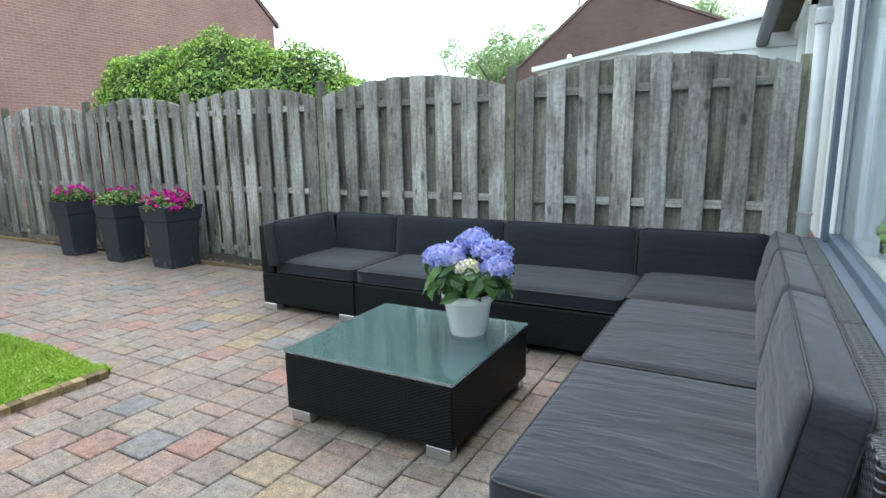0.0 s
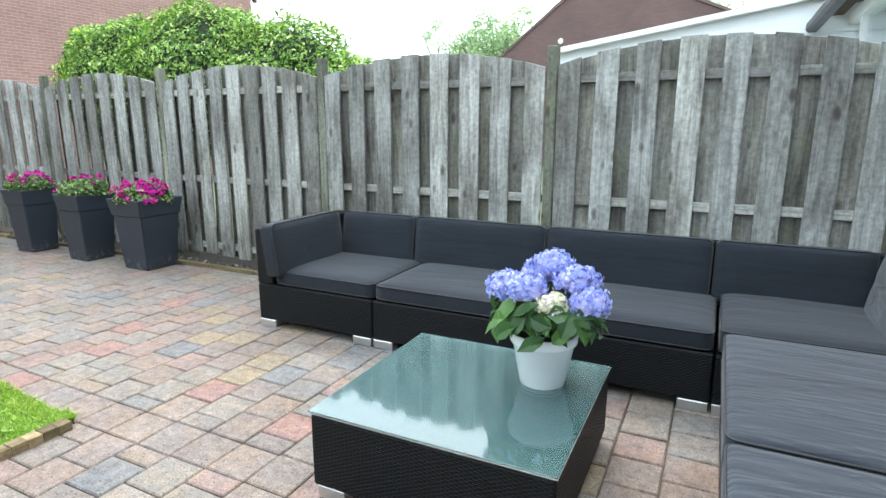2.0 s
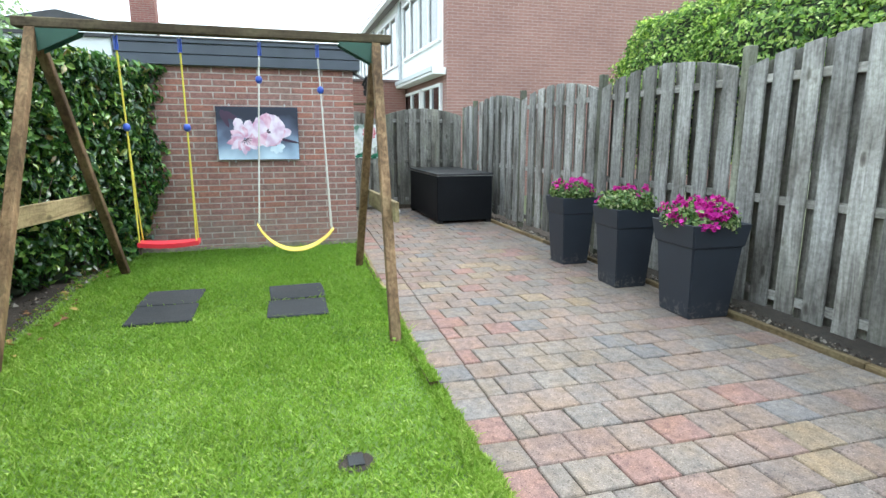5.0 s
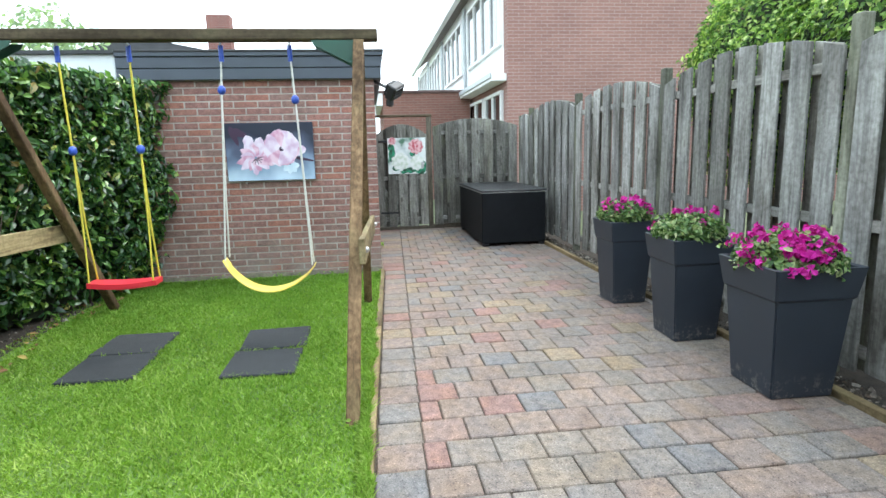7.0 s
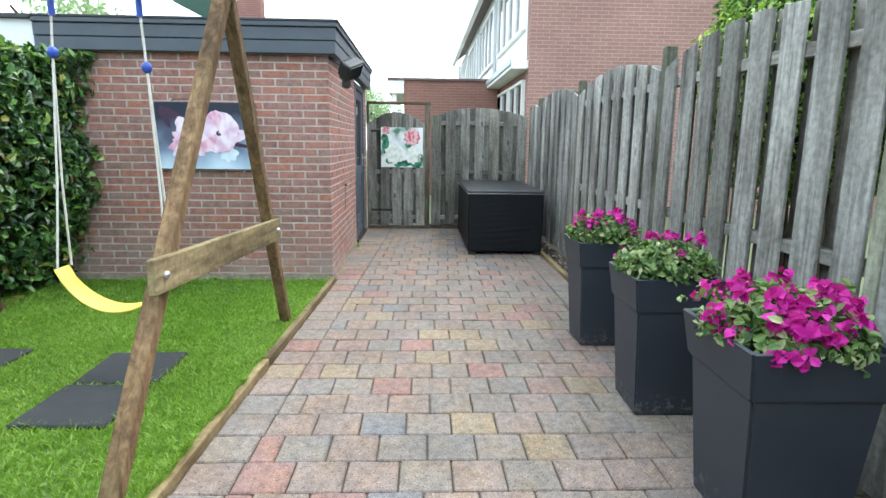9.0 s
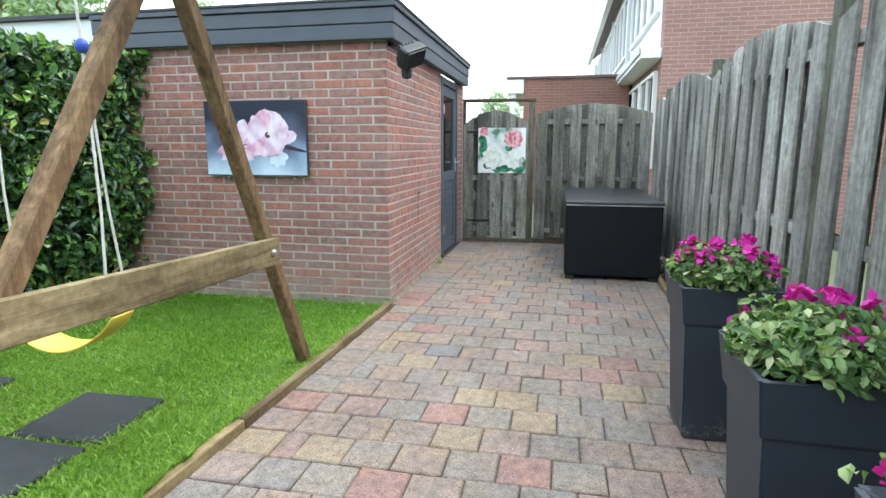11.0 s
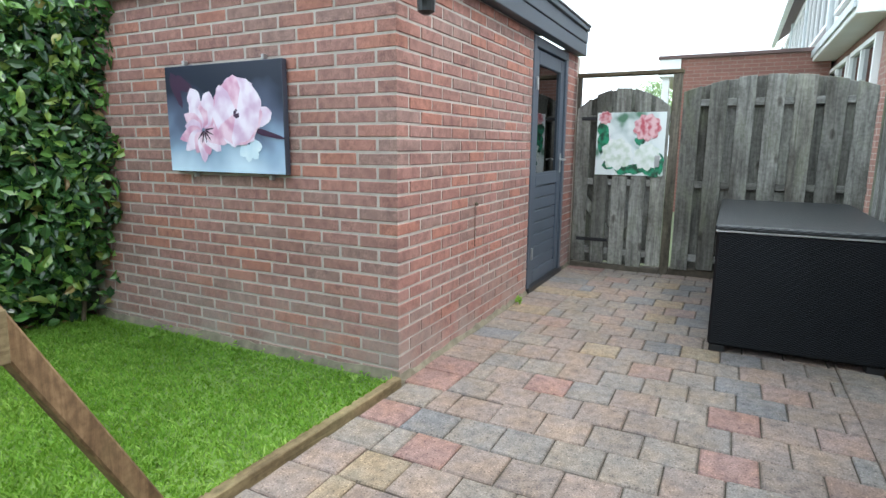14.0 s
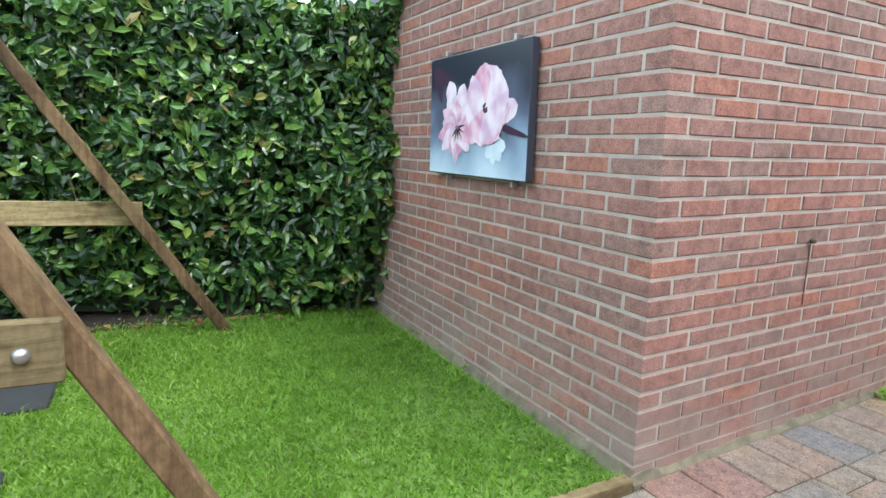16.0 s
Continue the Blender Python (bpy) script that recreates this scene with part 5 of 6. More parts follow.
def hydrangea():
    t = thing("flower_pot", "white glazed flower pot on the glass garden table", "flower pot", loc=(-0.650, 2.835, 0.333))
    t.scale = (1.07, 1.07, 1.04)
    part("pot", lathe([(0.074, 0.0), (0.078, 0.003), (0.106, 0.152), (0.112, 0.155), (0.116, 0.160), (0.119, 0.192), (0.116, 0.196), (0.108, 0.194), (0.106, 0.172), (0.02, 0.170)], sides=36), M_ceramic, t, smooth=True)
    part("potting_soil", lathe([(0.02, 0.171), (0.104, 0.172), (0.10, 0.176), (0.01, 0.177)], sides=20), M_soil, t)
    p = thing("hydrangea", "blue flowering hydrangea with big green leaves in a white pot", "plant", loc=(-0.650, 2.835, 0.515))
    rng = np.random.default_rng(12)
    heads = [(-0.155, -0.02, 0.245, 0.082, 0), (-0.055, -0.10, 0.275, 0.088, 0), (0.01, 0.06, 0.335, 0.085, 0), (0.105, 0.0, 0.30, 0.078, 0), (0.165, -0.04, 0.225, 0.088, 0), (-0.04, 0.10, 0.30, 0.08, 0), (0.055, -0.12, 0.225, 0.06, 1), (0.12, 0.11, 0.27, 0.07, 0)]
    heads = [(x * 0.95, y * 0.95, z * 0.86 - 0.035, r * 0.86, k) for x, y, z, r, k in heads]
    for x, y, z, r, k in heads:
        part("stem", tube([(x * 0.15, y * 0.15, -0.02), (x * 0.5, y * 0.5, z * 0.5), (x, y, z - r * 0.5)], 0.005, sides=6), M_hydleaf, p)
    for x, y, z, r, k in heads:
        n = 190 if not k else 110
        d = rng.normal(0, 1, (n, 3))
        d /= np.linalg.norm(d, axis=1)[:, None]
        d = d[d[:, 2] > -0.42]
        d *= np.array([1, 1, 0.78])
        c = np.array([x, y, z]) + d * r * rng.uniform(0.92, 1.06, len(d))[:, None]
        cc = np.repeat(c, 4, 0) + rng.normal(0, 0.005, (len(c) * 4, 3))
        v, q = leaves(cc, np.repeat(d, 4, 0), 0.0165, 0.0165, rng, 0.12, 0.22)
        bb = bmesh.new()
        bmesh.ops.create_icosphere(bb, subdivisions=2, radius=r * 0.86, matrix=Matrix.Translation((x, y, z)) @ Matrix.Diagonal((1, 1, 0.72, 1)))
        part("flower_core", bb, M_hydra_pale if k else M_hydra, p)
        h = cloud("flower_head", v, q, M_hydra_pale if k else M_hydra, p, "pale pinkish cream flower head" if k else "round blue flower head", kind="")
    rngl = np.random.default_rng(4)
    c, nn = [], []
    for k in range(150):
        a = k * 2.4
        r = rngl.uniform(0.06, 0.20)
        c.append((r * math.cos(a), r * math.sin(a), rngl.uniform(0.03, 0.16) - 0.2 * max(0, r - 0.12)))
        nn.append((math.cos(a) * 0.9, math.sin(a) * 0.9, 0.7))
    v, q = leaves(np.array(c), np.array(nn), 0.105, 0.062, rngl, 0.18, 0.25, droop=1.2)
    cloud("leaves", v, q, M_hydleaf, p, "large serrated green leaves", kind="")


hydrangea()


# ---- house by the patio ----
HX = 0.88
single("wall_east", span(HX, HX + 0.28, -6.5, 5.15, -0.1, 0.60), M_lowbrick, "red brick plinth wall of the house under the window", kind="structure")
b = bmesh.new()
span(HX, HX + 0.28, 4.50, 5.15, 0.60, 3.6, bm=b)
single("wall_pier", b, M_whiteboard, "narrow pale painted strip of wall beside the window", kind="structure")
single("wall_upper", span(HX, HX + 0.28, -6.5, 4.50, 2.55, 3.6), M_white, "white painted wall over the window", kind="structure")
single("wall_south", span(HX, HX + 0.28, -6.5, -1.6, 0.60, 2.55), M_lowbrick, "red brick wall of the house", kind="structure")


def window():
    t = thing("window_1", "large house window with a blue grey frame and a pale sill", "window", loc=(HX, 1.45, 0.6), kind="structure")
    o = lambda y: y - 1.45

    def p(n, x0, x1, y0, y1, z0, z1, m, lab="", bev=0.004):
        return part(n, span(x0, x1, o(y0), o(y1), z0 - 0.6, z1 - 0.6, bev), m, t, lab)
    p("window_sill", -0.03, 0.12, -1.6, 4.50, 0.601, 0.635, M_sillblue, "sloping grey blue outer sill")
    p("window_frame", 0.0, 0.09, 4.33, 4.458, 0.636, 2.55, M_frameblue, "blue grey window frame")
    p("outer_frame", -0.01, 0.075, 4.462, 4.50, 0.636, 2.55, M_white, "white painted outer frame board")
    p("window_frame", 0.02, 0.09, -1.6, 4.329, 0.636, 0.685, M_frameblue)
    p("window_frame", 0.02, 0.09, -1.6, 4.329, 2.48, 2.55, M_frameblue)
    p("window_frame", 0.02, 0.09, 1.22, 1.30, 0.687, 2.478, M_frameblue)
    p("window_frame", 0.02, 0.09, -1.6, -1.52, 0.687, 2.478, M_frameblue)
    for y0, y1 in ((1.302, 4.329), (-1.518, 1.218)):
        g = p("pane", 0.05, 0.056, y0, y1, 0.687, 2.478, M_pane, "clear reflecting glass", 0)
        g.visible_shadow = False
    p("glazing_bead", 0.026, 0.05, 4.30, 4.328, 0.687, 2.478, M_white, "pale glazing bead")
    p("inner_sill", 0.10, 0.48, -1.6, 4.49, 0.60, 0.64, M_white, "white inner window board")


window()
# Back wall of the room has an unseen opening added to brighten the interior
single("room_wall_back", span(3.4, 3.5, -1.7, 4.6, -0.1, 0.55), M_room, "low plain room wall under an added daylight opening", kind="structure")
single("room_wall_back_top", span(3.4, 3.5, -1.7, 4.6, 2.45, 2.7), M_room, "plain room wall over the added daylight opening", kind="structure")
single("room_pier", span(3.4, 3.5, 3.9, 4.6, 0.55, 2.45), M_room, "plain pier beside the added daylight opening", kind="structure")
single("room_pier", span(3.4, 3.5, -1.7, -1.0, 0.55, 2.45), M_room, "plain pier beside the added daylight opening", kind="structure")
single("room_wall_north", span(1.161, 3.4, 4.5, 4.6, -0.1, 2.7), M_room, "plain grey wall inside the room", kind="structure")
single("room_wall_south", span(1.161, 3.4, -1.7, -1.6, -0.1, 2.7), M_room, "plain grey wall inside the room", kind="structure")
single("room_floor", span(1.161, 3.4, -1.6, 4.5, -0.074, 0.0), M_room, "plain floor inside the room", kind="structure")
single("ceiling", span(1.161, 3.4, -1.6, 4.5, 2.6, 2.7), M_white, "white ceiling inside the room", kind="structure")


def curtain(y0, y1, x, n, label):
    t = thing("curtain", label, "curtain", "curtains behind the window", loc=(x, (y0 + y1) / 2, 0.645))
    b = bmesh.new()
    rows = []
    k = n * 8
    for i in range(k + 1):
        u = i / k
        y = (u - 0.5) * (y1 - y0)
        dx = 0.022 * math.sin(u * n * 2 * math.pi) + 0.008 * math.sin(u * n * 5.1)
        rows.append([b.verts.new((dx + e, y, z)) for e, z in ((0, 0.0), (0, 1.85), (0.004, 1.85), (0.004, 0.0))])
    for a, c in zip(rows, rows[1:]):
        for q in range(4):
            b.faces.new((a[q], a[(q + 1) % 4], c[(q + 1) % 4], c[q]))
    part("cloth", b, M_curtain, t)
    part("rail", span(-0.02, 0.02, -(y1 - y0) / 2, (y1 - y0) / 2, 1.852, 1.88), M_white, t)


curtain(3.90, 4.34, 1.04, 7, "pale grey hanging curtain drawn to the window edge")


def sill_plant(x, y, r, seed, label):
    t = thing("flower_pot", "white ceramic pot on the window board", "flower pot", "pots behind the window", loc=(x, y, 0.64))
    part("pot", lathe([(r * 0.7, 0), (r * 0.85, 0.01), (r, 0.10), (r * 0.97, 0.125), (r * 0.9, 0.125), (r * 0.88, 0.10), (0.01, 0.10)], sides=28), M_ceramic, t, smooth=True)
    p = thing("house_plant", label, "plant", "plants behind the window", loc=(x, y, 0.74))
    rng = np.random.default_rng(seed)
    n = 260
    d = rng.normal(0, 1, (n, 3))
    d /= np.linalg.norm(d, axis=1)[:, None]
    c = d * np.array([0.11, 0.13, 0.07]) * rng.uniform(0.5, 1, n)[:, None] + np.array([0, 0, 0.055])
    v, q = leaves(c, d + np.array([0, 0, 0.6]), 0.045, 0.028, rng, 0.2, 0.4)
    cloud("foliage", v, q, M_limeleaf, p, kind="")
    b = bmesh.new()
    for k in range(9):
        a = k * 0.7
        tube([(0.01 * math.cos(a), 0.01 * math.sin(a), -0.015), (0.05 * math.cos(a), 0.06 * math.sin(a), 0.06)], 0.002, b, 4)
    part("stems", b, M_hydleaf, p)


sill_plant(1.13, 3.72, 0.075, 21, "lime green fern-like plant in a white pot")
sill_plant(1.10, 3.40, 0.085, 22, "lime green fern-like plant in a white pot")
t = thing("shoe_shaped_ornament", "small black ornament on the window board", "ornament", loc=(1.10, 4.0, 0.64))
part("body", bar((0.0, -0.06, 0.02), (0.02, 0.05, 0.07), 0.05, 0.035, 0.012), M_black, t)
t = thing("wire_candle_stand", "curved metal wire candle stand on the window board", "candle stand", loc=(1.13, 3.62, 0.64))
part("base", lathe([(0.05, 0), (0.05, 0.008), (0.01, 0.015)], sides=16), M_steel, t)
part("wire", tube([(0.09 * math.cos(k * 0.5) * (1 - k / 40), 0.09 * math.sin(k * 0.5) * (1 - k / 40), 0.012 + k * 0.022) for k in range(26)], 0.0045, sides=6), M_steel, t)
part("stem", tube([(0, 0, 0.01), (0.01, 0.02, 0.3), (0.03, 0.0, 0.6)], 0.005, sides=6), M_steel, t)


def downpipe():
    t = thing("downpipe", "grey painted rain downpipe between fence and house", "downpipe", loc=(0.80, 4.61, 0))
    part("pipe", tube([(0, 0, -0.05), (0, 0, 1.92)], 0.038, sides=18), M_zinc, t, smooth=True)
    part("pipe", tube([(0, 0, 1.93), (0.0, 0, 3.4)], 0.036, sides=18), M_zinc, t, smooth=True)
    part("socket", lathe([(0.041, 1.87), (0.045, 1.88), (0.045, 1.95), (0.041, 1.96)], sides=18), M_zinc, t, "pipe socket")
    for z in (0.75, 2.2):
        part("pipe_clip", lathe([(0.042, z), (0.044, z + 0.002), (0.044, z + 0.022), (0.042, z + 0.024)], sides=18), M_steel, t, "metal pipe clip")


downpipe()


# ---- hedge and shrubs ----
def hedge():
    t = thing("hedge", "dense clipped laurel hedge with glossy leaves along the lawn", "hedge", loc=(-5.5, 0.0, 0))
    rng = np.random.default_rng(8)
    # solid dark block added in place of the shade between the leaves
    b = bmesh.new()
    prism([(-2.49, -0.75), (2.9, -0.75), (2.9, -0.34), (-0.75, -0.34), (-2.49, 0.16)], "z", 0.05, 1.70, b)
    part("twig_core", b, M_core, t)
    for k in range(13):
        x = -2.3 + k * 0.41 + rng.uniform(-0.15, 0.15)
        y = rng.uniform(-0.40, -0.28) + max(0.0, -0.3 * (x + 0.75))
        part("stem", tube([(x, y, 0.0), (x + rng.uniform(-0.08, 0.08), y + 0.02, 0.25), (x + rng.uniform(-0.16, 0.16), y - 0.05, 0.6)], [0.014, 0.012, 0.008], None, 6), M_bark, t)
    n = 23000
    u, z = rng.uniform(-2.52, 2.95, n), rng.uniform(0.0, 1, n) ** 0.9 * 1.82 + 0.04
    wob = np.array([noise.noise(Vector((a * 1.6, c * 1.8, 3.1))) for a, c in zip(u, z)]) * 0.12 + np.array([noise.noise(Vector((a * 6, c * 6, 7.1))) for a, c in zip(u, z)]) * 0.10
    face = np.clip(0.45 - 0.32 * (u + 2.5), -0.14, 0.47) - 0.16 * np.clip(1 - z / 1.1, 0, 1)
    y = face + wob + 0.03 - rng.exponential(0.085, n)
    hole = np.array([noise.noise(Vector((a * 3.4, c * 3.4, 5.7))) for a, c in zip(u, z)])
    keep = ~((z < 0.16) & (rng.uniform(0, 1, n) < 0.35)) & ~((hole > 0.22) & (rng.uniform(0, 1, n) < 0.6))
    c1 = np.stack([u, y, z], 1)[keep]
    n1 = np.tile([0, 1, 0.45], (len(c1), 1))
    m2 = 8500
    u2 = rng.uniform(-2.52, 2.95, m2)
    y2 = rng.uniform(-0.75, 0.0, m2) + np.clip(0.38 - 0.30 * (u2 + 2.5), -0.16, 0.40)
    z2 = 1.80 + np.array([noise.noise(Vector((a * 1.5, c * 2, 9.1))) for a, c in zip(u2, y2)]) * 0.08 - 0.5 * np.clip(y2 - 0.05, 0, 1) ** 1.5 + rng.uniform(-0.06, 0.05, m2)
    c2 = np.stack([u2, y2, z2], 1)
    n2 = np.tile([0, 0.2, 1], (m2, 1))
    m3 = 3500
    c3 = np.stack([2.88 + rng.uniform(-0.05, 0.12, m3), rng.uniform(-0.6, 0.2, m3), rng.uniform(0.1, 1.8, m3)], 1)
    n3 = np.tile([1, 0.2, 0.3], (m3, 1))
    c, nn = np.concatenate([c1, c2, c3]), np.concatenate([n1, n2, n3]).astype(float)
    v, q = leaves(c, nn, 0.092, 0.044, rng, 0.25, 0.62, droop=0.25)
    cloud("foliage", v, q, M_hedge, t, "glossy green leaves with a few brown ones")
    b = bmesh.new()
    for k in range(46):
        x0, z0 = rng.uniform(-2.4, 2.8), rng.uniform(0.5, 1.55)
        yf = min(0.42, max(-0.14, 0.40 - 0.30 * (x0 + 2.5)))
        dx = rng.uniform(-0.12, 0.12)
        tube([(x0, yf - 0.16, z0 - 0.12), (x0 + dx * 0.5, yf - 0.03, z0 + 0.05), (x0 + dx, yf + rng.uniform(-0.02, 0.05), z0 + rng.uniform(0.16, 0.28))], [0.006, 0.004, 0.002], b, 5)
    part("twigs", b, M_twig, t, "bare grey brown twigs", kind="stuff")


hedge()


def shrub(name, label, loc, shape, n, m, length, width, seed, core, cat="shrub"):
    """Foliage in a lumpy shell; shape(u, v) gives the outer radius point for a direction."""
    t = thing(name, label, cat, loc=loc)
    rng = np.random.default_rng(seed)
    d = rng.normal(0, 1, (n, 3))
    d /= np.linalg.norm(d, axis=1)[:, None]
    lump = np.array([noise.noise(Vector(p * 2.1) + Vector((seed, 0, 0))) + 0.5 * noise.noise(Vector(p * 5.3) + Vector((0, seed, 0))) for p in d])
    r = (0.92 + 0.20 * lump) * (1 - rng.exponential(0.07, n) + rng.exponential(0.02, n))
    c = d * r[:, None] * np.array(shape)
    c[:, 2] += core
    keep = c[:, 2] > 0.2
    v, q = leaves(c[keep], d[keep] + np.array([0, 0, 0.3]), length, width, rng, 0.2, 0.6)
    cloud("crown", v, q, m, t)
    # dark ball stands for the shade within the crown
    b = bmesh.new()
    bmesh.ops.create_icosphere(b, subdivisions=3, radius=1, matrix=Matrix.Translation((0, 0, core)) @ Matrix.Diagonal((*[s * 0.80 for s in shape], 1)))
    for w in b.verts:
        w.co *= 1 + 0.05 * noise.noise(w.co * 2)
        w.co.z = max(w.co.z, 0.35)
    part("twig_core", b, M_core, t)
    b = bmesh.new()
    for k in range(5):
        a = k * 1.3
        tube([(0.1 * math.cos(a), 0.08 * math.sin(a), -0.08), (0.15 * math.cos(a), 0.12 * math.sin(a), core * 0.5), (0.5 * shape[0] * math.cos(a), 0.4 * shape[1] * math.sin(a), core)], [0.05, 0.035, 0.015], b, 7)
    part("trunk", b, M_bark, t)
    return t


shrub("climbing_shrub", "large light green shrub leaning over the fence", (-6.55, 5.55, 0.0), (1.0, 0.60, 0.88), 23000, M_shrub, 0.050, 0.023, 31, 1.68)
shrub("climbing_shrub", "light green shrub with an uneven top behind the fence", (-5.35, 5.55, 0.0), (1.15, 0.60, 0.86), 25000, M_shrub, 0.050, 0.023, 32, 1.74)
shrub("climbing_shrub", "light green shrub thinning out behind the fence", (-4.15, 5.5, 0.0), (0.95, 0.5, 0.70), 16000, M_shrub, 0.050, 0.023, 33, 1.62)
shrub("climbing_shrub", "low light green shrub behind the fence", (-3.3, 5.4, 0.0), (0.7, 0.42, 0.5), 8000, M_shrub, 0.050, 0.023, 34, 1.42)


def tree(loc, h, r, n, seed, label, sq=0.8):
    t = thing("tree", label, "tree", "trees in the distance", loc=loc)
    rng = np.random.default_rng(seed)
    b = bmesh.new()
    tube([(0, 0, -0.1), (0.1, 0, h * 0.3), (0.0, 0.1, h * 0.75)], [r * 0.09, r * 0.06, r * 0.02], b, 8)
    for k in range(6):
        a = k * 1.05 + seed
        tube([(0.05, 0, h * (0.3 + 0.05 * k)), (r * 0.5 * math.cos(a), r * 0.5 * math.sin(a), h * (0.5 + 0.05 * k)), (r * 0.8 * math.cos(a), r * 0.8 * math.sin(a), h * (0.6 + 0.05 * k))], [r * 0.04, r * 0.025, r * 0.01], b, 6)
    part("trunk", b, M_bark, t)
    cen = []
    for k in range(34):
        d = rng.normal(0, 1, 3)
        d /= np.linalg.norm(d)
        cen.append(d * rng.uniform(0.3, 0.85) * np.array([r, r, r * sq]) + np.array([0, 0, h - r * sq]))
    cen = np.array(cen)
    idx = rng.integers(0, len(cen), n)
    d = rng.normal(0, 1, (n, 3))
    d /= np.linalg.norm(d, axis=1)[:, None]
    c = cen[idx] + d * (r * 0.27 * rng.uniform(0.6, 1.1, n))[:, None]
    v, q = leaves(c, d + np.array([0, 0, 0.4]), r * 0.07, r * 0.04, rng, 0.2, 0.6)
    cloud("crown", v, q, M_tree_haze, t)


tree((-11.4, 30.0, -0.075), 7.9, 2.7, 8000, 41, "round light green tree behind the houses", 0.9)
tree((-14.6, 30.0, -0.075), 7.4, 1.1, 3000, 42, "slim grey green tree behind the houses", 1.2)
tree((-2.0, 34.0, -0.075), 8.8, 2.6, 4000, 43, "broad green tree behind the brown house", 0.8)
tree((-32.0, 0.9, -0.075), 4.3, 1.7, 4000, 44, "grey green tree beyond the gate", 0.9)
tree((-17.0, -4.9, -0.075), 4.5, 2.2, 6000, 45, "broad green tree behind the sheds", 0.7)
tree((-15.5, -7.8, -0.075), 6.0, 2.4, 5000, 46, "broad green tree behind the sheds", 0.8)


# ---- houses beyond ----
def win(parent, x, y, z, w, h, along, depth=0.07, bars=1, glassm=M_darkpane, sill=True):
    """A white framed window proud of a wall; along x it faces south, along y it faces east."""
    fr = bmesh.new()
    s = 0.06

    def q(a0, a1, z0, z1, d0, d1, bm):
        if along == "x":
            span(x + a0, x + a1, y - d1, y - d0, z + z0, z + z1, 0.004, bm)
        else:
            span(x + d0, x + d1, y + a0, y + a1, z + z0, z + z1, 0.004, bm)
    q(0, s, 0, h, 0, depth, fr)
    q(w - s, w, 0, h, 0, depth, fr)
    q(s, w - s, 0, s, 0, depth, fr)
    q(s, w - s, h - s, h, 0, depth, fr)
    for k in range(bars):
        a = w * (k + 1) / (bars + 1)
        q(a - s / 2, a + s / 2, s, h - s, 0, depth, fr)
    wn_ = part("window", fr, M_white, parent, "white window frame")
    g = bmesh.new()
    q(s, w - s, s, h - s, 0.01, 0.03, g)
    part("pane", g, glassm, wn_)
    return wn_


def row_house(x1, x0, label, gable):
    t = thing("row_house", label, "house", "row of houses", loc=(x1, 5.0, -0.075))
    L = x1 - x0
    if gable:
        part("gable_wall", prism([(0, 0), (9.65, 0), (9.65, 5.1), (4.85, 8.9), (0, 5.0)], "x", -0.3, 0), M_housebrick, t, "pinkish red brick gable wall")
        part("verge_board", prism([(9.85, 4.98), (9.85, 5.12), (4.85, 9.08), (-0.2, 5.14), (-0.2, 5.0), (4.85, 8.94)], "x", -0.1, 0.05), M_brownroof, t, "dark roof verge")
    a = -L + (0.0)
    part("front_wall", span(-L, -0.3 if gable else 0, 0.0, 0.25, 2.55, 4.95), M_white, t, "white clad upper wall")
    part("lower_wall", span(-L, -0.3 if gable else 0, 0.02, 0.25, 0, 2.55), M_housebrick, t)
    part("roof", prism([(-0.35, 4.95), (4.85, 9.0), (9.9, 4.95), (9.9, 5.1), (4.85, 9.15), (-0.35, 5.1)], "x", -L, -0.3 if gable else 0), M_brownroof, t, "brown tiled roof")
    part("gutter", span(-L, -0.05, -0.42, -0.28, 4.84, 4.98, 0.01), M_white, t, "white gutter box")
    part("canopy", span(-L + 0.02, -0.06, -0.30, 0.0, 2.54, 2.68, 0.01), M_white, t, "white canopy over the ground floor")
    part("canopy_edge", span(-L + 0.02, -0.05, -0.33, -0.305, 2.60, 2.70, 0.004), M_zinc, t)
    win(t, -L + 0.5, 0.0, 3.25, L - 0.9, 1.4, "x", bars=3)
    win(t, -L + 0.4, 0.02, 0.9, 1.9, 1.5, "x", bars=1)
    win(t, -L + 2.5, 0.02, 0.9, L - 2.9, 1.5, "x", bars=1)
    part("downpipe", tube([(-L + 0.12, -0.06, 0.0), (-L + 0.12, -0.06, 4.84)], 0.045, sides=10), M_zinc, t)
    return t


row_house(-13.2, -17.7, "brick end house with a white upper front behind the fence", True)
row_house(-17.7, -22.2, "row house with a white upper front", False)
row_house(-22.2, -26.7, "row house with a white upper front", False)
row_house(-26.7, -31.2, "row house with a white upper front", False)
t = thing("annex", "flat roofed red brick annex beyond the gate", "annex", loc=(-17.0, 2.74, -0.075))
part("wall", span(-4.2, 0, 0, 2.22, 0, 2.70), M_extbrick, t)
part("roof_edge", span(-4.25, 0.05, -0.38, 2.20, 2.702, 2.76, 0.004), M_brownroof, t, "thin dark roof edge")
part("roof_box", span(-4.0, 0.03, -0.36, -0.002, 2.40, 2.70, 0.004), M_white, t, "white roof overhang")
part("post", span(-0.16, -0.04, -0.30, -0.18, 0, 2.40), M_white, t)

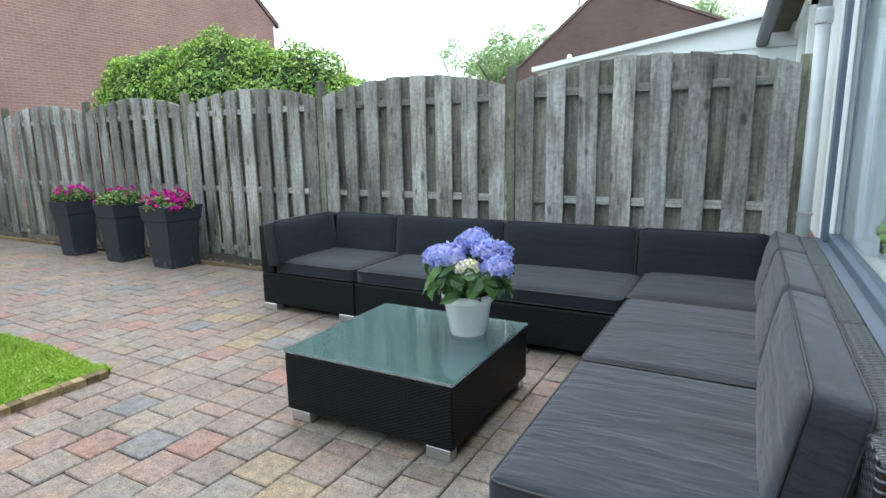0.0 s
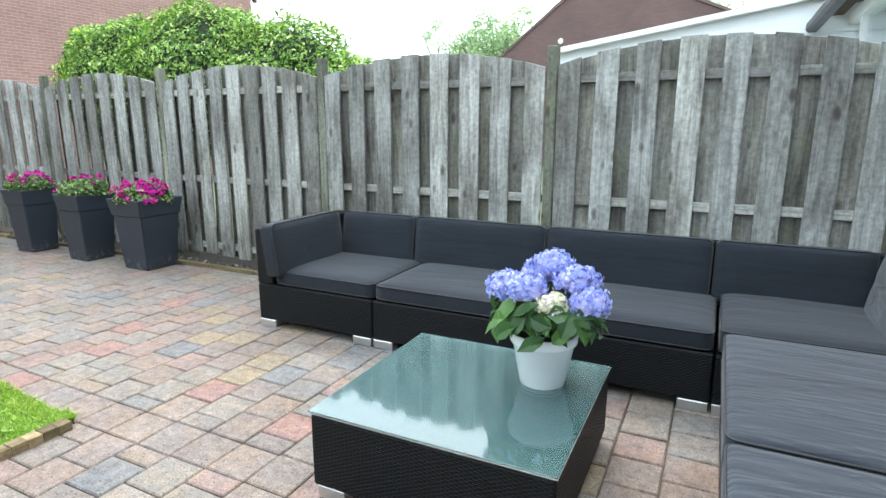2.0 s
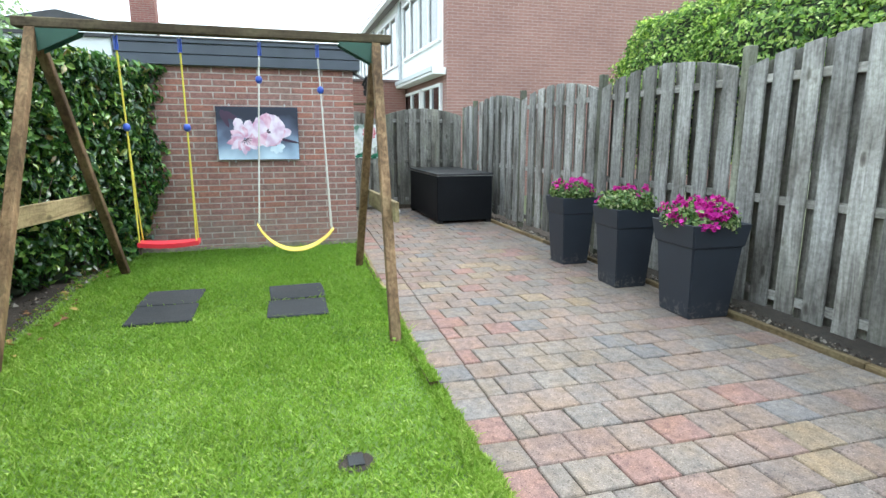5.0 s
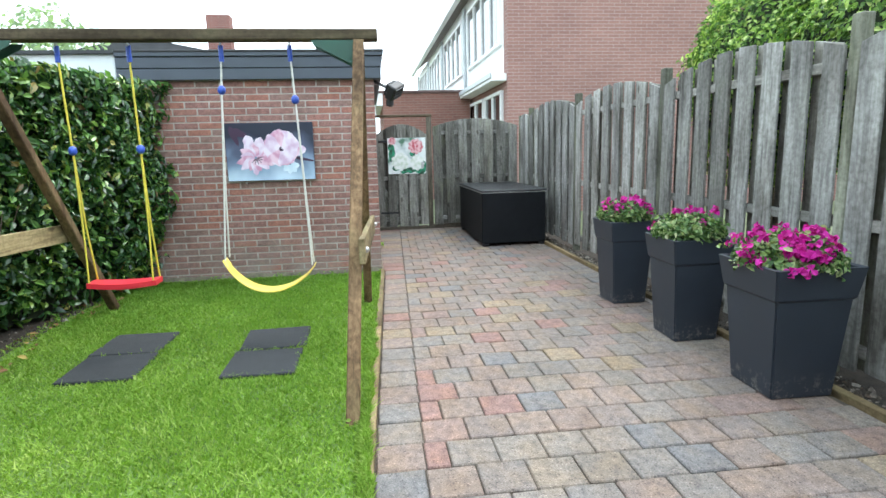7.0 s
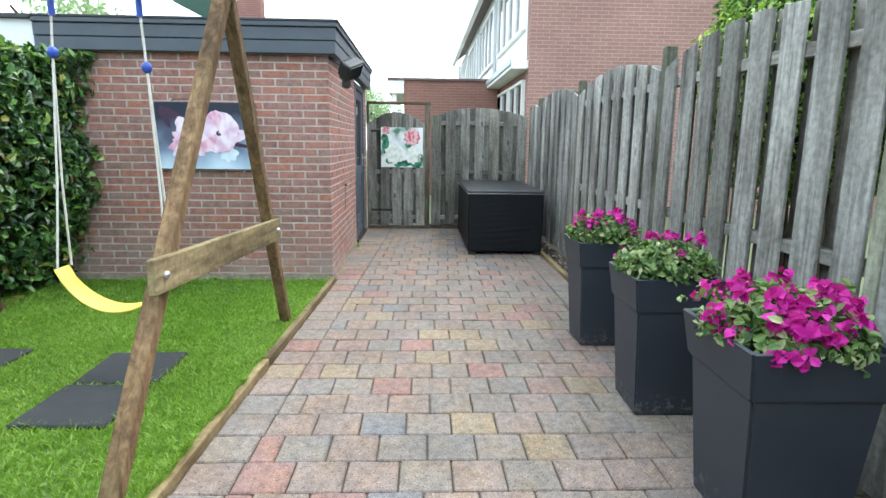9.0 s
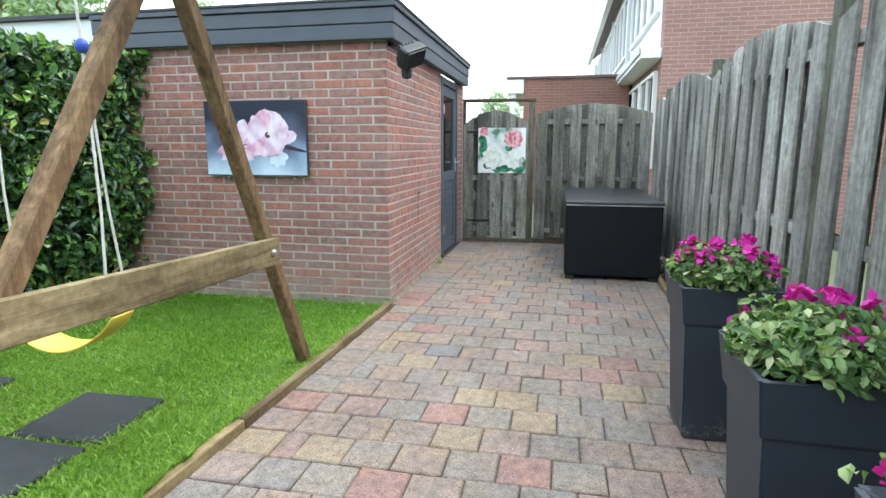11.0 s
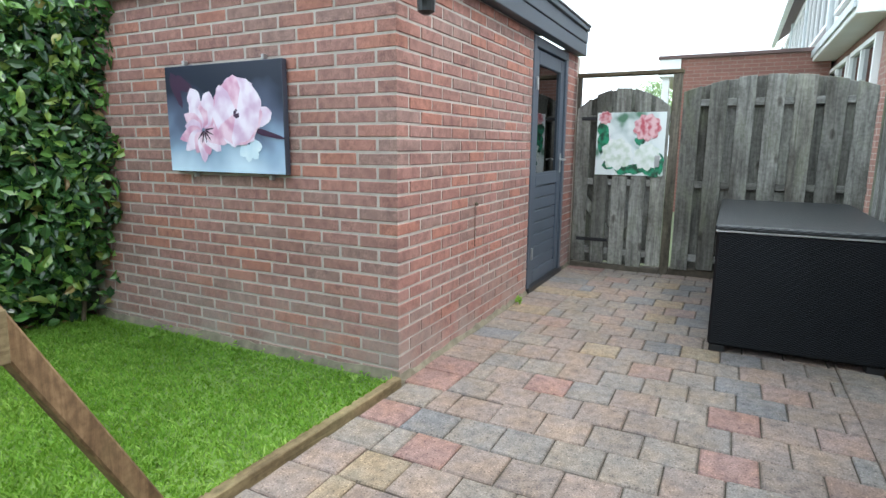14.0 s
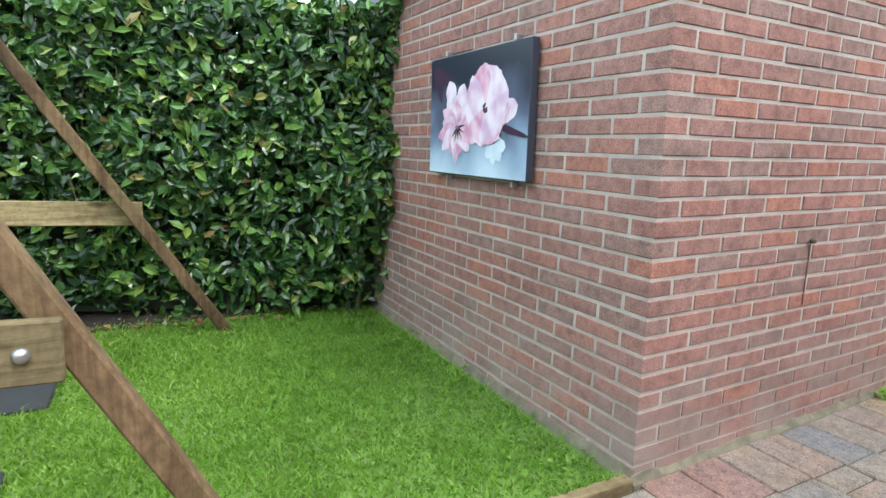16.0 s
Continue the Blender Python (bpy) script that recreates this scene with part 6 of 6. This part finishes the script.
t = thing("brown_house", "dark brown brick house with a broad gable beyond the fence", "house", loc=(-4.1, 20.0, -0.075))
part("gable_wall", prism([(-3.9, 0), (4.6, 0), (4.6, 4.2), (0.55, 6.0), (-0.05, 6.0), (-2.95, 3.75), (-3.9, 3.1)], "y", 0, 6), M_darkbrick, t)
part("verge_board", prism([(-4.05, 3.05), (-2.95, 3.83), (-0.1, 6.1), (0.6, 6.1), (4.7, 4.26), (4.7, 4.18), (0.55, 6.0), (-0.05, 6.0), (-2.95, 3.75), (-4.0, 3.02)], "y", -0.05, 6.1), M_brownroof, t, "dark verge")
bm = lathe([(0.07, 0), (0.09, 0.02), (0.05, 0.05)], sides=10)
bmesh.ops.transform(bm, matrix=Matrix.Translation((-1.05, -0.02, 4.05)) @ Matrix.Rotation(radians(90), 4, "X"), verts=bm.verts)
part("flue_cap", bm, M_white, t, "small white flue cap")
part("chimney", span(-0.35, -0.1, 1.0, 1.3, 5.9, 6.5), M_darkbrick, t)
part("antenna", tube([(-1.0, 0.8, 5.0), (-1.0, 0.8, 6.0)], 0.03, sides=5), M_black, t)

# white extension with a sloping edge beyond the fence
t = thing("neighbour_extension", "white clad neighbouring extension with a sloping white roof edge", "extension", loc=(-1.75, 7.0, -0.075))
bmx = prism([(0.0, 0), (3.4, 0), (3.4, 2.60), (0.0, 2.09)], "y", 0, 0.2)
part("wall", bmx, M_whiteboard, t)
for k in range(5):
    z = 1.55 + k * 0.2
    part("cladding_board", prism([(0.3 + max(0, (z - 2.0) * 6), z), (3.3, z), (3.3, z + 0.18), (0.3 + max(0, (z - 1.82) * 6.6), z + 0.18)], "y", -0.02, -0.002), M_whiteboard, t)
part("roof_edge", prism([(-0.05, 2.08), (3.45, 2.605), (3.45, 2.655), (-0.05, 2.13)], "y", -0.10, 0.25), M_white, t, "white painted roof edge")
t = thing("conservatory", "neighbouring lean-to with white framed glazing and a dark gutter", "conservatory", loc=(0.62, 5.2, -0.075))
part("wall", span(0.15, 0.25, 0.2, 4.6, 0, 1.55), M_white, t)
for y in (0.2, 1.3, 2.4, 3.5, 4.5):
    part("mullion", span(0.15, 0.22, y, y + 0.08, 1.55, 2.25, 0.004), M_white, t)
part("pane", span(0.18, 0.19, 0.2, 4.5, 1.56, 2.2), M_pane, t)
part("top_rail", span(0.13, 0.24, 0.2, 4.6, 2.2, 2.30, 0.004), M_white, t)
part("soffit", bar((0.12, -0.4, 2.45), (-0.05, 3.0, 2.21), 0.16, 0.03, 0.004, up=(0, 0, 1)), M_bark, t, "brown soffit")
part("gutter", bar((-0.02, -0.5, 2.36), (-0.18, 2.9, 2.12), 0.10, 0.09, 0.02, up=(0, 0, 1)), M_black, t, "dark gutter")
part("roof", bar((0.7, -0.5, 2.65), (0.55, 3.0, 2.4), 1.3, 0.05, 0.004, up=(-0.2, 0, 1)), M_roof, t)
t = thing("house_behind", "pale rendered upper storey of a neighbouring house", "house", loc=(1.6, 11.0, -0.075))
part("wall", span(-0.6, 6, 0, 5, 0, 5.5), M_white, t)
part("roof", span(-0.9, 6.2, -0.3, 5.3, 5.5, 5.7), M_brownroof, t)
win(t, 0.1, 0.0, 3.3, 1.6, 1.3, "x", bars=1)

t = thing("distant_house", "distant roof with a brick chimney over the shed", "house", loc=(-26.0, -1.0, -0.075))
part("wall", span(0, 6, -5, -0.7, 0, 4.0), M_white, t)
part("roof", prism([(-5.3, 4.0), (-0.5, 4.0), (-0.5, 4.1), (-2.9, 4.6), (-5.3, 4.1)], "x", -0.2, 6.2), M_roof, t, "low grey roof")
part("chimney", span(3.8, 4.3, -1.5, -0.8, 4.4, 5.6), M_lowbrick, t, "brick chimney")
part("gutter", span(6.2, 6.35, -5.3, -0.5, 3.95, 4.1, 0.01), M_white, t)

# closing walls out of sight
single("boundary_wall_south", span(-12.0, 0.8, -6.6, -6.5, -0.075, 2.0), M_housebrick, "plain brick garden wall", kind="structure")


# ---- grass ----
def grass():
    rng = np.random.default_rng(77)
    n = 175000
    x = rng.uniform(-7.96, -2.58, n)
    y = rng.uniform(-0.04, 1, n)
    y = y * (lawn_line(x) - 0.035)
    n2 = 16000
    x = np.concatenate([x, -2.585 - rng.uniform(0, 1, n2) ** 1.3 * 3.6])
    over = np.clip((-3.9 - x[n:]) / 0.8, 0, 1)
    ragged = np.array([noise.noise(Vector((a * 9, 1.3, 0.7))) for a in x[n:]])
    y = np.concatenate([y, lawn_line(x[n:]) - 0.06 + rng.uniform(0, 1, n2) * (0.085 + 0.03 * ragged - 0.06 * over)])
    n += n2
    on = np.zeros(n, bool)
    edge = np.array([noise.noise(Vector((a * 14, b * 14, 8.2))) for a, b in zip(x, y)]) * 0.035 + 0.015
    for x0, y0 in ((-6.28, 0.58), (-5.86, 0.58), (-6.20, 1.46), (-5.78, 1.46)):
        on |= (x > x0 + edge) & (x < x0 + 0.405 - edge) & (y > y0 + edge) & (y < y0 + 0.405 - edge)
    wob = np.array([noise.noise(Vector((a * 16, b * 16, 2.2))) for a, b in zip(x, y)])
    on |= (x + 3.55) ** 2 + (y - 1.8) ** 2 < 0.0042 + 0.005 * wob
    on |= (y < 0.06 + np.clip(-0.1 * (x + 7.0), 0, 0.12)) & (rng.uniform(0, 1, n) < 0.65)
    x, y = x[~on], y[~on]
    n = len(x)
    tuft = np.array([noise.noise(Vector((a * 2.1, c * 2.1, 0.5))) for a, c in zip(x, y)])
    h = (0.015 + 0.011 * tuft + rng.exponential(0.005, n)) * np.where(y > lawn_line(x) - 0.07, 1.15, 1.0)
    a = rng.uniform(0, 2 * np.pi, n)
    lean = rng.uniform(0.3, 1.5, n) * h
    w = 0.0032 * rng.uniform(0.7, 1.6, n)
    la = rng.uniform(0, 2 * np.pi, n)
    z0 = np.where(y > lawn_line(x) - 0.045, np.where(x < -4.1, 0.032, 0.004), 0.004)
    p0 = np.stack([x - w * np.cos(a), y - w * np.sin(a), z0], 1)
    p1 = np.stack([x + w * np.cos(a), y + w * np.sin(a), z0], 1)
    lx, ly = np.cos(la) * lean, np.sin(la) * lean
    p2 = np.stack([x + w * 0.8 * np.cos(a) + lx * 0.4, y + w * 0.8 * np.sin(a) + ly * 0.4, z0 + h * 0.6], 1)
    p3 = np.stack([x + lx, y + ly, z0 + h], 1)
    p4 = np.stack([x - w * 0.8 * np.cos(a) + lx * 0.4, y - w * 0.8 * np.sin(a) + ly * 0.4, z0 + h * 0.6], 1)
    v = np.stack([p0, p1, p2, p3, p4], 1).reshape(-1, 3)
    me = bpy.data.meshes.new("grass")
    me.vertices.add(n * 5)
    me.vertices.foreach_set("co", v.ravel())
    base = (np.arange(n) * 5)[:, None]
    idx = (base + np.array([0, 1, 2, 4, 4, 2, 3])[None, :]).ravel()
    me.loops.add(n * 7)
    me.loops.foreach_set("vertex_index", idx)
    me.polygons.add(n * 2)
    ls = (np.arange(n) * 7)[:, None] + np.array([0, 4])[None, :]
    me.polygons.foreach_set("loop_start", ls.ravel())
    me.update(calc_edges=True)
    me.validate()
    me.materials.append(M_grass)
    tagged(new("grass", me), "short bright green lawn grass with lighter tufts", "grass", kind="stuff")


grass()


def weeds():
    rng = np.random.default_rng(5)
    c, nn = [], []
    for cx, cy, k in [(-2.75, 2.0, 60), (-2.9, 1.75, 40), (-4.7, 2.12, 30), (-7.85, 2.2, 30), (-7.9, 1.4, 26), (-7.9, 0.9, 26), (-6.8, 0.1, 30), (-7.4, 0.3, 40), (-3.3, 1.5, 20), (-2.7, 1.2, 30), (-4.2, 1.9, 16), (-7.92, 1.9, 20), (-5.3, 1.05, 14)]:
        for _ in range(k):
            a = rng.uniform(0, 6.28)
            r = rng.exponential(0.09)
            c.append((min(max(cx + r * math.cos(a), -7.97), -2.60), min(max(cy + r * math.sin(a), -0.05), lawn_line(cx) - 0.05), rng.uniform(0.015, 0.045)))
            nn.append((rng.normal(0, 0.4), rng.normal(0, 0.4), 1))
    v, q = leaves(np.array(c), np.array(nn, float), 0.030, 0.016, rng, 0.2, 0.4)
    cloud("clover_and_weeds", v, q, M_grass, None, "broad-leaved weeds and clover in the lawn", category="weeds")
    n = 9000
    x, y = -2.60 - np.abs(rng.normal(0, 2.4, n)), rng.uniform(0.05, 2.14, n)
    patch = np.array([noise.noise(Vector((a * 1.7, b * 1.7, 4.5))) + 0.5 * noise.noise(Vector((a * 5, b * 5, 1.5))) for a, b in zip(x, y)])
    ok = (patch > 0.02) & (x > -7.9) & ((x + 3.55) ** 2 + (y - 1.8) ** 2 > 0.01)
    ok &= ~((x > -6.3) & (x < -5.35) & (((y > 0.56) & (y < 1.0)) | ((y > 1.44) & (y < 1.88))))
    x, y = x[ok], y[ok]
    c = np.stack([x, y, rng.uniform(0.014, 0.030, len(x))], 1)
    nn = np.stack([rng.normal(0, 0.35, len(x)), rng.normal(0, 0.35, len(x)), np.ones(len(x))], 1)
    v, q = leaves(c, nn, 0.015, 0.011, rng, 0.15, 0.4)
    cloud("clover", v, q, M_grass, None, "patches of small clover leaves in the grass", category="weeds")
    c = [(-9.55 + rng.normal(0, 0.02), 2.425 + rng.uniform(0, 0.03), rng.uniform(0.005, 0.05)) for _ in range(22)]
    v, q = leaves(np.array(c), np.tile([0.3, 0.5, 1.0], (22, 1)), 0.03, 0.016, rng, 0.2, 0.5)
    cloud("wall_weed", v, q, M_grass, None, "small weed at the foot of the shed wall", category="weeds")
    # fallen leaves and soil crumbs
    c = np.stack([rng.uniform(-7.9, -5.0, 60), rng.uniform(-0.12, 0.2, 60), rng.uniform(0.014, 0.03, 60)], 1)
    v, q = leaves(c, np.tile([0, 0, 1.0], (60, 1)), 0.06, 0.03, rng, 0.2, 0.3)
    dm = leaf("dry leaves", [(0.0, (0.16, 0.08, 0.04)), (0.6, (0.28, 0.15, 0.07)), (1.0, (0.42, 0.32, 0.10))], 0.7, 0.2, 0.1)
    cloud("fallen_leaves", v, q, dm, None, "dry brown leaves fallen under the hedge", category="leaves")


weeds()


def crumbs():
    rng = np.random.default_rng(15)
    tv, tf = [], []
    for x0, x1, y0, y1, n, z in ((-11.0, -2.9, 4.53, 4.68, 2600, 0.0), (-7.9, -2.7, -0.5, 0.05, 900, 0.014)):
        for _ in range(n):
            c = np.array([rng.uniform(x0, x1), rng.uniform(y0, y1), z])
            r = rng.exponential(0.006) + 0.004
            o = len(tv)
            for d in ((1, 0, 0.2), (0, 1, 0.1), (-1, 0, 0.3), (0, -1, 0.2), (0, 0, 1.0)):
                tv.append(tuple(c + np.array(d) * r * rng.uniform(0.6, 1.2)))
            tf.extend([[o, o + 1, o + 4], [o + 1, o + 2, o + 4], [o + 2, o + 3, o + 4], [o + 3, o, o + 4]])
    cr = stone("soil crumbs and pebbles", [(0.05, 0.04, 0.03), (0.08, 0.06, 0.045), (0.03, 0.025, 0.02), (0.15, 0.13, 0.11), (0.05, 0.04, 0.03), (0.28, 0.26, 0.23)], False)
    cloud("gravel", tv, tf, cr, None, "soil crumbs and small pebbles under fence and hedge", category="gravel")


crumbs()


# ---- bricks and pavers as pieces ----
def brick_mesh(name, sx, sy, sz, bev, m):
    b = bmesh.new()
    boxy(b, (sx, sy, sz), (0, 0, 0), None, bev)
    me = bpy.data.meshes.new(name)
    b.to_mesh(me)
    b.free()
    me.materials.append(m)
    return me


def joined(name, items, material, parent, label, bev):
    """items: centre, size, turn; one mesh of chamfered slabs."""
    tv, tf = [], []
    bm = bmesh.new()
    boxy(bm, (1, 1, 1), (0, 0, 0))
    base = [v.co.copy() for v in bm.verts]
    fc = [[v.index for v in f.verts] for f in bm.faces]
    bm.free()
    for c, s, (rx, ry) in items:
        o = len(tv)
        for p in base:
            tv.append((c[0] + p.x * s[0], c[1] + p.y * s[1], c[2] + p.z * s[2] + rx * p.x + ry * p.y))
        tf += [[k + o for k in f] for f in fc]
    return cloud(name, tv, tf, material, parent, label)


def shed_bricks():
    r = random.Random(2)
    east = bpy.data.objects["east_wall"]
    north = bpy.data.objects["north_wall"]
    full = brick_mesh("brick", 0.10, 0.2065, 0.052, 0.003, M_brick)
    half = brick_mesh("brick_half", 0.10, 0.098, 0.052, 0.003, M_brick)
    fulln = brick_mesh("brick_side", 0.2065, 0.10, 0.052, 0.003, M_brick)
    halfn = brick_mesh("brick_side_half", 0.098, 0.10, 0.052, 0.003, M_brick)
    rest = []
    H, P = 0.0628, 0.2195

    def lay(me, parent, x, y, z, ax):
        ob = new("brick", me)
        ob.parent = parent
        j = r.uniform(-0.0018, 0.0018)
        ob.location = (x - SX + (j if ax == "e" else 0), y - SY + (0 if ax == "e" else j), z)
        ob.rotation_euler = (r.uniform(-0.011, 0.011) if ax == "e" else 0, 0 if ax == "e" else r.uniform(-0.011, 0.011), 0)
    for k in range(30):
        z = 0.033 + k * H
        odd = k % 2
        # east face: stretchers from the corner
        y = SY - (0.1105 if odd else 0.0)
        while y > SY0 + 0.06:
            w = min(0.209, y - SY0)
            lay(full if w > 0.2 else half, east, SX - 0.05, y - (0.1045 if w > 0.2 else 0.049), z, "e")
            y -= P if w > 0.2 else 0.3
        # side face
        x = SX - (0.0 if odd else 0.1105)
        while x > SW + 0.05:
            x1 = x - 0.209
            w = 0.209
            if x > -9.83 > x1:
                w = x + 9.83
            if -10.77 < x <= -9.83:
                x = -10.773
                continue
            if x1 < SW:
                w = x - SW
            if w > 0.03:
                if x > -9.83 and k > 3 and w > 0.2:
                    lay(fulln, north, x - 0.1045, SY - 0.05, z, "n")
                else:
                    rest.append(((x - w / 2 - SX, -0.05, z), (w, 0.10, 0.052), (0, 0)))
            x -= w + 0.0105
    joined("other_bricks", rest, M_brick_far, north, "bricks beside the door and near the ground", 0)


shed_bricks()


def pavers():
    """Half-bond rows of square pavers across the path, with a straight strip of whole pavers beside the lawn."""
    r = random.Random(6)
    G, W = 0.0055, 0.195
    me = {}
    for p in (0.197, 0.193):
        for w in (0.5, 1.0):
            b = bmesh.new()
            boxy(b, (p - G, W * w - G, 0.05), (0, 0, -0.025), None, 0.0055)
            q = bpy.data.meshes.new("paver")
            b.to_mesh(q)
            b.free()
            q.materials.append(M_paver)
            me[p, w] = q
    rest, count = [], 0
    for k in range(-31, 31):
        p = 0.193 if k < 0 else 0.197
        xc = -5.228 + k * p
        if not -11.05 < xc < 0.78:
            continue
        line = lawn_line(min(xc, -2.9)) + 0.20
        even = k % 2 == 0
        cuts = []
        if xc < -2.50:
            cuts.append((lawn_line(xc) + 0.004 if xc > SX else SY + 0.006, line))
        else:
            y = line
            lo = y - W
            while y > -0.68:
                cuts.append((lo, y))
                y, lo = lo, lo - (W * 0.5 if even and y > line - 0.01 else W)
        y = line
        first = even
        end = 4.272 if xc < -6.6 else 4.47
        while y < end - 0.03:
            w = W * 0.5 if first else W
            cuts.append((y, min(y + w, end)))
            first = False
            y += w
        if end < 4.4:
            cuts.append((end, 4.47))
        for y0, y1 in cuts:
            w_m, yc_ = y1 - y0, (y0 + y1) / 2
            tx, ty, dz = r.uniform(-0.002, 0.002), r.uniform(-0.002, 0.002), r.uniform(-0.0025, 0.0015)
            near = (-5.4 < xc < -1.2 and 2.3 < yc_ < 4.1) or (-1.9 < xc < -0.1 and 1.4 < yc_ < 2.3) or (-6.6 < xc <= -5.4 and 2.3 < yc_ < 3.3)
            kind = 0.5 if abs(w_m - W * 0.5) < 1e-4 else 1.0 if abs(w_m - W) < 1e-4 else 0
            if near and kind and count < 300:
                ob = new("paver", me[p, kind])
                ob.parent = PAVED
                ob.location = (xc, yc_, dz)
                ob.rotation_euler = (ty / p * 2, tx / p * 2, r.uniform(-0.010, 0.006))
                count += 1
            else:
                rest.append((xc, yc_, dz, p - G, w_m - G, tx * 2, ty * 2))
    # joined pavers with chamfered tops
    tv, tf = [], []
    c = 0.0055
    for xc, yc_, dz, sx, sy, tx, ty in rest:
        o = len(tv)
        for ins, z in ((0, -0.05), (0, -c), (c, 0.0)):
            for ax, ay in ((-1, -1), (1, -1), (1, 1), (-1, 1)):
                px, py = ax * (sx / 2 - ins), ay * (sy / 2 - ins)
                tv.append((xc + px, yc_ + py, dz + z + tx * ax * 0.5 + ty * ay * 0.5))
        for lv in (0, 4):
            for i in range(4):
                j = (i + 1) % 4
                tf.append([o + lv + i, o + lv + j, o + lv + 4 + j, o + lv + 4 + i])
        tf.append([o + 8, o + 9, o + 10, o + 11])
    cloud("other_pavers", tv, tf, M_paver_far, PAVED, "multi-coloured square concrete pavers")


pavers()
